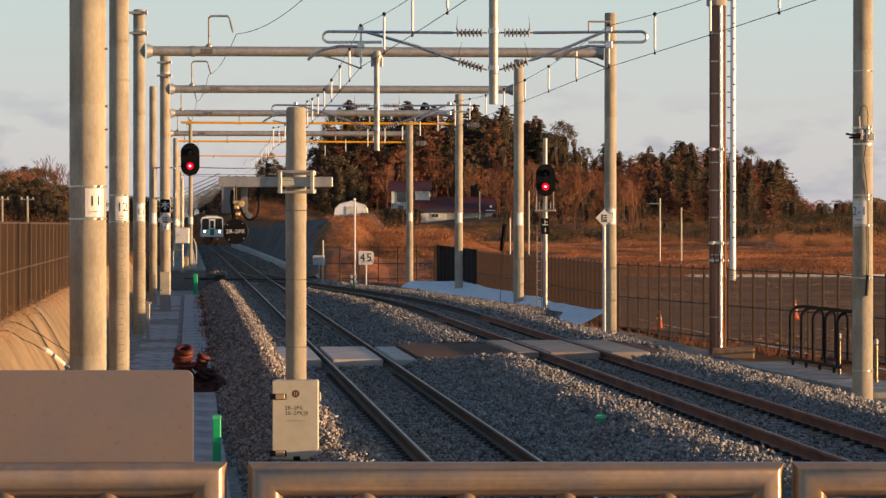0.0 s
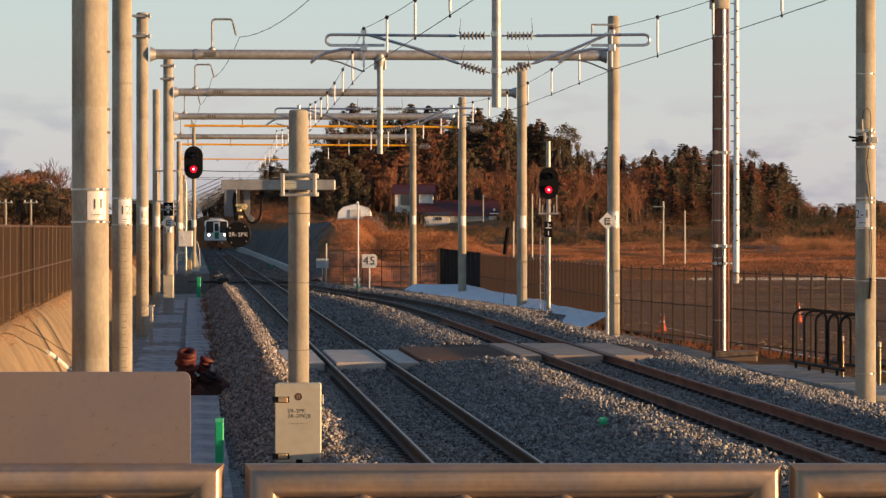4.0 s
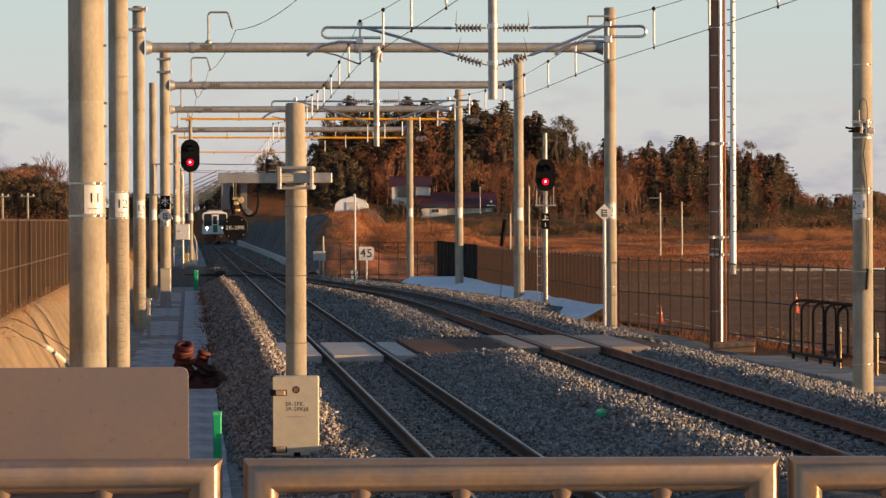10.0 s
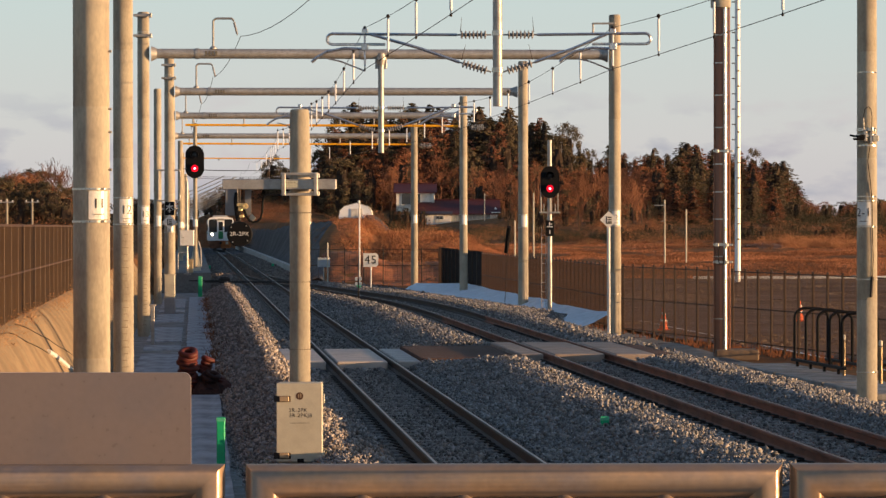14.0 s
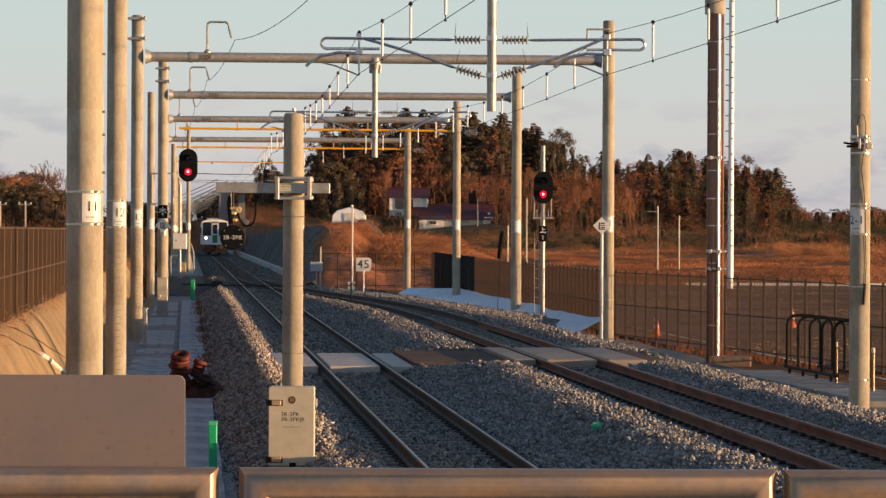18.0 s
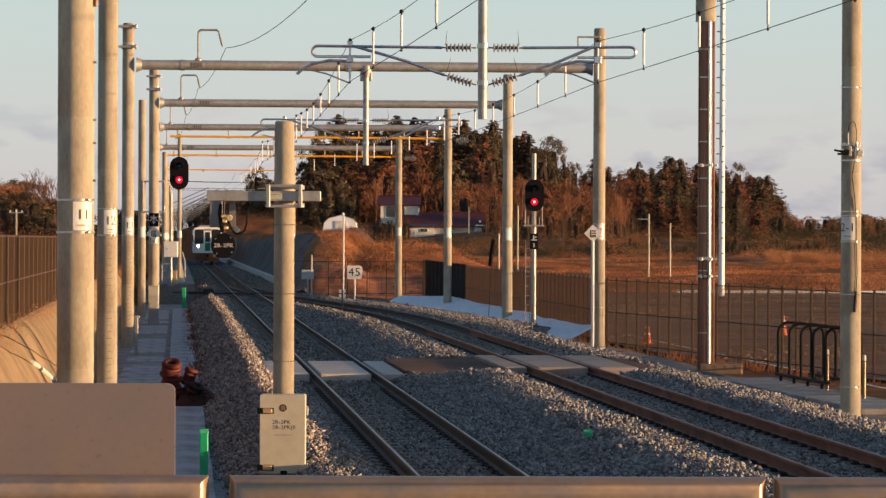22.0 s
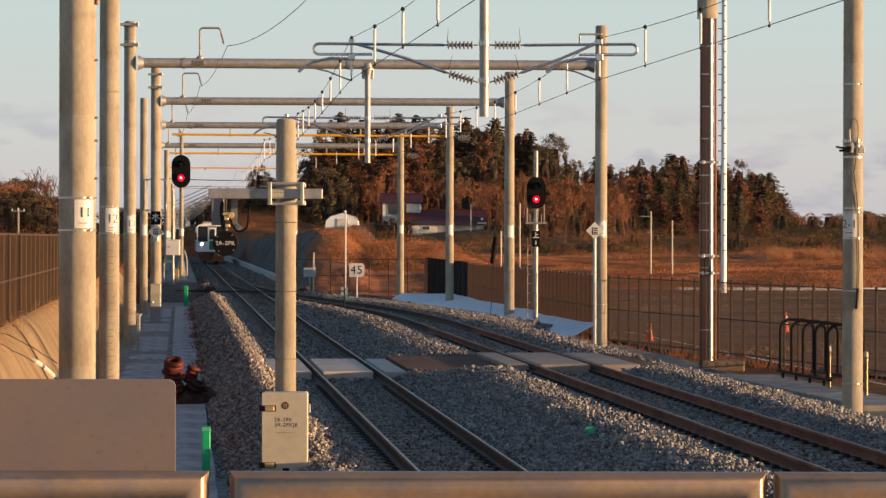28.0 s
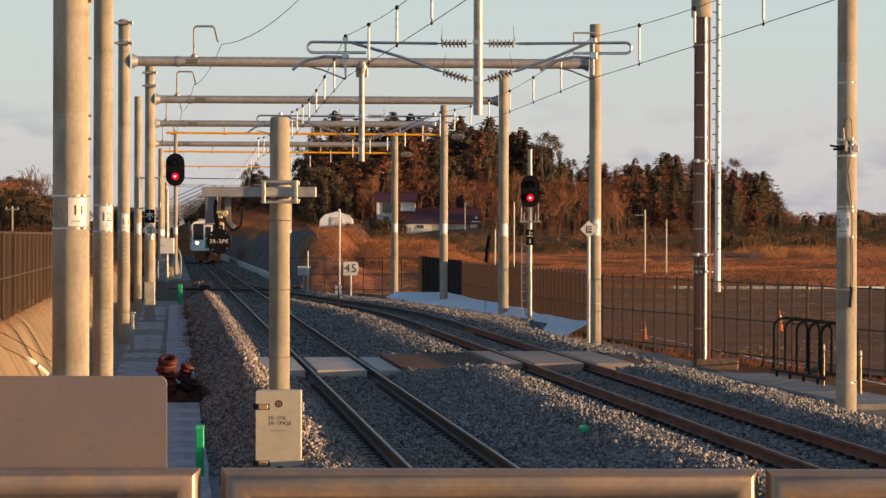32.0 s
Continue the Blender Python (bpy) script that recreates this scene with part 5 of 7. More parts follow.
# ---- fences ----
def fence_left():
    """Brown ribbed sheet fence on the bank, section by section."""
    ob = thing("fence", "tall brown ribbed sheet-metal fence on the sandy bank", "fence", group="fences")
    step, height = 2.0, 1.55
    rib = Shape()
    n = 80
    for k in range(n + 1):
        y = step * k / n - step / 2
        d = 0.0010 if (k // 2) % 2 else -0.0010
        rib.v += [(d, y, 0.05), (d, y, height)]
    rib.f = [(2 * k, 2 * k + 2, 2 * k + 3, 2 * k + 1) for k in range(n)]
    me = rib.mesh("panel", 20)
    post = Shape().box((0.05, 0.045, height + 0.3), (0, 0, height / 2 - 0.12), 0.006).mesh("post")
    rails = Shape().box((0.012, step, 0.03), (0.012, 0, 0.5 * height), 0.002).box((0.03, step, 0.035), (0.0, 0, height), 0.003).mesh("fence_rail")
    dark = make("fence_panel_brown", (0.036, 0.021, 0.011), 0.85, vary=0.25, scale=1.2, grain=40, bump=0.03, each=0.12, dirt=(0.045, 0.029, 0.016), spec=0.1)
    for k in range(62):
        y = 24 + step * k
        x = cx(y) - 5.95
        z = 0.93
        m = pose(x, y, z, 0, 0, LEAN_TRACK)
        part("panel", me, dark, ob, m=m)
        part("post", post, FENCE_BROWN, ob, m=m @ pose(-0.013, step / 2, 0))
        part("fence_rail", rails, FENCE_BROWN, ob, m=m)
    return ob


fence_left()


POST_BROWN = make("fence_post_brown", (0.036, 0.020, 0.012), 0.6, vary=0.2, scale=2, grain=60, bump=0.03)


def mesh_fence(points, z, height, label, wires=0.06, r=0.0040):
    """Posts, three rails and upright wires along a line of ground points."""
    ob = thing("fence", label, "fence", group="fences")
    post = Shape().box((0.05, 0.05, height + 0.25), (0, 0, height / 2 - 0.1), 0.006).lathe([(0.036, 0), (0.03, 0.02), (0.005, 0.03)], 8, Matrix.Translation((0, 0, height + 0.02))).mesh("post")
    for (x0, y0), (x1, y1) in zip(points, points[1:]):
        a, b = Vector((x0, y0, z)), Vector((x1, y1, z))
        ln = (b - a).length
        n = max(1, round(ln / 1.08))
        turn = math.degrees(math.atan2(y1 - y0, x1 - x0))
        for k in range(n):
            p, q = a.lerp(b, k / n), a.lerp(b, (k + 1) / n)
            part("post", post, POST_BROWN, ob, m=pose(*p, 0, 0, turn))
            w = (q - p).length
            grid = Shape()
            for zz in (0.08, height * 0.5, height - 0.03):
                grid.box((w, 0.016, 0.03), (w / 2, 0, zz))
            for zz in (0.3, 0.6, 1.2, 1.5):
                grid.box((w, 0.006, 0.006), (w / 2, 0, zz))
            m = int(w / wires)
            for j in range(1, m):
                grid.box((2 * r, 2 * r, height - 0.1), (w * j / m, 0, height / 2))
            tagged(part("wire_panel", grid, MESH_BROWN, ob, m=pose(*p, 0, 0, turn), smooth=0), kind="stuff")
    part("post", post, POST_BROWN, ob, m=pose(*points[-1], z))
    return ob


def off(o, y):
    return (cx(y) + o, y)


mesh_fence([(11.6, 62.5), (9.56, 72.6), off(9.05, 95), off(9.05, 118), off(9.05, 141.5)], -0.5, 1.85, "brown welded-mesh fence along the yard")
mesh_fence([(-7.4, 176.4), (-0.35, 175.0)], -0.45, 1.76, "brown mesh fence across the foot of the bank", wires=0.12)
scr_ = thing("screen_panel", "dark solid screen closing the fence corner", "screen", pose(0, 0, 0))
a_, b_ = Vector((1.45, 141.6, 0)), Vector((-0.32, 172.0, 0))
DARK_SHEET = make("dark_sheet", (0.017, 0.014, 0.014), 0.9, vary=0.2, scale=1, grain=30, bump=0.05, spec=0.05)
for k in range(10):
    p, q = a_.lerp(b_, k / 10), a_.lerp(b_, (k + 1) / 10)
    ang = math.degrees(math.atan2(q.y - p.y, q.x - p.x))
    ln = (q - p).length
    sh = Shape()
    for j in range(13):
        sh.v += [(ln * j / 12, 0.007 * (j % 2), -0.5), (ln * j / 12, 0.007 * (j % 2), 1.40)]
    sh.f = [(2 * j, 2 * j + 2, 2 * j + 3, 2 * j + 1) for j in range(12)]
    part("panel", sh, DARK_SHEET, scr_, m=pose(p.x, p.y, 0, 0, 0, ang), smooth=0)
    part("post", Shape().box((0.07, 0.07, 1.95), (0, 0, 0.45), 0.005), FENCE_BROWN, scr_, m=pose(p.x, p.y, 0, 0, 0, ang))
part("end_post", Shape().box((0.3, 0.1, 1.9), (-0.32, 172.2, 0.45), 0.01), FENCE_BROWN, scr_)

# ---- brown service pole with risers, and the pale pole behind ----
BX, BY = 6.37, 78.4
bp = pole(BX, BY, -0.5, 9.0, 0.17, "brown painted service pole with steel conduits", name="service_pole", group="service poles", material=BROWN_PAINT, taper=0.97)
for zz in (0.3, 1.75, 2.05, 2.62, 3.25, 3.9, 4.75, 5.5, 6.25, 6.9):
    band(bp, zz + 0.5, 0.172, 0.025)
part("collar", Shape().lathe([(0.172, 0), (0.235, 0.03), (0.235, 1.5)], 24, Matrix.Translation((0, 0, 8.02))), CONCRETE_POLE, bp, "pale collar sleeve")
CONDUIT = make("conduit_steel", (0.84, 0.78, 0.70), 0.30, metal=0.75, vary=0.1, scale=4, grain=40, bump=0.01)
part("conduit", Shape().rod((0.085, -0.15, 0.0), (0.08, -0.147, 9.0), 0.040, n=14), CONDUIT, bp, "bright steel conduit")
part("middle_conduit", Shape().rod((0.045, -0.166, 0.0), (0.04, -0.162, 9.0), 0.013, n=12), BROWN_PAINT, bp)
part("thin_conduit", Shape().rod((0.20, -0.05, 0.0), (0.19, -0.05, 9.0), 0.024, n=10), BROWN_PAINT, bp)
part("left_conduit", Shape().rod((-0.16, -0.09, 0.0), (-0.155, -0.09, 9.0), 0.014, n=10), BROWN_PAINT, bp)
for zz in (2.52, 2.12, 4.7):
    part("pipe_clamp", Shape().box((0.46, 0.05, 0.05), (0.04, -0.16, zz), 0.006).box((0.07, 0.07, 0.09), (-0.1, -0.17, zz), 0.008).box((0.07, 0.07, 0.09), (0.12, -0.17, zz), 0.008), BAND, bp)
part("looped_cable", Shape().tube([(-0.05, -0.19, 2.5), (-0.08, -0.2, 2.2), (-0.04, -0.21, 2.05), (0.04, -0.21, 2.06), (0.08, -0.2, 2.3), (0.1, -0.19, 2.5)], 0.012, 6), BLACK, bp)
part("plinth", Shape().box((1.0, 0.9, 0.26), (0.36, 0.1, -0.04), 0.03), make("stained_plinth", (0.19, 0.135, 0.095), 0.9, vary=0.2), bp, "low concrete plinth")
wp = pole(15.94, 185, -0.45, 16.5, 0.165, "pale slender pole with climbing steps behind the yard", name="utility_pole", group="utility poles", material=DROPPER, taper=0.85)
for k in range(34):
    part("climbing_step", Shape().rod((-0.15 if k % 2 else 0.1, -0.1, 2.2 + 0.42 * k), (-0.32 if k % 2 else -0.02, -0.2, 2.2 + 0.42 * k), 0.035, n=6), IRON, wp)

# cable clamp on the pole with plate 2-1
cl = thing("cable_clamp", "steel cable clamp with insulators on the concrete pole", "clamp", pose(7.11, 57, 0))
for zz in (3.80, 4.06):
    part("strap", Shape().lathe([(0.180, zz), (0.180, zz + 0.025)], 24), BAND, cl)
part("bracket_arm", Shape().box((0.34, 0.05, 0.035), (-0.04, -0.20, 3.97), 0.006).box((0.05, 0.06, 0.22), (0.05, -0.2, 3.95), 0.006).box((0.05, 0.06, 0.2), (-0.05, -0.2, 3.98), 0.006), STEEL, cl)
for run, r in (([(-0.06, -0.22, 3.95), (-0.16, -0.24, 3.96), (-0.25, -0.22, 3.97), (-0.31, -0.2, 3.985)], 0.018),
               ([(-0.07, -0.22, 3.92), (-0.17, -0.24, 3.92), (-0.26, -0.22, 3.92)], 0.02), ([(-0.06, -0.22, 3.98), (-0.13, -0.25, 3.99), (-0.2, -0.24, 3.94)], 0.014)):
    part("cable_end", Shape().tube(run, r, 6), BLACK, cl)
part("terminal_box", Shape().box((0.105, 0.09, 0.10), (0.12, -0.19, 3.93), 0.01), CREAM, cl)
part("terminal_rod", Shape().rod((-0.075, -0.2, 4.0), (-0.085, -0.2, 4.28), 0.014, n=8).rod((0.06, -0.2, 3.98), (0.06, -0.2, 4.13), 0.018, n=8), CREAM, cl)
part("loop_wire", Shape().tube([(-0.085, -0.2, 4.27), (-0.06, -0.2, 4.42), (0.0, -0.2, 4.47), (0.045, -0.2, 4.42), (0.06, -0.2, 4.3), (0.06, -0.2, 4.12)], 0.006, 6), BLACK, cl)
for x in (-0.1, 0.0, 0.1):
    part("bolt", Shape().rod((x, -0.17, 4.07), (x, -0.245, 4.07), 0.014, n=8), BAND, cl)
part("down_cable", Shape().tube([(0.03, -0.185, 3.8), (-0.01, -0.19, 3.55), (0.03, -0.185, 3.25), (0.065, -0.175, 2.9), (0.07, -0.172, 2.4), (0.085, -0.168, 1.9), (0.07, -0.172, 1.6)], 0.006, 6), BLACK, cl)
part("guard", Shape().rod((0.045, -0.175, 1.25), (0.07, -0.172, 1.6), 0.026, n=8), IRON, cl)

# ---- slab, hoop stand, bollards and cones ----
pav = thing("pavement_right", "pale concrete strip beside the yard fence", "pavement", kind="structure")
for k in range(3):
    part("paving_slab", Shape().box((1.25, 4.3, 0.12), bevel=0.02), CONCRETE, pav, m=pose(7.85 - 0.48 * k, 60.6 + 4.4 * k, -0.52, 0, 0, 6))
rack = thing("hoop_stand", "black steel stand of five bent tube hoops", "stand", pose(7.08, 68.6, -0.40, 0, 0, 6.5))
hoop = Shape().tube([(0, 0, 0.12), (0, 0, 0.98)] + [(0.2 - 0.2 * math.cos(radians(a)), 0, 0.98 + 0.2 * math.sin(radians(a))) for a in (20, 40, 60, 80)] + [(0.26, 0, 1.18), (0.5, 0, 1.17)]
                    + [(0.5 + 0.2 * math.sin(radians(a)), 0, 0.97 + 0.2 * math.cos(radians(a))) for a in (20, 45, 70, 90)] + [(0.7, 0, 0.12)], 0.03, 10).mesh("hoop")
for k in range(5):
    part("hoop", hoop, BLACK, rack, m=pose(0, -1.05 * k, 0))
foot = Shape().box((0.05, 0.07, 0.12), (0, 0, 0.06), 0.006).mesh("foot")
for x in (0.0, 0.7):
    part("base_bar", Shape().box((0.08, 4.6, 0.06), (x, -2.13, 0.13), 0.008), BLACK, rack)
    for k in range(4):
        part("foot", foot, BLACK, rack, m=pose(x, -0.25 - 1.22 * k, 0))


def bollard(x, y, z, h, r, label):
    ob = thing("bollard", label, "bollard", pose(x, y, z), "bollards")
    part("tube", Shape().lathe([(r, 0), (r, h - 0.12)], 14), make("brass_post", (0.28, 0.21, 0.12), 0.35, metal=0.5), ob)
    part("cap", Shape().lathe([(r * 1.05, h - 0.10), (r * 1.05, h - 0.02), (r * 0.6, h)], 14), CREAM, ob)


bollard(7.72, 65.5, -0.46, 0.80, 0.030, "slim brass-coloured post with pale cap")
bollard(8.01, 62.2, -0.46, 0.80, 0.036, "slim brass-coloured post with pale cap")
ORANGE = make("cone_orange", (0.75, 0.11, 0.03), 0.5, vary=0.1)


def cone(x, y, z):
    ob = thing("traffic_cone", "orange traffic cone with white bands behind the fence", "cone", pose(x, y, z), "traffic cones")
    ob.scale = (0.92, 0.92, 0.92)
    part("base", Shape().box((0.38, 0.38, 0.04), (0, 0, 0.02), 0.01), ORANGE, ob)
    part("body", Shape().lathe([(0.14, 0.04), (0.035, 0.72), (0.02, 0.74)], 18), ORANGE, ob)
    for a in (0.28, 0.5):
        part("stripe", Shape().lathe([(0.142 - 0.154 * (a - 0.04), a), (0.142 - 0.154 * (a + 0.03), a + 0.07)], 18), WHITE, ob)


cone(6.35, 99, -0.6)
cone(11.3, 108, -0.6)

# ---- trackside posts and markers ----
def green_post(x, y, z0, z1, w, label="green plastic cable marker post"):
    ob = thing("marker_post", label, "marker post", pose(x, y, z0), "green marker posts")
    part("post", Shape().box((w, w * 0.6, z1 - z0), (0, 0, (z1 - z0) / 2), w * 0.1), GREEN, ob)
    part("top_band", Shape().box((w * 1.04, w * 0.64, 0.04), (0, 0, z1 - z0 - 0.03), 0.002), make("pale_green", (0.10, 0.55, 0.32), 0.4), ob)


green_post(-2.69, 40, -0.5, 0.19, 0.10)
green_post(-10.3, 140, -0.5, 0.41, 0.17, "green plastic marker post leaning by the path")
green_post(cx(212) - 2.1, 212, -0.45, 0.05, 0.16)
green_post(cx(212) + 1.9, 212, -0.4, 0.15, 0.16)
green_post(-5.4, 152, -0.35, -0.1, 0.14)
green_post(-3.55, 134.5, -0.2, 0.12, 0.16)
green_post(1.94, 41.4, -0.03, 0.115, 0.105, "small green block half buried in the ballast")

lm = thing("clearance_marker", "black and white clearance marker between the tracks", "marker", pose(-2.97, 112, 0))
part("stake", Shape().rod((0, 0, -0.4), (0, 0, 0.74), 0.022, n=8), IRON, lm)
for sx in (-1, 1):
    for sz in (-1, 1):
        part("white_block", Shape().box((0.085, 0.05, 0.11), (sx * 0.07, -0.03, 0.64 + sz * 0.08), 0.008), WHITE, lm)
tp = pole(-3.55, 135.5, -0.3, 3.45, 0.034, "thin white pole beside the speed board", name="thin_pole", group="thin poles", material=WHITE)
part("tip_lamp", Shape().lathe([(0.02, 0), (0.05, 0.03), (0.05, 0.10), (0.02, 0.12)], 10, Matrix.Translation((-0.02, 0, 3.7))), WHITE, tp)
pole(-5.35, 150, -0.35, 1.75, 0.035, "thin pale stake at the foot of the bank", name="thin_pole", group="thin poles", material=CREAM, cap=False)
bs = thing("panel_sign", "small blue-grey panel on a post by the bank", "sign", pose(-5.6, 152, 0))
part("post", Shape().rod((0, 0.03, -0.35), (0, 0.03, 1.0), 0.03, n=8), STEEL, bs)
part("panel", Shape().box((0.56, 0.03, 0.43), (0, 0, 0.85), 0.008), make("blue_grey", (0.40, 0.44, 0.48), 0.5), bs)
for k, (a, z0, zt) in enumerate(((384 / 5955, -0.3, 4.15), (422 / 5955, -0.3, 3.55), (118.7 / 5955, -0.3, 2.85), (152 / 5955, -0.3, 4.6))):
    u = pole(a * 215, 215, z0, zt, 0.05, "slender pale utility pole in the dry field", name="utility_pole", group="utility poles", material=CREAM)
    if k == 0:
        part("cross_arm", Shape().box((0.75, 0.06, 0.06), (-0.3, -0.08, 4.1), 0.006), STEEL, u)
        part("lamp_arm", Shape().box((0.3, 0.05, 0.05), (-0.1, -0.08, 3.1), 0.006), STEEL, u)
hp = pole(65 / 5955 * 421, 421, 1.2, 6.6, 0.07, "slender pole before the house on the rise", name="utility_pole", group="utility poles", material=CREAM)
part("lamp_bracket", Shape().box((0.5, 0.06, 0.06), (0.2, -0.05, 5.2), 0.008), STEEL, hp)
for a, y in ((-0.131, 260), (-0.1235, 262), (-0.138, 255)):
    u = pole(a * y, y, 0.9, 2.45 + 0.0085 * y, 0.09, "old utility pole beyond the sheet fence", name="utility_pole", group="utility poles")
    part("cross_arm", Shape().box((1.1, 0.08, 0.08), (0, -0.1, 2.45 + 0.0075 * y - 0.9), 0.01), STEEL, u)
    for s in (-0.45, 0.0, 0.45):
        part("pin_insulator", Shape().lathe([(0.03, 0), (0.06, 0.05), (0.03, 0.14)], 8, Matrix.Translation((s, -0.1, 2.45 + 0.0075 * y - 0.86))), WHITE, u)

# guy wire with its black guard
gw = thing("guy_wire", "stay wire with a black rubber guard by the sheeting", "guy wire", pose(0, 0, 0))
part("wire", Shape().rod((2.2, 117.2, 4.0), (2.02, 119.5, -0.5), 0.012, n=6), WIRE, gw)
part("guard", Shape().rod((2.16, 118.0, 2.45), (2.06, 118.6, 1.55), 0.075, n=12), BLACK, gw)
part("anchor", Shape().box((0.22, 0.2, 0.14), (2.02, 119.5, -0.42), 0.02), STEEL, gw)

# ---- trackside cabinets on the left ----
def cabinet(x, y, z, w, d, h, material, label, split=None):
    ob = thing("relay_cabinet", label, "cabinet", pose(x, y, z), "relay cabinets")
    part("body", Shape().box((w, d, h), (0, 0, h / 2), 0.015), material, ob)
    part("door", Shape().box((w * 0.94, 0.02, h * (split or 0.94)), (0, -d / 2 - 0.01, h - h * (split or 0.94) / 2 - 0.02), 0.006), material, ob)
    if split:
        part("lower_door", Shape().box((w * 0.94, 0.02, h * (0.93 - split)), (0, -d / 2 - 0.01, h * (0.93 - split) / 2 + 0.01), 0.006), material, ob)
    part("lock", Shape().box((w * 0.2, 0.02, 0.05), (w * 0.05 - w * 0.3, -d / 2 - 0.025, h * 0.55), 0.004), BAND, ob)
    part("roof", Shape().box((w * 1.06, d * 1.08, 0.025), (0, -0.01, h + 0.012), 0.006), material, ob)
    return ob


w1 = cabinet(-9.46, 114.6, -0.5, 0.35, 0.3, 1.32, CREAM, "two-part trackside cabinet, cream above and grey below", 0.56)
part("lower_case", Shape().box((0.355, 0.345, 0.55), (0, -0.005, 0.276), 0.01), make("grey_case", (0.33, 0.33, 0.34), 0.6, vary=0.1), w1, "grey lower case")
w2 = cabinet(-11.62, 150, 1.62, 0.62, 0.35, 0.68, WHITE, "white relay box on a thin post")
part("post", Shape().rod((0, 0.1, -1.3), (0, 0.1, 2.9), 0.05, n=10), STEEL, w2)
part("feet", Shape().box((0.3, 0.3, 0.06), (0, 0.1, -1.26), 0.01), CONCRETE, w2)
cabinet(-11.72, 153.2, 0.38, 0.26, 0.2, 0.60, make("beige_box", (0.42, 0.33, 0.20), 0.6), "small beige box on the walkway")
fr2 = thing("pipe_frame", "low grey pipe guard frame on the path", "guard rail", pose(-12.08, 152.6, 0.38))
part("hoop", Shape().tube([(-0.15, 0, 0), (-0.15, 0, 0.85), (-0.1, 0, 0.92), (0.25, 0, 0.92), (0.3, 0, 0.85), (0.3, 0, 0)], 0.025, 8), STEEL, fr2)
st = thing("track_stake", "short grey steel stake at the path edge", "stake", pose(-7.45, 85, -0.5))
part("stake", Shape().box((0.09, 0.06, 1.0), (0, 0, 0.5), 0.008), STEEL, st)
part("cap", Shape().box((0.16, 0.08, 0.05), (0, 0, 0.98), 0.008), STEEL, st)

# spare corrugated conduit heaped beside the path
pile = thing("conduit_coil", "coiled rust-red corrugated conduit and dark sacking", "conduit", pose(-4.46, 58.0, -0.47))
RIB = make("red_conduit", (0.095, 0.017, 0.011), 0.6, vary=0.25, scale=5, grain=40, bump=0.1)
def hank(r, tube_r, turns, seed, jitter, material, m, label=""):
    """Slack turns of conduit lying on one another."""
    g = random.Random(seed)
    for q in range(turns):
        rr, dx, dy = r * g.uniform(0.8, 1.15), g.uniform(-jitter, jitter), g.uniform(-jitter, jitter)
        tilt, ph, oval = g.uniform(-0.15, 0.15), g.uniform(0, 6), g.uniform(0.75, 1.1)

        def at(a):
            w = 1 + 0.08 * math.sin(3 * radians(a) + ph)
            return Vector((dx + rr * w * math.cos(radians(a)), dy + rr * oval * w * math.sin(radians(a)), tube_r * (1 + 1.5 * q) + tilt * rr * math.cos(radians(a) + ph)))
        part("coil", Shape().tube([at(a) for a in range(0, 372, 12)], tube_r, 8), material, pile, label, m=m, smooth=60)


# darker copy of the conduit colour, painting in the heap's shaded hollow
SHADED = make("shaded_conduit", (0.030, 0.010, 0.009), 0.7, vary=0.25, scale=5, grain=40, bump=0.1)
hank(0.118, 0.055, 9, 3, 0.02, RIB, pose(0.0, 0.0, 0.07, 16, -4, 14))
hank(0.07, 0.05, 4, 4, 0.02, RIB, pose(0.24, 0.02, 0.38, 16, 10, 60))
hank(0.12, 0.04, 4, 5, 0.03, SHADED, pose(0.33, -0.08, 0.20, 30, 18, 10), "collapsed coil, coloured dark for the shaded hollow")
hank(0.12, 0.035, 3, 9, 0.04, RIB, pose(0.46, 0.10, 0.20, 14, 12, 50))


def heap(x, y, r, h, seed):
    """A slumped, creased sack."""
    sh = Shape()
    for i in range(9):
        for j in range(22):
            a, t = 2 * math.pi * j / 22, i / 8
            q = r * math.sin(math.pi * (0.1 + 0.42 * t)) * (1 + 0.22 * noise.noise(Vector((math.cos(a) * 2.2 + seed, math.sin(a) * 2.2, t * 3))) + 0.10 * noise.noise(Vector((math.cos(a) * 6, math.sin(a) * 6 + seed, t * 8))))
            sh.v.append((x + 1.1 * q * math.cos(a), y + q * math.sin(a), h * (1 - t ** 1.3) + 0.03 * noise.noise(Vector((a * 2.5, t * 6, seed)))))
    sh.f = [(i * 22 + j, i * 22 + (j + 1) % 22, (i + 1) * 22 + (j + 1) % 22, (i + 1) * 22 + j) for i in range(8) for j in range(22)] + [tuple(range(21, -1, -1))]
    return sh


SACK = make("dark_sacking", (0.060, 0.028, 0.023), 0.9, vary=0.5, scale=6, grain=30, bump=0.6)
part("sacking", heap(0.30, 0.04, 0.30, 0.36, 1.0), SACK, pile)
part("sacking", heap(0.50, 0.14, 0.23, 0.34, 6.0), make("rust_sacking", (0.12, 0.052, 0.040), 0.9, vary=0.5, scale=6, grain=30, bump=0.6), pile, "red-brown slumped sack")

# ---- switch machine and rods of the turnout ----
sw = thing("switch_machine", "dark point machine with rods at the turnout", "point machine", on_track(-1.7, 151, -0.06))
part("case", Shape().box((0.5, 0.9, 0.22), (0, 0, 0.11), 0.03), IRON, sw)
part("cover", Shape().box((0.4, 0.5, 0.06), (0, 0.1, 0.24), 0.02), IRON, sw)
for k in range(3):
    part("rod", Shape().rod((-0.9, -0.5 + 0.4 * k, 0.06), (3.1, -0.5 + 0.4 * k, 0.05), 0.03, n=8), IRON, sw)
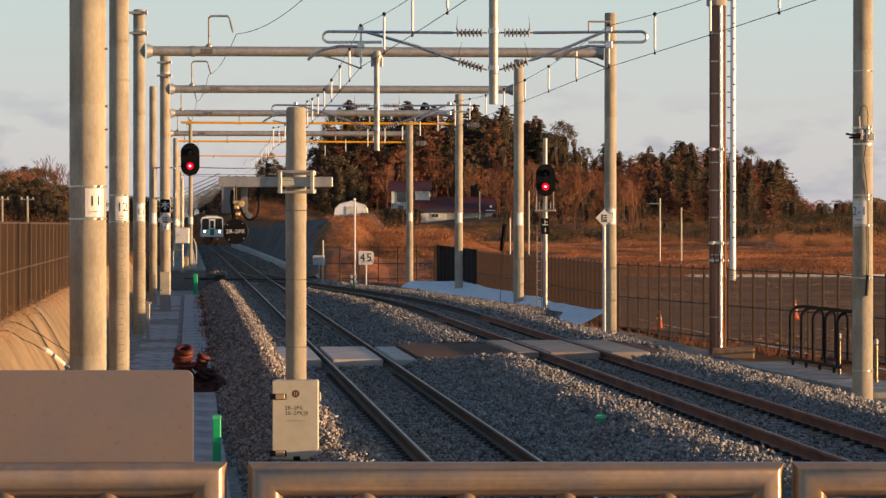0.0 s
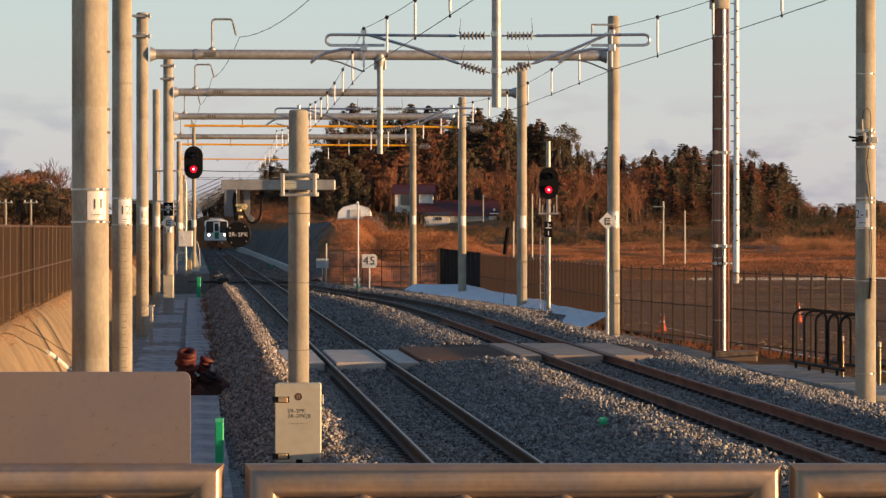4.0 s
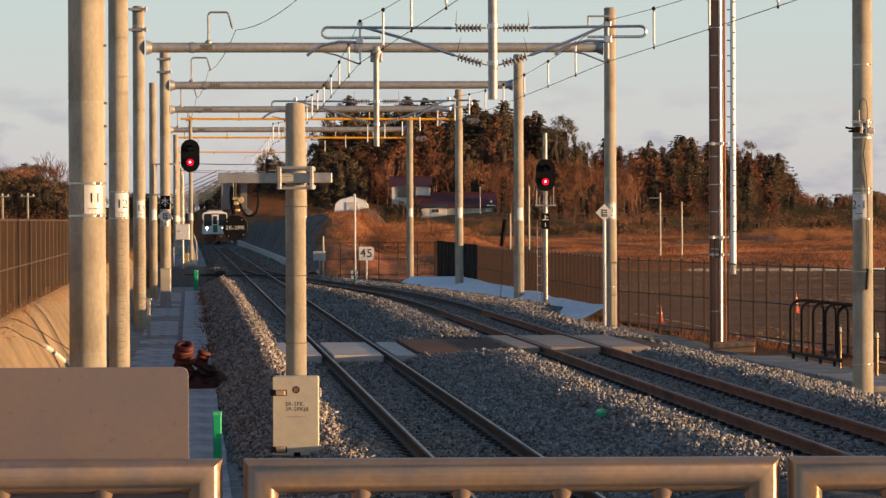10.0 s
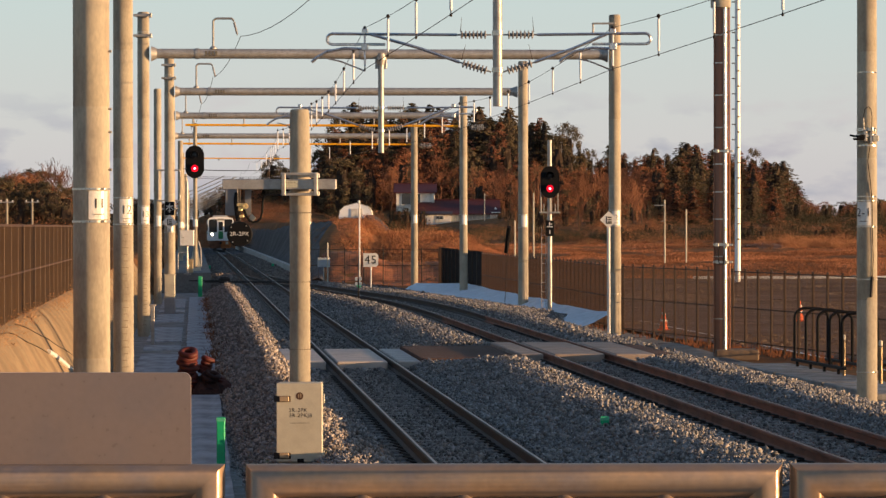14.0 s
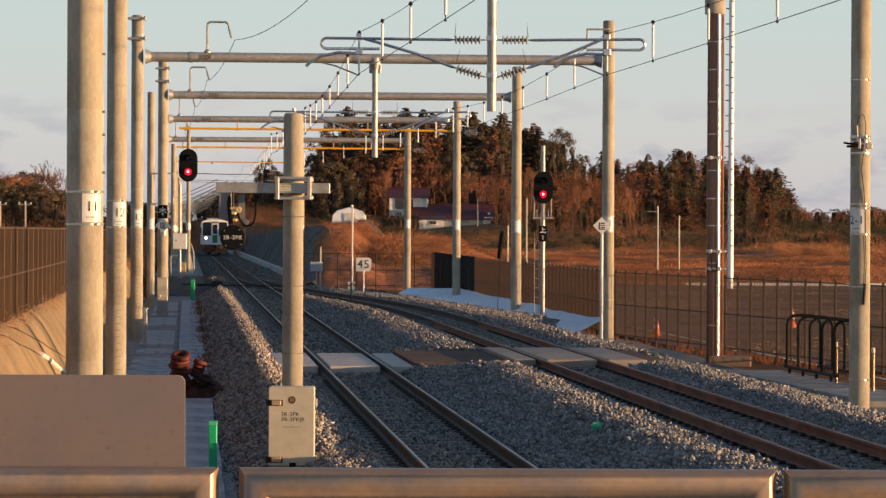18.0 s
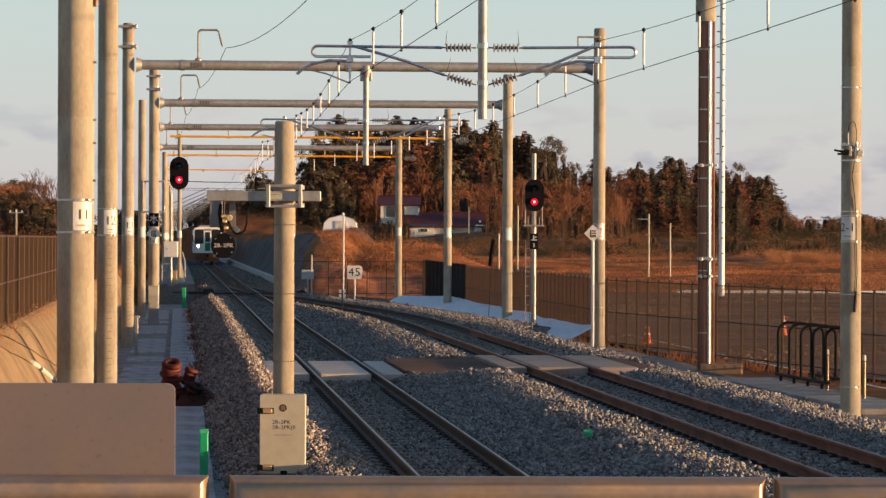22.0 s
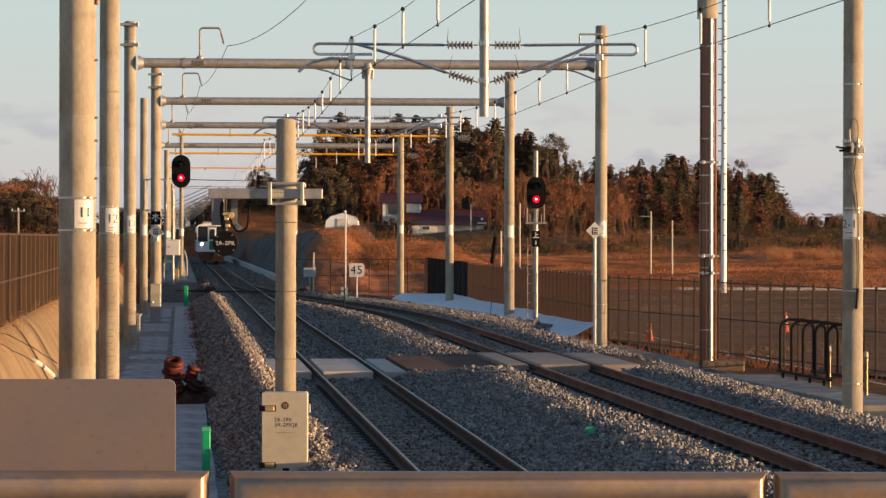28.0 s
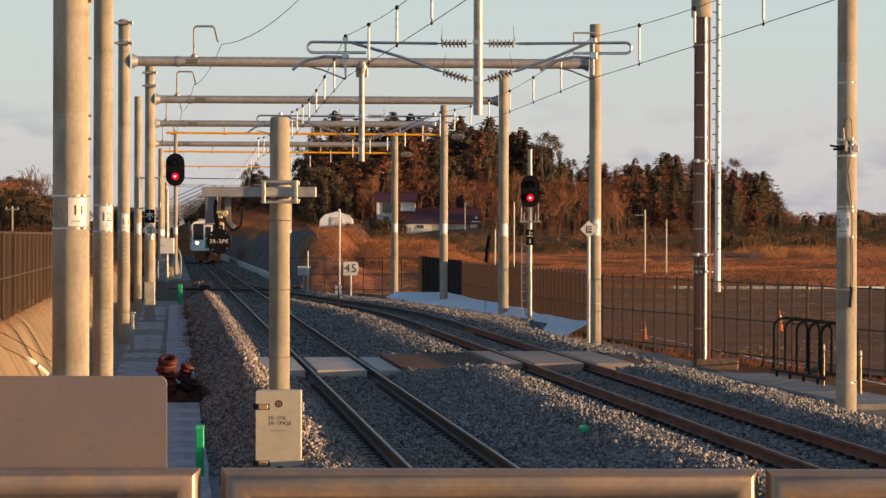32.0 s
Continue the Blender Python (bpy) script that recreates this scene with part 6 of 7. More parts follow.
part("walk_plate", Shape().box((1.4, 0.3, 0.05), (-0.9, -0.8, 0.12), 0.01), IRON, sw)

# ---- house and shed on the rise ----
SIDING = make("house_siding", (0.80, 0.75, 0.68), 0.8, vary=0.1, scale=0.6, grain=8, bump=0.1, dirt=(0.58, 0.50, 0.42), dirt_amount=0.4)
ROOF = make("maroon_roof", (0.085, 0.022, 0.022), 0.5, vary=0.15, scale=0.8, grain=12, bump=0.2, stretch=(6, 1, 1))
PANE = make("window_pane", (0.05, 0.06, 0.07), 0.1, vary=0.1, bump=0)
HY = 450.0


def house():
    ob = thing("house", "two-storey cream house with a maroon metal roof", "house", pose(0, HY, 0))
    def hx(a):
        return a * HY / 5955
    def hz(p):
        return EYE + p * HY / 5955

    def wing(name, x0, x1, z1, ridge, y0, y1):
        cx0, w = (x0 + x1) / 2, x1 - x0
        w_ = part("wall", Shape().box((w, y1 - y0, z1 - 0.5), (cx0, (y0 + y1) / 2, (z1 + 0.5) / 2), 0.02), SIDING, ob)
        ov = 0.35
        rf = Shape()
        ym = (y0 + y1) / 2
        for ya, za, yb, zb in ((y0 - ov, z1 - 0.08, ym, ridge), (ym, ridge, y1 + ov, z1 - 0.08)):
            rf.add([(x0 - ov, ya, za), (x1 + ov, ya, za), (x1 + ov, yb, zb), (x0 - ov, yb, zb), (x0 - ov, ya, za - 0.12), (x1 + ov, ya, za - 0.12), (x1 + ov, yb, zb - 0.12), (x0 - ov, yb, zb - 0.12)],
                   [(0, 1, 2, 3), (7, 6, 5, 4), (0, 4, 5, 1), (1, 5, 6, 2), (2, 6, 7, 3), (3, 7, 4, 0)])
        r_ = part("roof", rf, ROOF, ob, smooth=0)
        part("ridge_cap", Shape().box((w + 0.8, 0.25, 0.14), (cx0, ym, ridge + 0.02), 0.04), ROOF, r_)
        for s in (-1, 1):
            part("gable", Shape().prism([(y0, z1), (y1, z1), (ym, ridge - 0.1)], 0.06, pose(x0 if s < 0 else x1 + 0.06, 0, 0, 0, 0, 90)), SIDING, w_)
        return w_

    def window(parent, x, z, w, h, y):
        fr_ = part("window", Shape().box((w + 0.14, 0.06, h + 0.14), (x, y - 0.03, z), 0.01), WHITE, parent)
        part("pane", Shape().box((w / 2 - 0.04, 0.03, h), (x - w / 4, y - 0.06, z)), PANE, fr_)
        part("pane", Shape().box((w / 2 - 0.04, 0.03, h), (x + w / 4, y - 0.065, z)), PANE, fr_)
        part("sill", Shape().box((w + 0.24, 0.14, 0.05), (x, y - 0.08, z - h / 2 - 0.08), 0.008), WHITE, fr_)

    up = wing("upper", hx(-91), hx(-24), hz(62), hz(77), -1.2, 3.8)
    window(up, hx(-65), hz(49), 2.5, 1.45, -1.2)
    part("corner_post", Shape().box((0.3, 0.1, 1.75), (hx(-25.5), -1.24, hz(48)), 0.01), WHITE, up)
    side = part("side_window", Shape().box((0.08, 0.9, 0.9), (hx(-24) + 0.04, 0.6, hz(50)), 0.01), WHITE, up)
    part("pane", Shape().box((0.04, 0.7, 0.7), (hx(-24) + 0.09, 0.6, hz(50))), PANE, side)
    low_ = wing("lower", hx(-52), hx(88), hz(24), hz(48), -3.6, 2.4)
    lean = part("lean_to", Shape().box((hx(49), 1.5, 1.45), (hx(-19), -4.3, hz(9)), 0.02), SIDING, ob, "cream lean-to against the lower wing")
    window(lean, hx(-14), hz(16), 0.95, 0.42, -5.05)
    part("lean_roof", Shape().prism([(-1.0, 0.0), (0.95, 0.36), (0.95, 0.46), (-1.0, 0.10)], hx(55), pose(hx(8.5), -4.2, hz(21.5), 0, 0, 90)), make("lean_to_roof", (0.05, 0.045, 0.055), 0.6, vary=0.2), lean)
    GLASSY = make("blue_grey_sheet", (0.22, 0.25, 0.27), 0.45, vary=0.2, scale=0.8, grain=6, bump=0.05)
    for k in range(9):
        part("wall_panel", Shape().box((hx(7.4), 0.05, 1.25), (hx(9.5 + 7.6 * k), -3.64, hz(13)), 0.01), GLASSY, low_)
    part("gable_trim", Shape().box((0.16, 0.16, 1.9), (hx(88), -3.68, hz(12)), 0.01).box((1.2, 0.16, 0.14), (hx(84), -3.9, hz(25)), 0.01), WHITE, low_)
    part("dish", Shape().lathe([(0.16, 0), (0.11, 0.03), (0.02, 0.05)], 16, pose(hx(84), -3.9, hz(32), 80, 0, 20)), WHITE, ob, "white satellite dish")
    return ob


house()
sd = thing("vinyl_shed", "white vinyl shed with sloping roof on the bank", "shed", pose(-7.2, 262, 2.86))
sec_ = [(1.22, 0.84), (0.98, 1.18), (0.1, 1.46), (-0.85, 1.20), (-1.2, 0.86)]
part("skin", Shape().prism([(-1.32, 0), (1.32, 0)] + sec_, 5.0, Matrix()), make("white_vinyl", (0.88, 0.90, 0.94), 0.5, vary=0.06, scale=1.5), sd)
part("door", Shape().box((0.9, 0.05, 1.0), (0.1, -0.03, 0.52), 0.01), make("shed_door", (0.6, 0.58, 0.55), 0.6), sd)
for k in range(4):
    rb = [(x, 0.02 + 1.6 * k, z) for x, z in [(1.33, 0)] + sec_ + [(-1.33, 0)]]
    part("rib", Shape().tube(rb, 0.03, 6), STEEL, sd)

# pale pipe lying on the sandy bank, thin dark tubes beside it
pp_ = thing("drain_pipe", "short white pipe lying down the sandy bank", "pipe")
part("pipe", Shape().tube([(cx(y) + o, y, bank(o, y) + 0.03) for y, o in ((55.1, -5.45), (56.3, -5.375), (57.5, -5.30), (58.7, -5.22), (59.9, -5.14))], 0.042, 12), WHITE, pp_)
for line in (((47.5, -5.86), (49.7, -5.76), (51.5, -5.65), (53.4, -5.54), (55.2, -5.44)), ((52.2, -5.86), (53.8, -5.74), (55.8, -5.59), (58.7, -5.46), (61.2, -5.33), (64, -5.2))):
    bc = thing("ground_cable", "thin dark tube laid over the sandy bank", "cable", group="bank cables")
    part("cable", Shape().tube([(cx(y) + table(line, y), y, bank(table(line, y), y) + 0.008) for y in steps(line[0][0], line[-1][0], 0.4)], 0.007, 6), BLACK, bc)


# ---- trees ----
BARK = make("bark", (0.10, 0.062, 0.040), 0.95, vary=0.3, scale=4, grain=30, bump=0.5)
CEDAR = per_island(make("cedar_foliage", (0.235, 0.104, 0.060), 0.9, vary=0.4, scale=3, grain=14, bump=0.0, each=0.3, spec=0.1), 0.72, 1.28)
PINE = per_island(make("pine_foliage", (0.120, 0.094, 0.056), 0.9, vary=0.4, scale=3, grain=14, bump=0.0, each=0.3, spec=0.1), 0.72, 1.28)
TWIG = make("bare_twigs", (0.20, 0.094, 0.056), 0.95, vary=0.25, scale=2, grain=20, bump=0.0, each=0.3, spec=0.1)
BUSH = per_island(make("shrub_leaves", (0.215, 0.108, 0.056), 0.9, vary=0.4, scale=3, grain=12, bump=0.0, each=0.45, spec=0.1), 0.72, 1.28)
# evergreen leaves, darkened further to carry the shade below the wood
DARK_BUSH = per_island(make("evergreen_shrub_leaves", (0.052, 0.048, 0.030), 0.9, vary=0.4, scale=3, grain=12, bump=0.0, each=0.4, spec=0.1), 0.72, 1.28)
RED_BUSH = per_island(make("russet_scrub", (0.27, 0.115, 0.058), 0.9, vary=0.35, scale=3, grain=12, bump=0.0, each=0.35, spec=0.1), 0.72, 1.28)
STRAW = per_island(make("dry_grass_blades", (0.37, 0.155, 0.080), 0.9, vary=0.55, scale=0.12, grain=2, bump=0.0, spec=0.1), 0.4, 1.4)


# dark fill that puts the shade inside the crowns into colour
CROWN_SHADE = make("crown_inner_shade", (0.055, 0.040, 0.031), 0.95, vary=0.3, scale=4, grain=20, bump=0.0, spec=0.05)


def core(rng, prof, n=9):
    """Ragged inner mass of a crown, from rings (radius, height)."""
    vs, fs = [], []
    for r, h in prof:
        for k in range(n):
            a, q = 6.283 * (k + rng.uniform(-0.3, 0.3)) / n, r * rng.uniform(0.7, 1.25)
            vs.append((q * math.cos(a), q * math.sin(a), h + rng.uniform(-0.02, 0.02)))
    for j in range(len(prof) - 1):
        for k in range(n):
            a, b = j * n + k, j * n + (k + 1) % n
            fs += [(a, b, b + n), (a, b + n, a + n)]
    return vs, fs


def sprays(rng, centres, size, n, slim=1.0, wrap=0.75, flat=0.75):
    """Small leaf sprays lying round each clump (centre, radius)."""
    c = np.repeat(np.array([p for p, _ in centres]), n, axis=0)
    r = np.repeat(np.array([q for _, q in centres]), n)[:, None]
    m = len(c)
    d = rng.normal(size=(m, 3))
    d /= np.linalg.norm(d, axis=1, keepdims=True) + 1e-6
    p = c + d * np.array([1, 1, flat]) * r * rng.uniform(0.45, 1.0, (m, 1))
    u = rng.normal(size=(m, 3))
    u -= wrap * d * (u * d).sum(1, keepdims=True)
    u /= np.linalg.norm(u, axis=1, keepdims=True) + 1e-6
    w = np.cross(u, d)
    w /= np.linalg.norm(w, axis=1, keepdims=True) + 1e-6
    ln, br = size * rng.uniform(0.6, 1.4, (m, 1)), size * rng.uniform(0.35, 0.75, (m, 1)) * slim
    vs = np.stack([p - u * ln - w * br * 0.5, p + w * br * 1.2, p + u * ln - w * br * 0.5 + d * br * 0.4], 1).reshape(-1, 3)
    fs = np.arange(3 * m).reshape(-1, 3)
    return [tuple(v) for v in vs.tolist()], [tuple(f) for f in fs.tolist()]


def cedar_mesh(seed, round_top=False):
    """A conifer of height 1: boughs with drooping clumps of sprays round a ragged inner mass."""
    rng = np.random.default_rng(seed)
    cs = []
    tops = rng.uniform(0.18, 0.22) if round_top else rng.uniform(0.18, 0.23)
    lean = rng.uniform(-0.02, 0.02, 2)
    bulge = rng.uniform(0.42, 0.55) if round_top else rng.uniform(0.60, 0.80)
    bald = rng.uniform(0, 6.283)

    def reach(h):
        return tops * (1 - h) ** bulge * min(1, 0.6 + h * 2.0)
    tiers = 34
    for k in range(tiers):
        h = 0.05 + 0.945 * (k / (tiers - 1)) ** 0.92
        out = reach(h) * rng.uniform(0.86, 1.1) + 0.004
        for j in range(int(4 + 6 * (1 - h))):
            a = rng.uniform(0, 6.283)
            long = out * rng.uniform(0.7, 1.12) * (0.8 if abs((a - bald + 3.14) % 6.283 - 3.14) < 0.7 else 1)
            for t in (0.55, 1.0):
                cs.append((np.array([long * t * math.cos(a) + lean[0] * h, long * t * math.sin(a) + lean[1] * h, h - long * t * 0.25 + rng.uniform(-.03, .03) * (1.15 - h)]),
                           (0.009 + 0.033 * (1 - h)) * rng.uniform(0.75, 1.3)))
    vs, fs = sprays(rng, cs, 0.0080, 26)
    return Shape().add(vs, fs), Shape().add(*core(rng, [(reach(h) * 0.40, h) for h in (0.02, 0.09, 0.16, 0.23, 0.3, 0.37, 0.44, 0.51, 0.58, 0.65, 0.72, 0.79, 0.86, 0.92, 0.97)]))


def broad_mesh(seed, n=60, low=0.08, size=0.022, slim=1.0, per=24):
    """A broad crown of height 1, made of uneven leaf clumps."""
    rng = np.random.default_rng(seed)
    cs = []
    def reach(h):
        return 0.40 * math.sin(math.pi * min(1, (h + 0.16) / 1.18)) ** 0.6
    for _ in range(n):
        a, h = rng.uniform(0, 6.283), rng.uniform(low, 1.0)
        r = reach(h) * rng.uniform(0.6, 1.0)
        cs.append((np.array([r * math.cos(a), r * math.sin(a), h * 0.96]), rng.uniform(0.05, 0.11)))
    vs, fs = sprays(rng, cs, size * 0.72, int(per * 1.7), slim)
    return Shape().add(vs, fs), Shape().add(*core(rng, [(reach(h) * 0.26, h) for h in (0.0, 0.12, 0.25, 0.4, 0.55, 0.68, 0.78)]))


def bare_mesh(seed):
    """A leafless tree of height 1: limbs, branches and fine twigs."""
    rng = random.Random(seed)
    sh = Shape()

    def grow(p, d, ln, r, level):
        pts = [p]
        for k in range(2):
            d = (d + Vector((rng.uniform(-.18, .18), rng.uniform(-.18, .18), rng.uniform(-.02, .14)))).normalized()
            pts.append(pts[-1] + d * ln / 2)
        a, b = pts[0], pts[-1]
        sh.tube(pts, r, 4 if level < 2 else 3)
        if level < 4:
            for k in range((6, 4, 3, 3)[level]):
                t = rng.uniform(0.35, 1.0)
                q = pts[1] + (b - pts[1]) * t
                nd = (d + Vector((rng.uniform(-1, 1), rng.uniform(-1, 1), rng.uniform(-.1, .6))) * 0.8).normalized()
                grow(q, nd, ln * rng.uniform(0.5, 0.75), max(0.0016, r * 0.5), level + 1)
    grow(Vector((0, 0, 0.05)), Vector((0, 0, 1)), 0.38, 0.012, 0)
    return sh


def tree_kind(name, crown, material, label, trunk_r, trunk_h, category="tree", group="woodland trees"):
    ob = thing(name, label, category, pose(0, 0, -50), group)
    part("trunk", Shape().tube([(0, 0, -0.06), (0.004, 0.002, trunk_h * 0.5), (0, 0.004, trunk_h)], trunk_r, 6), BARK, ob)
    leaf, inner = crown if isinstance(crown, tuple) else (crown, None)
    part("crown", leaf, material, ob, smooth=0)
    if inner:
        part("inner_crown", inner, CROWN_SHADE, ob, "dark mass for the shade inside the crown", smooth=0)
    return ob


CEDARS = [tree_kind("cedar_tree", cedar_mesh(10 + k, k == 3), CEDAR, "tall reddish-brown winter cedar", 0.014, 0.9) for k in range(4)]
PINES = [tree_kind("pine_tree", cedar_mesh(20 + k, k > 2), PINE, "tall dark green conifer", 0.014, 0.9) for k in range(5)]
BROADS = [tree_kind("evergreen_tree", broad_mesh(30 + k, 78), PINE, "broad dark evergreen tree in the wood", 0.02, 0.6) for k in range(3)]
RUSSETS = [tree_kind("russet_tree", broad_mesh(40 + k, 80, 0.15, 0.038, 0.32, 16), RED_BUSH, "russet-brown tree with dense fine twigs", 0.02, 0.6) for k in range(3)]
BARES = [tree_kind("bare_tree", bare_mesh(50 + k), TWIG, "leafless brown winter tree", 0.015, 0.3) for k in range(4)]
SHRUBS = [tree_kind("shrub", broad_mesh(70 + k, 36, 0.02, 0.04, 0.35, 20), BUSH, "low brown winter shrub", 0.02, 0.4, "shrub", "shrubs") for k in range(3)]
DARKS = [tree_kind("shrub", broad_mesh(80 + k, 36, 0.02, 0.03, 0.8, 20), DARK_BUSH, "dark green evergreen shrub", 0.02, 0.4, "shrub", "shrubs") for k in range(3)]
HEDGES = [tree_kind("shrub", broad_mesh(90 + k, 36, 0.02, 0.05, 0.3, 20), RED_BUSH, "sunlit russet shrub by the field", 0.02, 0.4, "shrub", "shrubs") for k in range(3)]


PLANTED = []


def plant(kinds, rng, x, y, height, wide=1.0):
    o = x - cx(min(y, 1500))
    z = terrain(o, y) - 0.1
    src = rng.choice(kinds)
    m = pose(x, y, z, rng.uniform(-2, 2), rng.uniform(-2, 2), rng.uniform(0, 360))
    if src in PLANTED:
        ob = copy_thing(src, m)
    else:
        PLANTED.append(src)
        ob, src.matrix_basis = src, m
    ob.scale = (height * wide, height * wide, height)
    return ob


rng = random.Random(11)
# crest of the wood as direction (x over y, in thousandths) and height over eye (thousandths)
WOOD = [(-39, 24), (-36, 31), (-26, 36.5), (-15, 35.5), (-6, 35), (7, 34.5), (13, 34), (18, 34.5), (24, 33), (31, 33.5), (36, 30), (39, 26), (45, 24.5), (52, 23.5),
        (62, 24), (70, 25), (80, 25), (88, 23), (97, 22.5), (101, 17), (105, 9)]
for row, (dist, share) in enumerate(((556, 0.60), (592, 0.80), (630, 1.0), (662, 0.98))):
    a = WOOD[0][0] + row
    while a < 104:
        y = dist + rng.uniform(-14, 14)
        x = a / 1000 * y
        top = table(WOOD, a) / 1000 * y * share * rng.uniform(0.80, 1.07)
        h = EYE + top - terrain(x - cx(y), y)
        r = rng.random()
        if 41 < a < 58 and row < 3:
            plant(BARES if r < 0.6 else RUSSETS, rng, x, y, max(4, h * 0.95), 1.0)
        elif row == 0 and a < 62:
            plant(BARES if r < 0.35 else RUSSETS if r < 0.55 else CEDARS if r < 0.8 else BROADS, rng, x, y, h, 1.0)
        else:
            green = 0.72 if a < 74 else 0.25
            kinds = (PINES if r < 0.42 else BROADS if r < 0.74 else CEDARS) if a < 38 else PINES if r < green else CEDARS if r < 0.93 else BROADS
            plant(kinds, rng, x, y, h, rng.uniform(0.55, 0.95) if kinds is BROADS else rng.uniform(1.4, 2.1) if a < 58 else rng.uniform(1.8, 2.6))
        a += rng.uniform(2.6, 4.3) * (1 if a < 58 else 1.3)
# front of the wood, down towards the field
for dist, share in ((385, 0.56), (430, 0.72), (475, 0.86), (515, 0.95)):
    a = 61 + rng.uniform(0, 3)
    while a < 101:
        y = dist + rng.uniform(-16, 16)
        x = a / 1000 * y
        h = EYE + table(WOOD, a) / 1000 * y * share * rng.uniform(0.75, 1.05) - terrain(x - cx(y), y)
        plant(PINES if rng.random() < (0.7 if a < 78 else 0.3) else CEDARS, rng, x, y, max(3, h), rng.uniform(1.7, 2.5))
        a += rng.uniform(4.0, 7.0)
for k in range(44):
    a = rng.uniform(18, 61)
    y = rng.uniform(345, 440)
    r = rng.random()
    plant(BARES if r < 0.55 else RUSSETS if r < 0.75 else BROADS, rng, a / 1000 * y, y, rng.uniform(2.6, 6.5) if r < 0.75 else rng.uniform(2, 4), 1.0)
# low woods to either side and behind the line
for k in range(84):
    a = rng.uniform(101, 142)
    y = rng.uniform(400, 520)
    r = rng.random()
    plant(BARES if r < 0.5 else RUSSETS if r < 0.7 else BROADS, rng, a / 1000 * y, y, rng.uniform(1.5, 2.8), 1.6)
for k in range(70):
    a = rng.uniform(-150, -104)
    y = rng.uniform(300, 430)
    r = rng.random()
    plant(BARES if r < 0.2 else RUSSETS if r < 0.45 else BROADS, rng, a / 1000 * y, y, rng.uniform(0.011, 0.016) * y * (1.15 if a < -120 else 0.95), 1.1)
for k in range(90):
    a = rng.uniform(-96, -34)
    y = rng.uniform(540, 700)
    r = rng.random()
    plant(BARES if r < 0.25 else RUSSETS if r < 0.65 else BROADS, rng, a / 1000 * y, y, rng.uniform(2.2, 4.6) if a < -52 else rng.uniform(4, 8), 1.5)
for a, y, h in ((-117, 352, 9.0), (-119.5, 365, 8.0), (-115, 340, 7.4), (-128, 350, 7.2)):
    plant(BARES, rng, a / 1000 * y, y, h, 1.0)
for a, y, h in ((-121.5, 305, 5.3), (-117.6, 300, 5.5), (-113.5, 298, 5.0), (-109.5, 300, 4.4), (-126.5, 300, 4.6)):
    plant(BROADS, rng, a / 1000 * y, y, h, 1.05)
for a, y, h in ((-51.5, 560, 8.6), (-53.6, 572, 7.4), (-49.6, 566, 6.6)):
    plant(BROADS, rng, a / 1000 * y, y, h, 0.72)
# scrub: clumps of thin upright sprays, joined by colour
def scrub(name, clumps, per, material, label):
    g = np.random.default_rng(len(clumps))
    c = np.repeat(np.array(clumps, float), per, axis=0)          # x, y, z, height, radius
    n = len(c)
    az, rr, up = g.uniform(0, 2 * np.pi, n), np.sqrt(g.random(n)), g.random(n)
    dome = np.sqrt(np.clip(1 - (0.9 * rr) ** 2, 0, 1))
    p = np.stack([c[:, 0] + c[:, 4] * rr * np.cos(az), c[:, 1] + c[:, 4] * rr * np.sin(az), c[:, 2] + c[:, 3] * dome * up * 0.9], 1)
    ln_ = np.minimum(c[:, 3] * 0.13, 0.105) * g.uniform(0.4, 1.0, n)
    d = np.stack([np.cos(az) * rr * 0.6, np.sin(az) * rr * 0.6, np.full(n, 0.8)], 1) + g.normal(0, 0.35, (n, 3))
    d /= np.linalg.norm(d, axis=1, keepdims=True)
    out = np.stack([np.cos(az) * rr, np.sin(az) * rr, dome * 0.8 + 0.1], 1) + g.normal(0, 0.25, (n, 3))
    w = np.cross(d, out)
    w *= (ln_ * g.uniform(0.15, 0.4, n) / np.linalg.norm(w, axis=1))[:, None]
    v = np.stack([p - w, p + w, p + d * ln_[:, None]], 1).reshape(-1, 3)
    me = bpy.data.meshes.new(name)
    me.vertices.add(3 * n)
    me.vertices.foreach_set("co", v.reshape(-1).astype(np.float32))
    me.loops.add(3 * n)
    me.loops.foreach_set("vertex_index", np.arange(3 * n, dtype=np.int32))
    me.polygons.add(n)
    me.polygons.foreach_set("loop_start", np.arange(0, 3 * n, 3, dtype=np.int32))
    me.update(calc_edges=True)
    tagged(part(name, me, material), label, "scrub", kind="stuff")


THICKET = {"brown": [], "dark": [], "russet": []}


def thicket(count, a0, a1, y0, y1, h0, h1, wide, mix, keep=None):
    """Sows clumps of scrub between two directions and two distances."""
    for _ in range(count):
        a, y = rng.uniform(a0, a1), rng.uniform(y0, y1)
        x = a / 1000 * y
        if keep and not keep(a, y, x - cx(y)):
            continue
        patch = rng.random() * 0.6 + 0.5 * (noise.noise(Vector((x * 0.07, y * 0.03, 6))) + 0.4)
        kind = "dark" if patch < mix[0] else "brown" if patch < mix[1] else "russet"
        h = h0 + (h1 * 1.3 - h0) * rng.random() ** 1.7
        if -8 < a < 15 and y < 430:
            h = min(h, max(0.2, EYE + 0.0014 * y - terrain(x - cx(y), y)))
        THICKET[kind].append((x, y, terrain(x - cx(y), y) - 0.1, h, h * wide * rng.uniform(0.6, 1.2)))


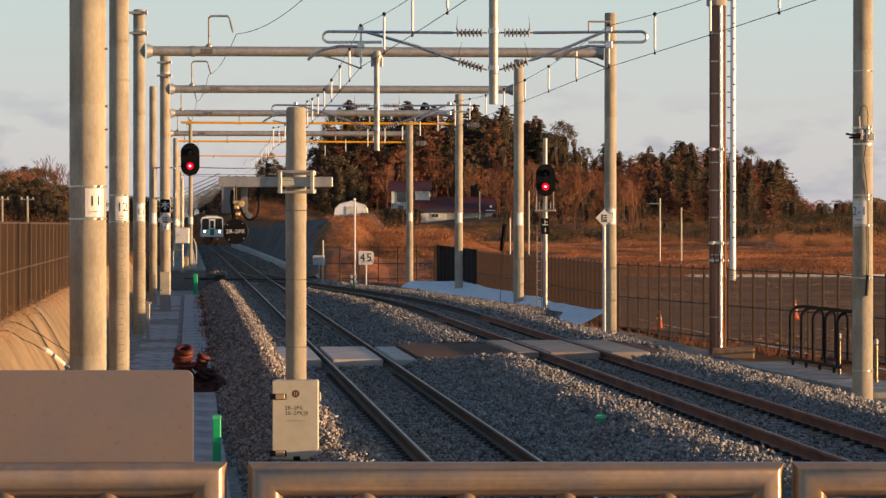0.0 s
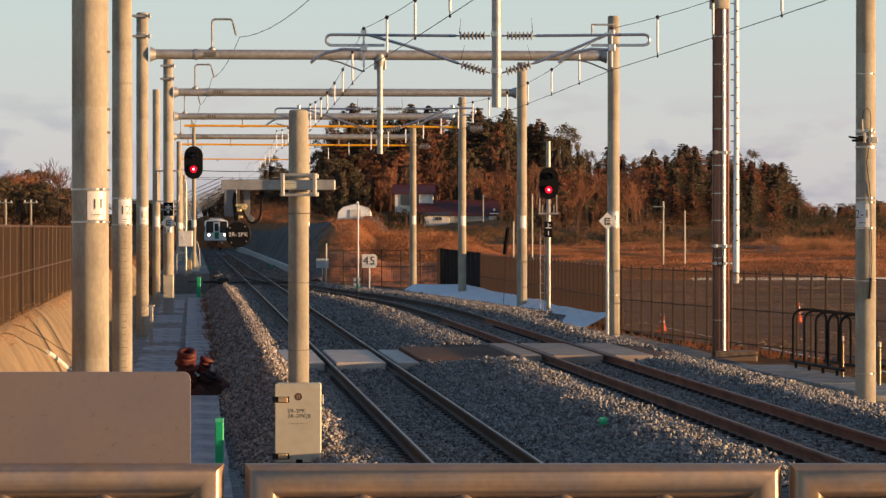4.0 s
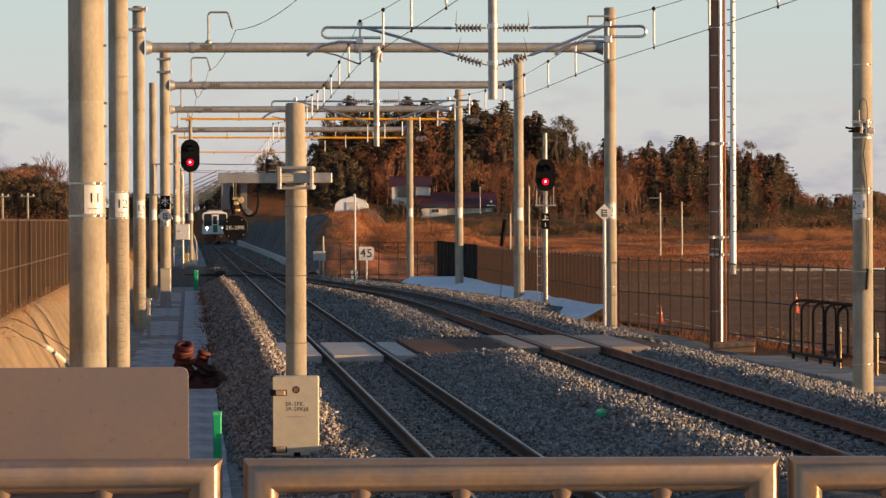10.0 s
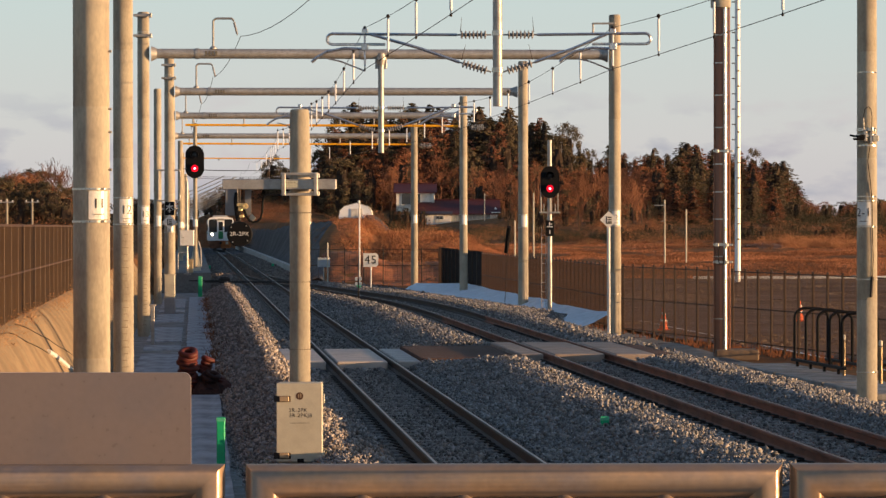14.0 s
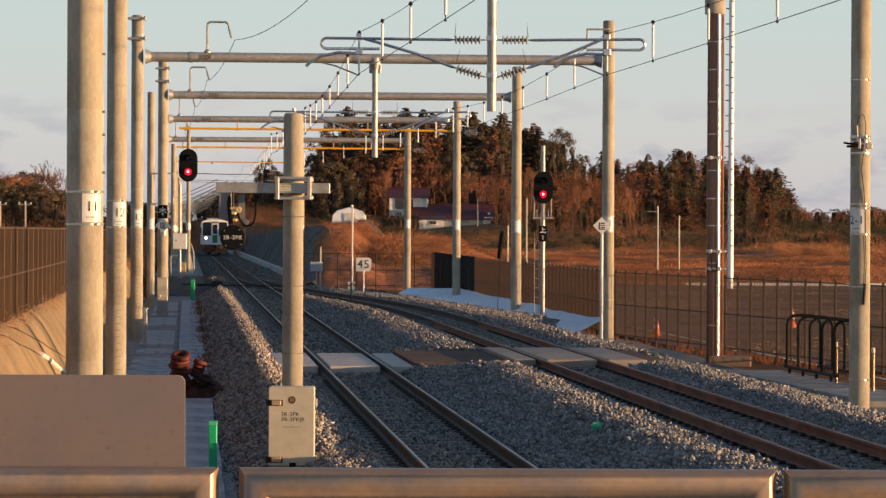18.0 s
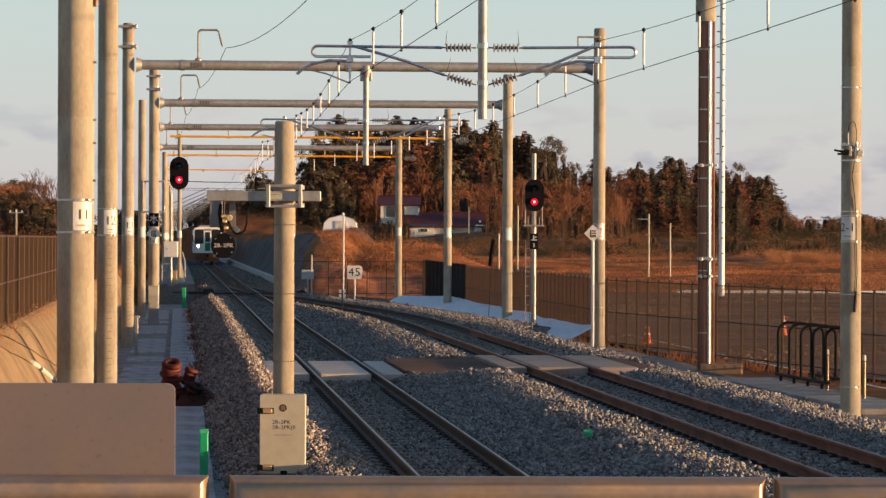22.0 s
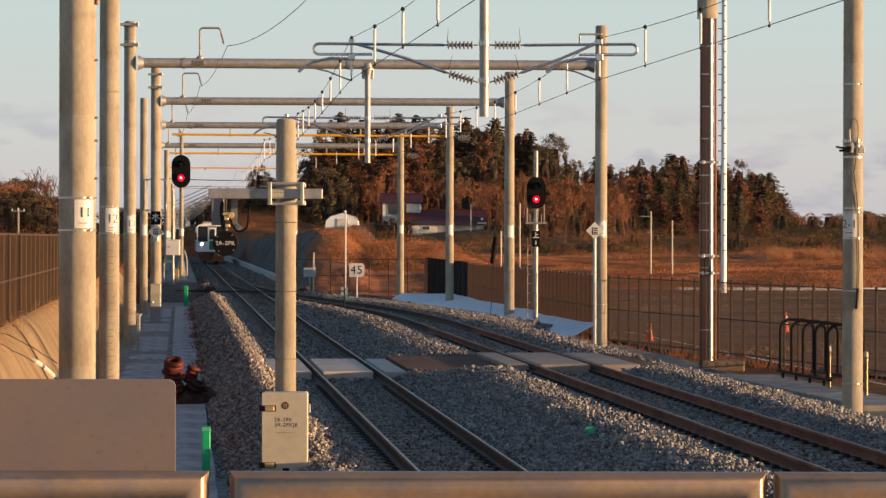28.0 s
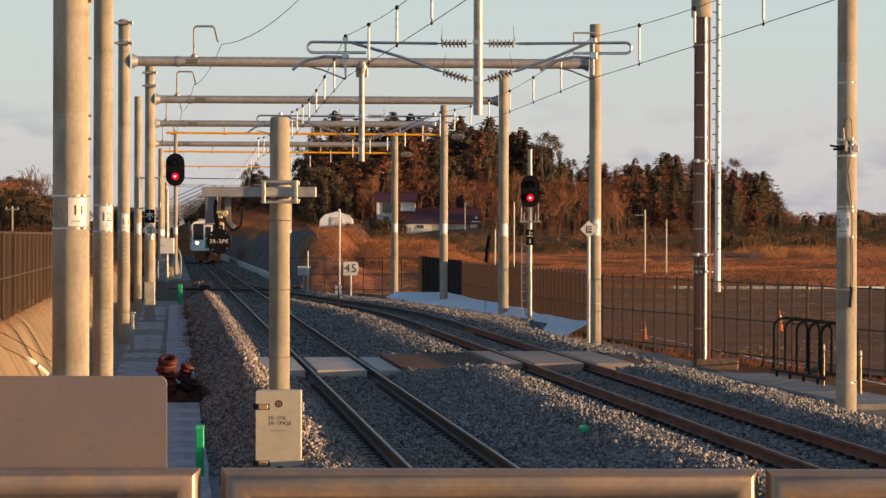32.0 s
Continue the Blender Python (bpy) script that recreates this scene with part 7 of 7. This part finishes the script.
thicket(330, -77, -40, 492, 560, 0.5, 1.5, 1.4, (0.1, 0.4), lambda a, y, o: o > -6)
thicket(260, -36, 132, 300, 400, 0.5, 1.3, 1.4, (0.52, 0.76), lambda a, y, o: a > 8 or o > 12)
thicket(150, -36, 12, 232, 330, 0.6, 1.6, 1.0, (0.55, 0.8), lambda a, y, o: o > 8 and (a < -36 or a > -18 or y > 322))
thicket(330, 26, 138, 282, 325, 0.3, 1.0, 1.3, (0.6, 0.8))
thicket(60, 97, 142, 292, 340, 0.6, 1.9, 0.9, (0.9, 1.0))
thicket(90, -78, -37, 330, 520, 1.0, 2.2, 1.0, (0.1, 0.5), lambda a, y, o: o > 14)
thicket(290, -34, 66, 330, 545, 0.4, 1.8, 1.3, (0.45, 0.72), lambda a, y, o: o > 16 and not (a < 20 and 385 < y < 455))
thicket(230, 58, 112, 340, 545, 0.5, 2.4, 1.2, (0.74, 0.9))
thicket(230, -36, 96, 530, 575, 1.8, 4.2, 0.8, (0.6, 0.88))
thicket(200, 98, 142, 340, 440, 0.6, 1.5, 1.6, (0.85, 0.95))
for _ in range(430):
    y, o = rng.uniform(178, 232), rng.uniform(4.9, 14)
    if y < 187 and rng.random() < 0.75:
        continue
    h = rng.uniform(0.12, 0.35) if o < 8.5 else rng.uniform(0.25, 0.7)
    THICKET["russet" if rng.random() < 0.6 else "brown"].append((cx(y) + o, y, terrain(o, y) - 0.03, h, h * rng.uniform(1.0, 2.2)))
thicket(40, 90, 100, 266, 278, 0.25, 0.6, 1.2, (0.0, 0.2))
thicket(160, -150, -104, 270, 400, 1.0, 3.0, 0.9, (0.3, 0.5))
tall = []
for _ in range(130):
    a, y = rng.uniform(80, 142), rng.uniform(272, 290)
    h = rng.uniform(0.35, 1.0) * (1.25 if a > 98 else 0.7)
    tall.append((a / 1000 * y, y, terrain(a / 1000 * y - cx(y), y) - 0.05, h, h * rng.uniform(0.5, 1.0)))
for _ in range(150):
    a, y = rng.uniform(10, 142), rng.uniform(262, 284)
    h = rng.uniform(0.15, 0.5)
    tall.append((a / 1000 * y, y, terrain(a / 1000 * y - cx(y), y) - 0.05, h, h * 1.4))
for _ in range(150):
    a, y = rng.uniform(93, 133), rng.uniform(266, 280)
    h = rng.uniform(0.6, 1.35) * max(0.3, 0.75 + 0.7 * noise.noise(Vector((a * 0.16, 3, 0))) - 0.3 * smooth(118, 130, a))
    tall.append((a / 1000 * y, y, terrain(a / 1000 * y - cx(y), y) - 0.05, h, h * rng.uniform(0.35, 0.6)))
scrub("tall_grass", tall, 260, make("tall_dead_grass", (0.38, 0.175, 0.08), 0.9, vary=0.35, scale=0.6, grain=6), "tall dead grass lit orange at the field's edge")
scrub("scrub", THICKET["brown"], 450, BUSH, "brown winter scrub on the rise")
scrub("scrub", THICKET["dark"], 450, DARK_BUSH, "dark evergreen scrub below the wood")
scrub("scrub", THICKET["russet"], 450, RED_BUSH, "russet scrub and dead brambles")
for k in range(46):
    a = rng.uniform(6, 62)
    y = rng.uniform(450, 540)
    plant(BARES if rng.random() < 0.65 else RUSSETS, rng, a / 1000 * y, y, rng.uniform(4.0, 8.5), 1.0)
for k in range(70):
    a = rng.uniform(-30, 132)
    y = rng.uniform(284, 340)
    r = rng.random()
    if a / 1000 * y - cx(y) > 13 and not (-37 < a < -17) and not -8 < a < 15:
        plant(SHRUBS if r < 0.4 else DARKS if r < 0.75 else BARES, rng, a / 1000 * y, y, rng.uniform(0.8, 1.7), 1.4)
for k in range(60):
    a, y = -17 + 0.60 * k + rng.uniform(-0.6, 0.6), rng.uniform(424, 440)
    if -7 < a < 14:
        continue
    top = EYE + (0.0052 if a < 0 else 0.0024) * y * rng.uniform(0.75, 1.25)
    plant((DARKS, SHRUBS, HEDGES, DARKS)[k % 4], rng, a / 1000 * y, y, max(0.9, top - terrain(a / 1000 * y - cx(y), y)), 1.0)
sheet("ground_mound", steps(38.6, 47.4, 0.55), steps(260, 282, 1.4), lambda o, y: terrain(o, y) - 0.12 + 0.4 * math.exp(-((o - 43.0) / 1.7) ** 2 - ((y - 271) / 5.0) ** 2), make("mound_earth", (0.42, 0.18, 0.085), 0.95, vary=0.35, scale=0.7, grain=9, bump=0.8),
      "low earth mound at the field's edge", "mound")

# dry grass on the bank and field
gr = np.random.default_rng(5)
vs, fs = [], []
for _ in range(120000):
    y = 176 + 112 * gr.random() ** 1.15
    a = gr.uniform(-0.040, 0.140)
    x = a * y
    o = x - cx(y)
    if o < 5.6 or (o < 13 and y < 187 and gr.random() < 0.6) or (o > 12 and y < 199):
        continue
    z = terrain(o, y)
    h = gr.uniform(0.03, 0.15) * (0.5 + 0.8 * max(0, noise.noise(Vector((x * 0.2, y * 0.1, 0))) + 0.4))
    dx, dy = gr.normal(0, 0.35, 2) * h
    w = 0.03 + 0.02 * gr.random()
    k = len(vs)
    vs += [(x - w, y, z - 0.02), (x + w, y, z - 0.02), (x + dx, y + dy, z + h)]
    fs.append((k, k + 1, k + 2))
tagged(part("dry_grass", Shape().add(vs, fs), STRAW, smooth=0), "dry orange-brown grass tufts", "grass", kind="stuff")

# dead weeds along the path's edge and at the fence foot
vs, fs = [], []
for _ in range(2000):
    y = gr.uniform(62, 135)
    o = gr.normal(-2.62, 0.10)
    z, h = -0.5, gr.uniform(0.05, 0.30) * max(0.1, 0.5 + noise.noise(Vector((y * 0.35, 2, 0))) * 1.6)
    x = cx(y) + o
    dx, dy = gr.normal(0, 0.4, 2) * h
    k = len(vs)
    vs += [(x - 0.012, y, z - 0.02), (x + 0.012, y, z - 0.02), (x + dx, y + dy, z + h)]
    fs.append((k, k + 1, k + 2))
tagged(part("dead_weeds", Shape().add(vs, fs), STRAW, smooth=0), "dead brown weeds along the path", "weeds", kind="stuff")
vs, fs = [], []
for _ in range(1500):
    y = gr.uniform(62, 112)
    if y > 88 and gr.random() < 0.65:
        continue
    x = (cx(y) + 9.05 if y > 95 else 4.93 + (95 - y) * 0.207) + gr.normal(-0.05, 0.22)
    h = gr.uniform(0.05, 0.34) * max(0.15, 0.55 + 1.3 * noise.noise(Vector((x * 1.3, y * 0.7, 3))))
    dx, dy = gr.normal(0, 0.4, 2) * h
    k = len(vs)
    vs += [(x - 0.014, y, -0.66), (x + 0.014, y, -0.66), (x + dx, y + dy, -0.6 + h)]
    fs.append((k, k + 1, k + 2))
tagged(part("dry_weeds", Shape().add(vs, fs), make("rusty_weeds", (0.24, 0.092, 0.042), 0.9, vary=0.3), smooth=0), "dry orange weeds at the mesh fence's foot", "weeds", kind="stuff")

litter = []
for _ in range(460):
    y = rng.uniform(38, 125)
    o = -5.9 + abs(rng.gauss(0, 0.10))
    h = rng.uniform(0.06, 0.20) * (1.4 if noise.noise(Vector((y * 0.5, 7, 0))) > 0.1 else 0.7)
    litter.append((cx(y) + o, y, bank(o, y) - 0.01, h, h * 1.5))
scrub("dead_grass", litter, 60, make("straw_litter", (0.47, 0.255, 0.12), 0.9, vary=0.35, scale=2), "straw and dead leaves along the fence foot")
verge = []
for _ in range(150):
    y = 58 + 60 * rng.random() ** 1.3
    o = rng.gauss(-2.52, 0.10)
    h = rng.uniform(0.12, 0.42) * max(0.25, 0.6 + noise.noise(Vector((y * 0.3, 12, 0))) * 1.4)
    verge.append((cx(y) + o, y, -0.52, h, h * 0.5))
for _ in range(36):
    y, o = rng.uniform(60, 112), rng.uniform(-3.5, -2.7)
    h = rng.uniform(0.04, 0.14)
    verge.append((cx(y) + o, y, -0.46, h, h * 1.6))
scrub("verge_weeds", verge, 70, make("verge_weed", (0.15, 0.085, 0.05), 0.9, vary=0.35, scale=2), "withered brown weeds at the ballast's foot")


# ---- loose ballast stones ----
def stones(name, count, y0, y1, size, seed, power=1.0, within=False, material=None, shoulder=False):
    """Broken stones strewn over the bed, thickest near the platform."""
    g = np.random.default_rng(seed)
    lump = np.array([(1, 0, 0), (-0.5, 0.87, 0), (-0.5, -0.87, 0), (0.1, 0, 0.9), (0, 0.1, -0.9)], float)
    tri = np.array([(0, 1, 3), (1, 2, 3), (2, 0, 3), (1, 0, 4), (2, 1, 4), (0, 2, 4)])
    ctr = []
    while len(ctr) < count:
        y = y0 + (y1 - y0) * g.random() ** power
        o = g.uniform(-2.9, -0.86) if shoulder else g.uniform(-0.86 if y < 150 else -2.9, 8.2)
        s = apart(y)
        if min(abs(abs(o) - GAUGE), abs(abs(o - s) - GAUGE)) < 0.1:
            continue
        if 61.42 < y < 68.2 and -1.5 < o < s + 2.0:
            continue
        if o > s + 3.6 and y < 87:
            continue
        if y > 152 and o > 2.3:
            continue
        if y > 99 and o > table([(100, 8.2), (115, 7.8), (130, 7.2), (150, 6.3)], y):
            continue
        inner = min(abs(o), abs(o - s)) < 0.86
        if inner != within:
            continue
        if 61.0 < y < 68.6 and s + 1.2 < o < s + 2.0:
            continue
        ctr.append((cx(y) + o, y, bed(o, y) + (0.004 if inner else 0.012) - (0.03 if min(abs(abs(o) - GAUGE), abs(abs(o - s) - GAUGE)) < 0.22 else 0)))
    ctr = np.array(ctr)
    n = len(ctr)
    ctr[:, 2] += g.normal(0, size * 0.55, n)
    rad = size * g.lognormal(0, 0.33, (n, 1, 1)) * g.uniform(0.55, 1.1, (n, 1, 3))
    v = lump[None] * rad * g.uniform(0.7, 1.3, (n, 5, 1))
    q = g.normal(size=(n, 4))
    q /= np.linalg.norm(q, axis=1, keepdims=True)
    w, x, y, z = q.T
    rot = np.stack([1 - 2 * (y * y + z * z), 2 * (x * y - w * z), 2 * (x * z + w * y), 2 * (x * y + w * z), 1 - 2 * (x * x + z * z), 2 * (y * z - w * x),
                    2 * (x * z - w * y), 2 * (y * z + w * x), 1 - 2 * (x * x + y * y)], 1).reshape(n, 3, 3)
    v = np.einsum("nij,nkj->nki", rot, v) + ctr[:, None]
    f = (tri[None] + 5 * np.arange(n)[:, None, None]).reshape(-1, 3)
    me = bpy.data.meshes.new(name)
    me.vertices.add(n * 5)
    me.vertices.foreach_set("co", v.reshape(-1).astype(np.float32))
    me.loops.add(len(f) * 3)
    me.loops.foreach_set("vertex_index", f.reshape(-1).astype(np.int32))
    me.polygons.add(len(f))
    me.polygons.foreach_set("loop_start", (3 * np.arange(len(f))).astype(np.int32))
    me.update(calc_edges=True)
    return tagged(part(name, me, material or (DUSTED if within else BALLAST)), "rust-dusted ballast stones between the rails" if within else "loose grey crushed ballast stones", "ballast stones", kind="stuff")


stones("ballast_stones", 88000, 31, 60, 0.0275, 3, 1.25)
stones("ballast_stones", 50000, 60, 150, 0.034, 4, 1.4)
stones("ballast_stones", 26000, 31, 60, 0.0275, 13, 1.25, False, SUNLIT_STONE, True)
stones("ballast_stones", 20000, 60, 150, 0.034, 14, 1.4, False, SUNLIT_STONE, True)
stones("ballast_stones", 28000, 31, 62, 0.026, 5, 1.25, True)
FAR_STONE = per_island(make("older_ballast", (0.205, 0.175, 0.155), 0.9, vary=0.25, scale=4, grain=40, bump=0.1), 0.5, 1.5)
stones("ballast_stones", 16000, 150, 330, 0.055, 7, 1.3, False, FAR_STONE)
stones("ballast_stones", 8000, 150, 330, 0.05, 8, 1.3, True, per_island(make("rusty_far_stone", (0.19, 0.13, 0.098), 0.9, vary=0.25, scale=4), 0.5, 1.5))
stones("ballast_stones", 14000, 60, 150, 0.034, 6, 1.4, True)


# coarse gravel lying about the yard
gy = np.random.default_rng(21)
vs, fs = [], []
for _ in range(26000):
    y = 80 + 114 * gy.random()
    x = gy.uniform(-0.02, 0.14) * y
    if x < cx(y) + 9.8 + max(0, 95 - y) * 0.13 or noise.noise(Vector((x * 0.16, y * 0.09, 2))) + 0.35 * noise.noise(Vector((x * 0.6, y * 0.35, 5))) < 0.05 + 0.25 * (y < 120):
        continue
    r = gy.uniform(0.02, 0.055)
    k = len(vs)
    vs += [(x - r, y + gy.normal(0, r), -0.6), (x + r, y, -0.6), (x + gy.normal(0, r * 0.4), y + r, -0.6), (x, y, -0.6 + r * gy.uniform(0.5, 1.2))]
    fs += [(k, k + 1, k + 3), (k + 1, k + 2, k + 3), (k + 2, k, k + 3)]
tagged(part("yard_gravel", Shape().add(vs, fs), per_island(make("yard_stone", (0.165, 0.125, 0.095), 0.9, vary=0.2), 0.6, 1.5), smooth=0), "coarse gravel lying about the yard", "gravel", kind="stuff")


def motions():
    # the train comes in at an even slow pace along the main line
    walk(train, [(t, pose(cx(447 - 4.45 * t), 447 - 4.45 * t, sink(447 - 4.45 * t), 0, 0, LEAN_TRACK)) for t in (0, 4, 8, 12, 16, 20, 24, 28, 32)])


motions()
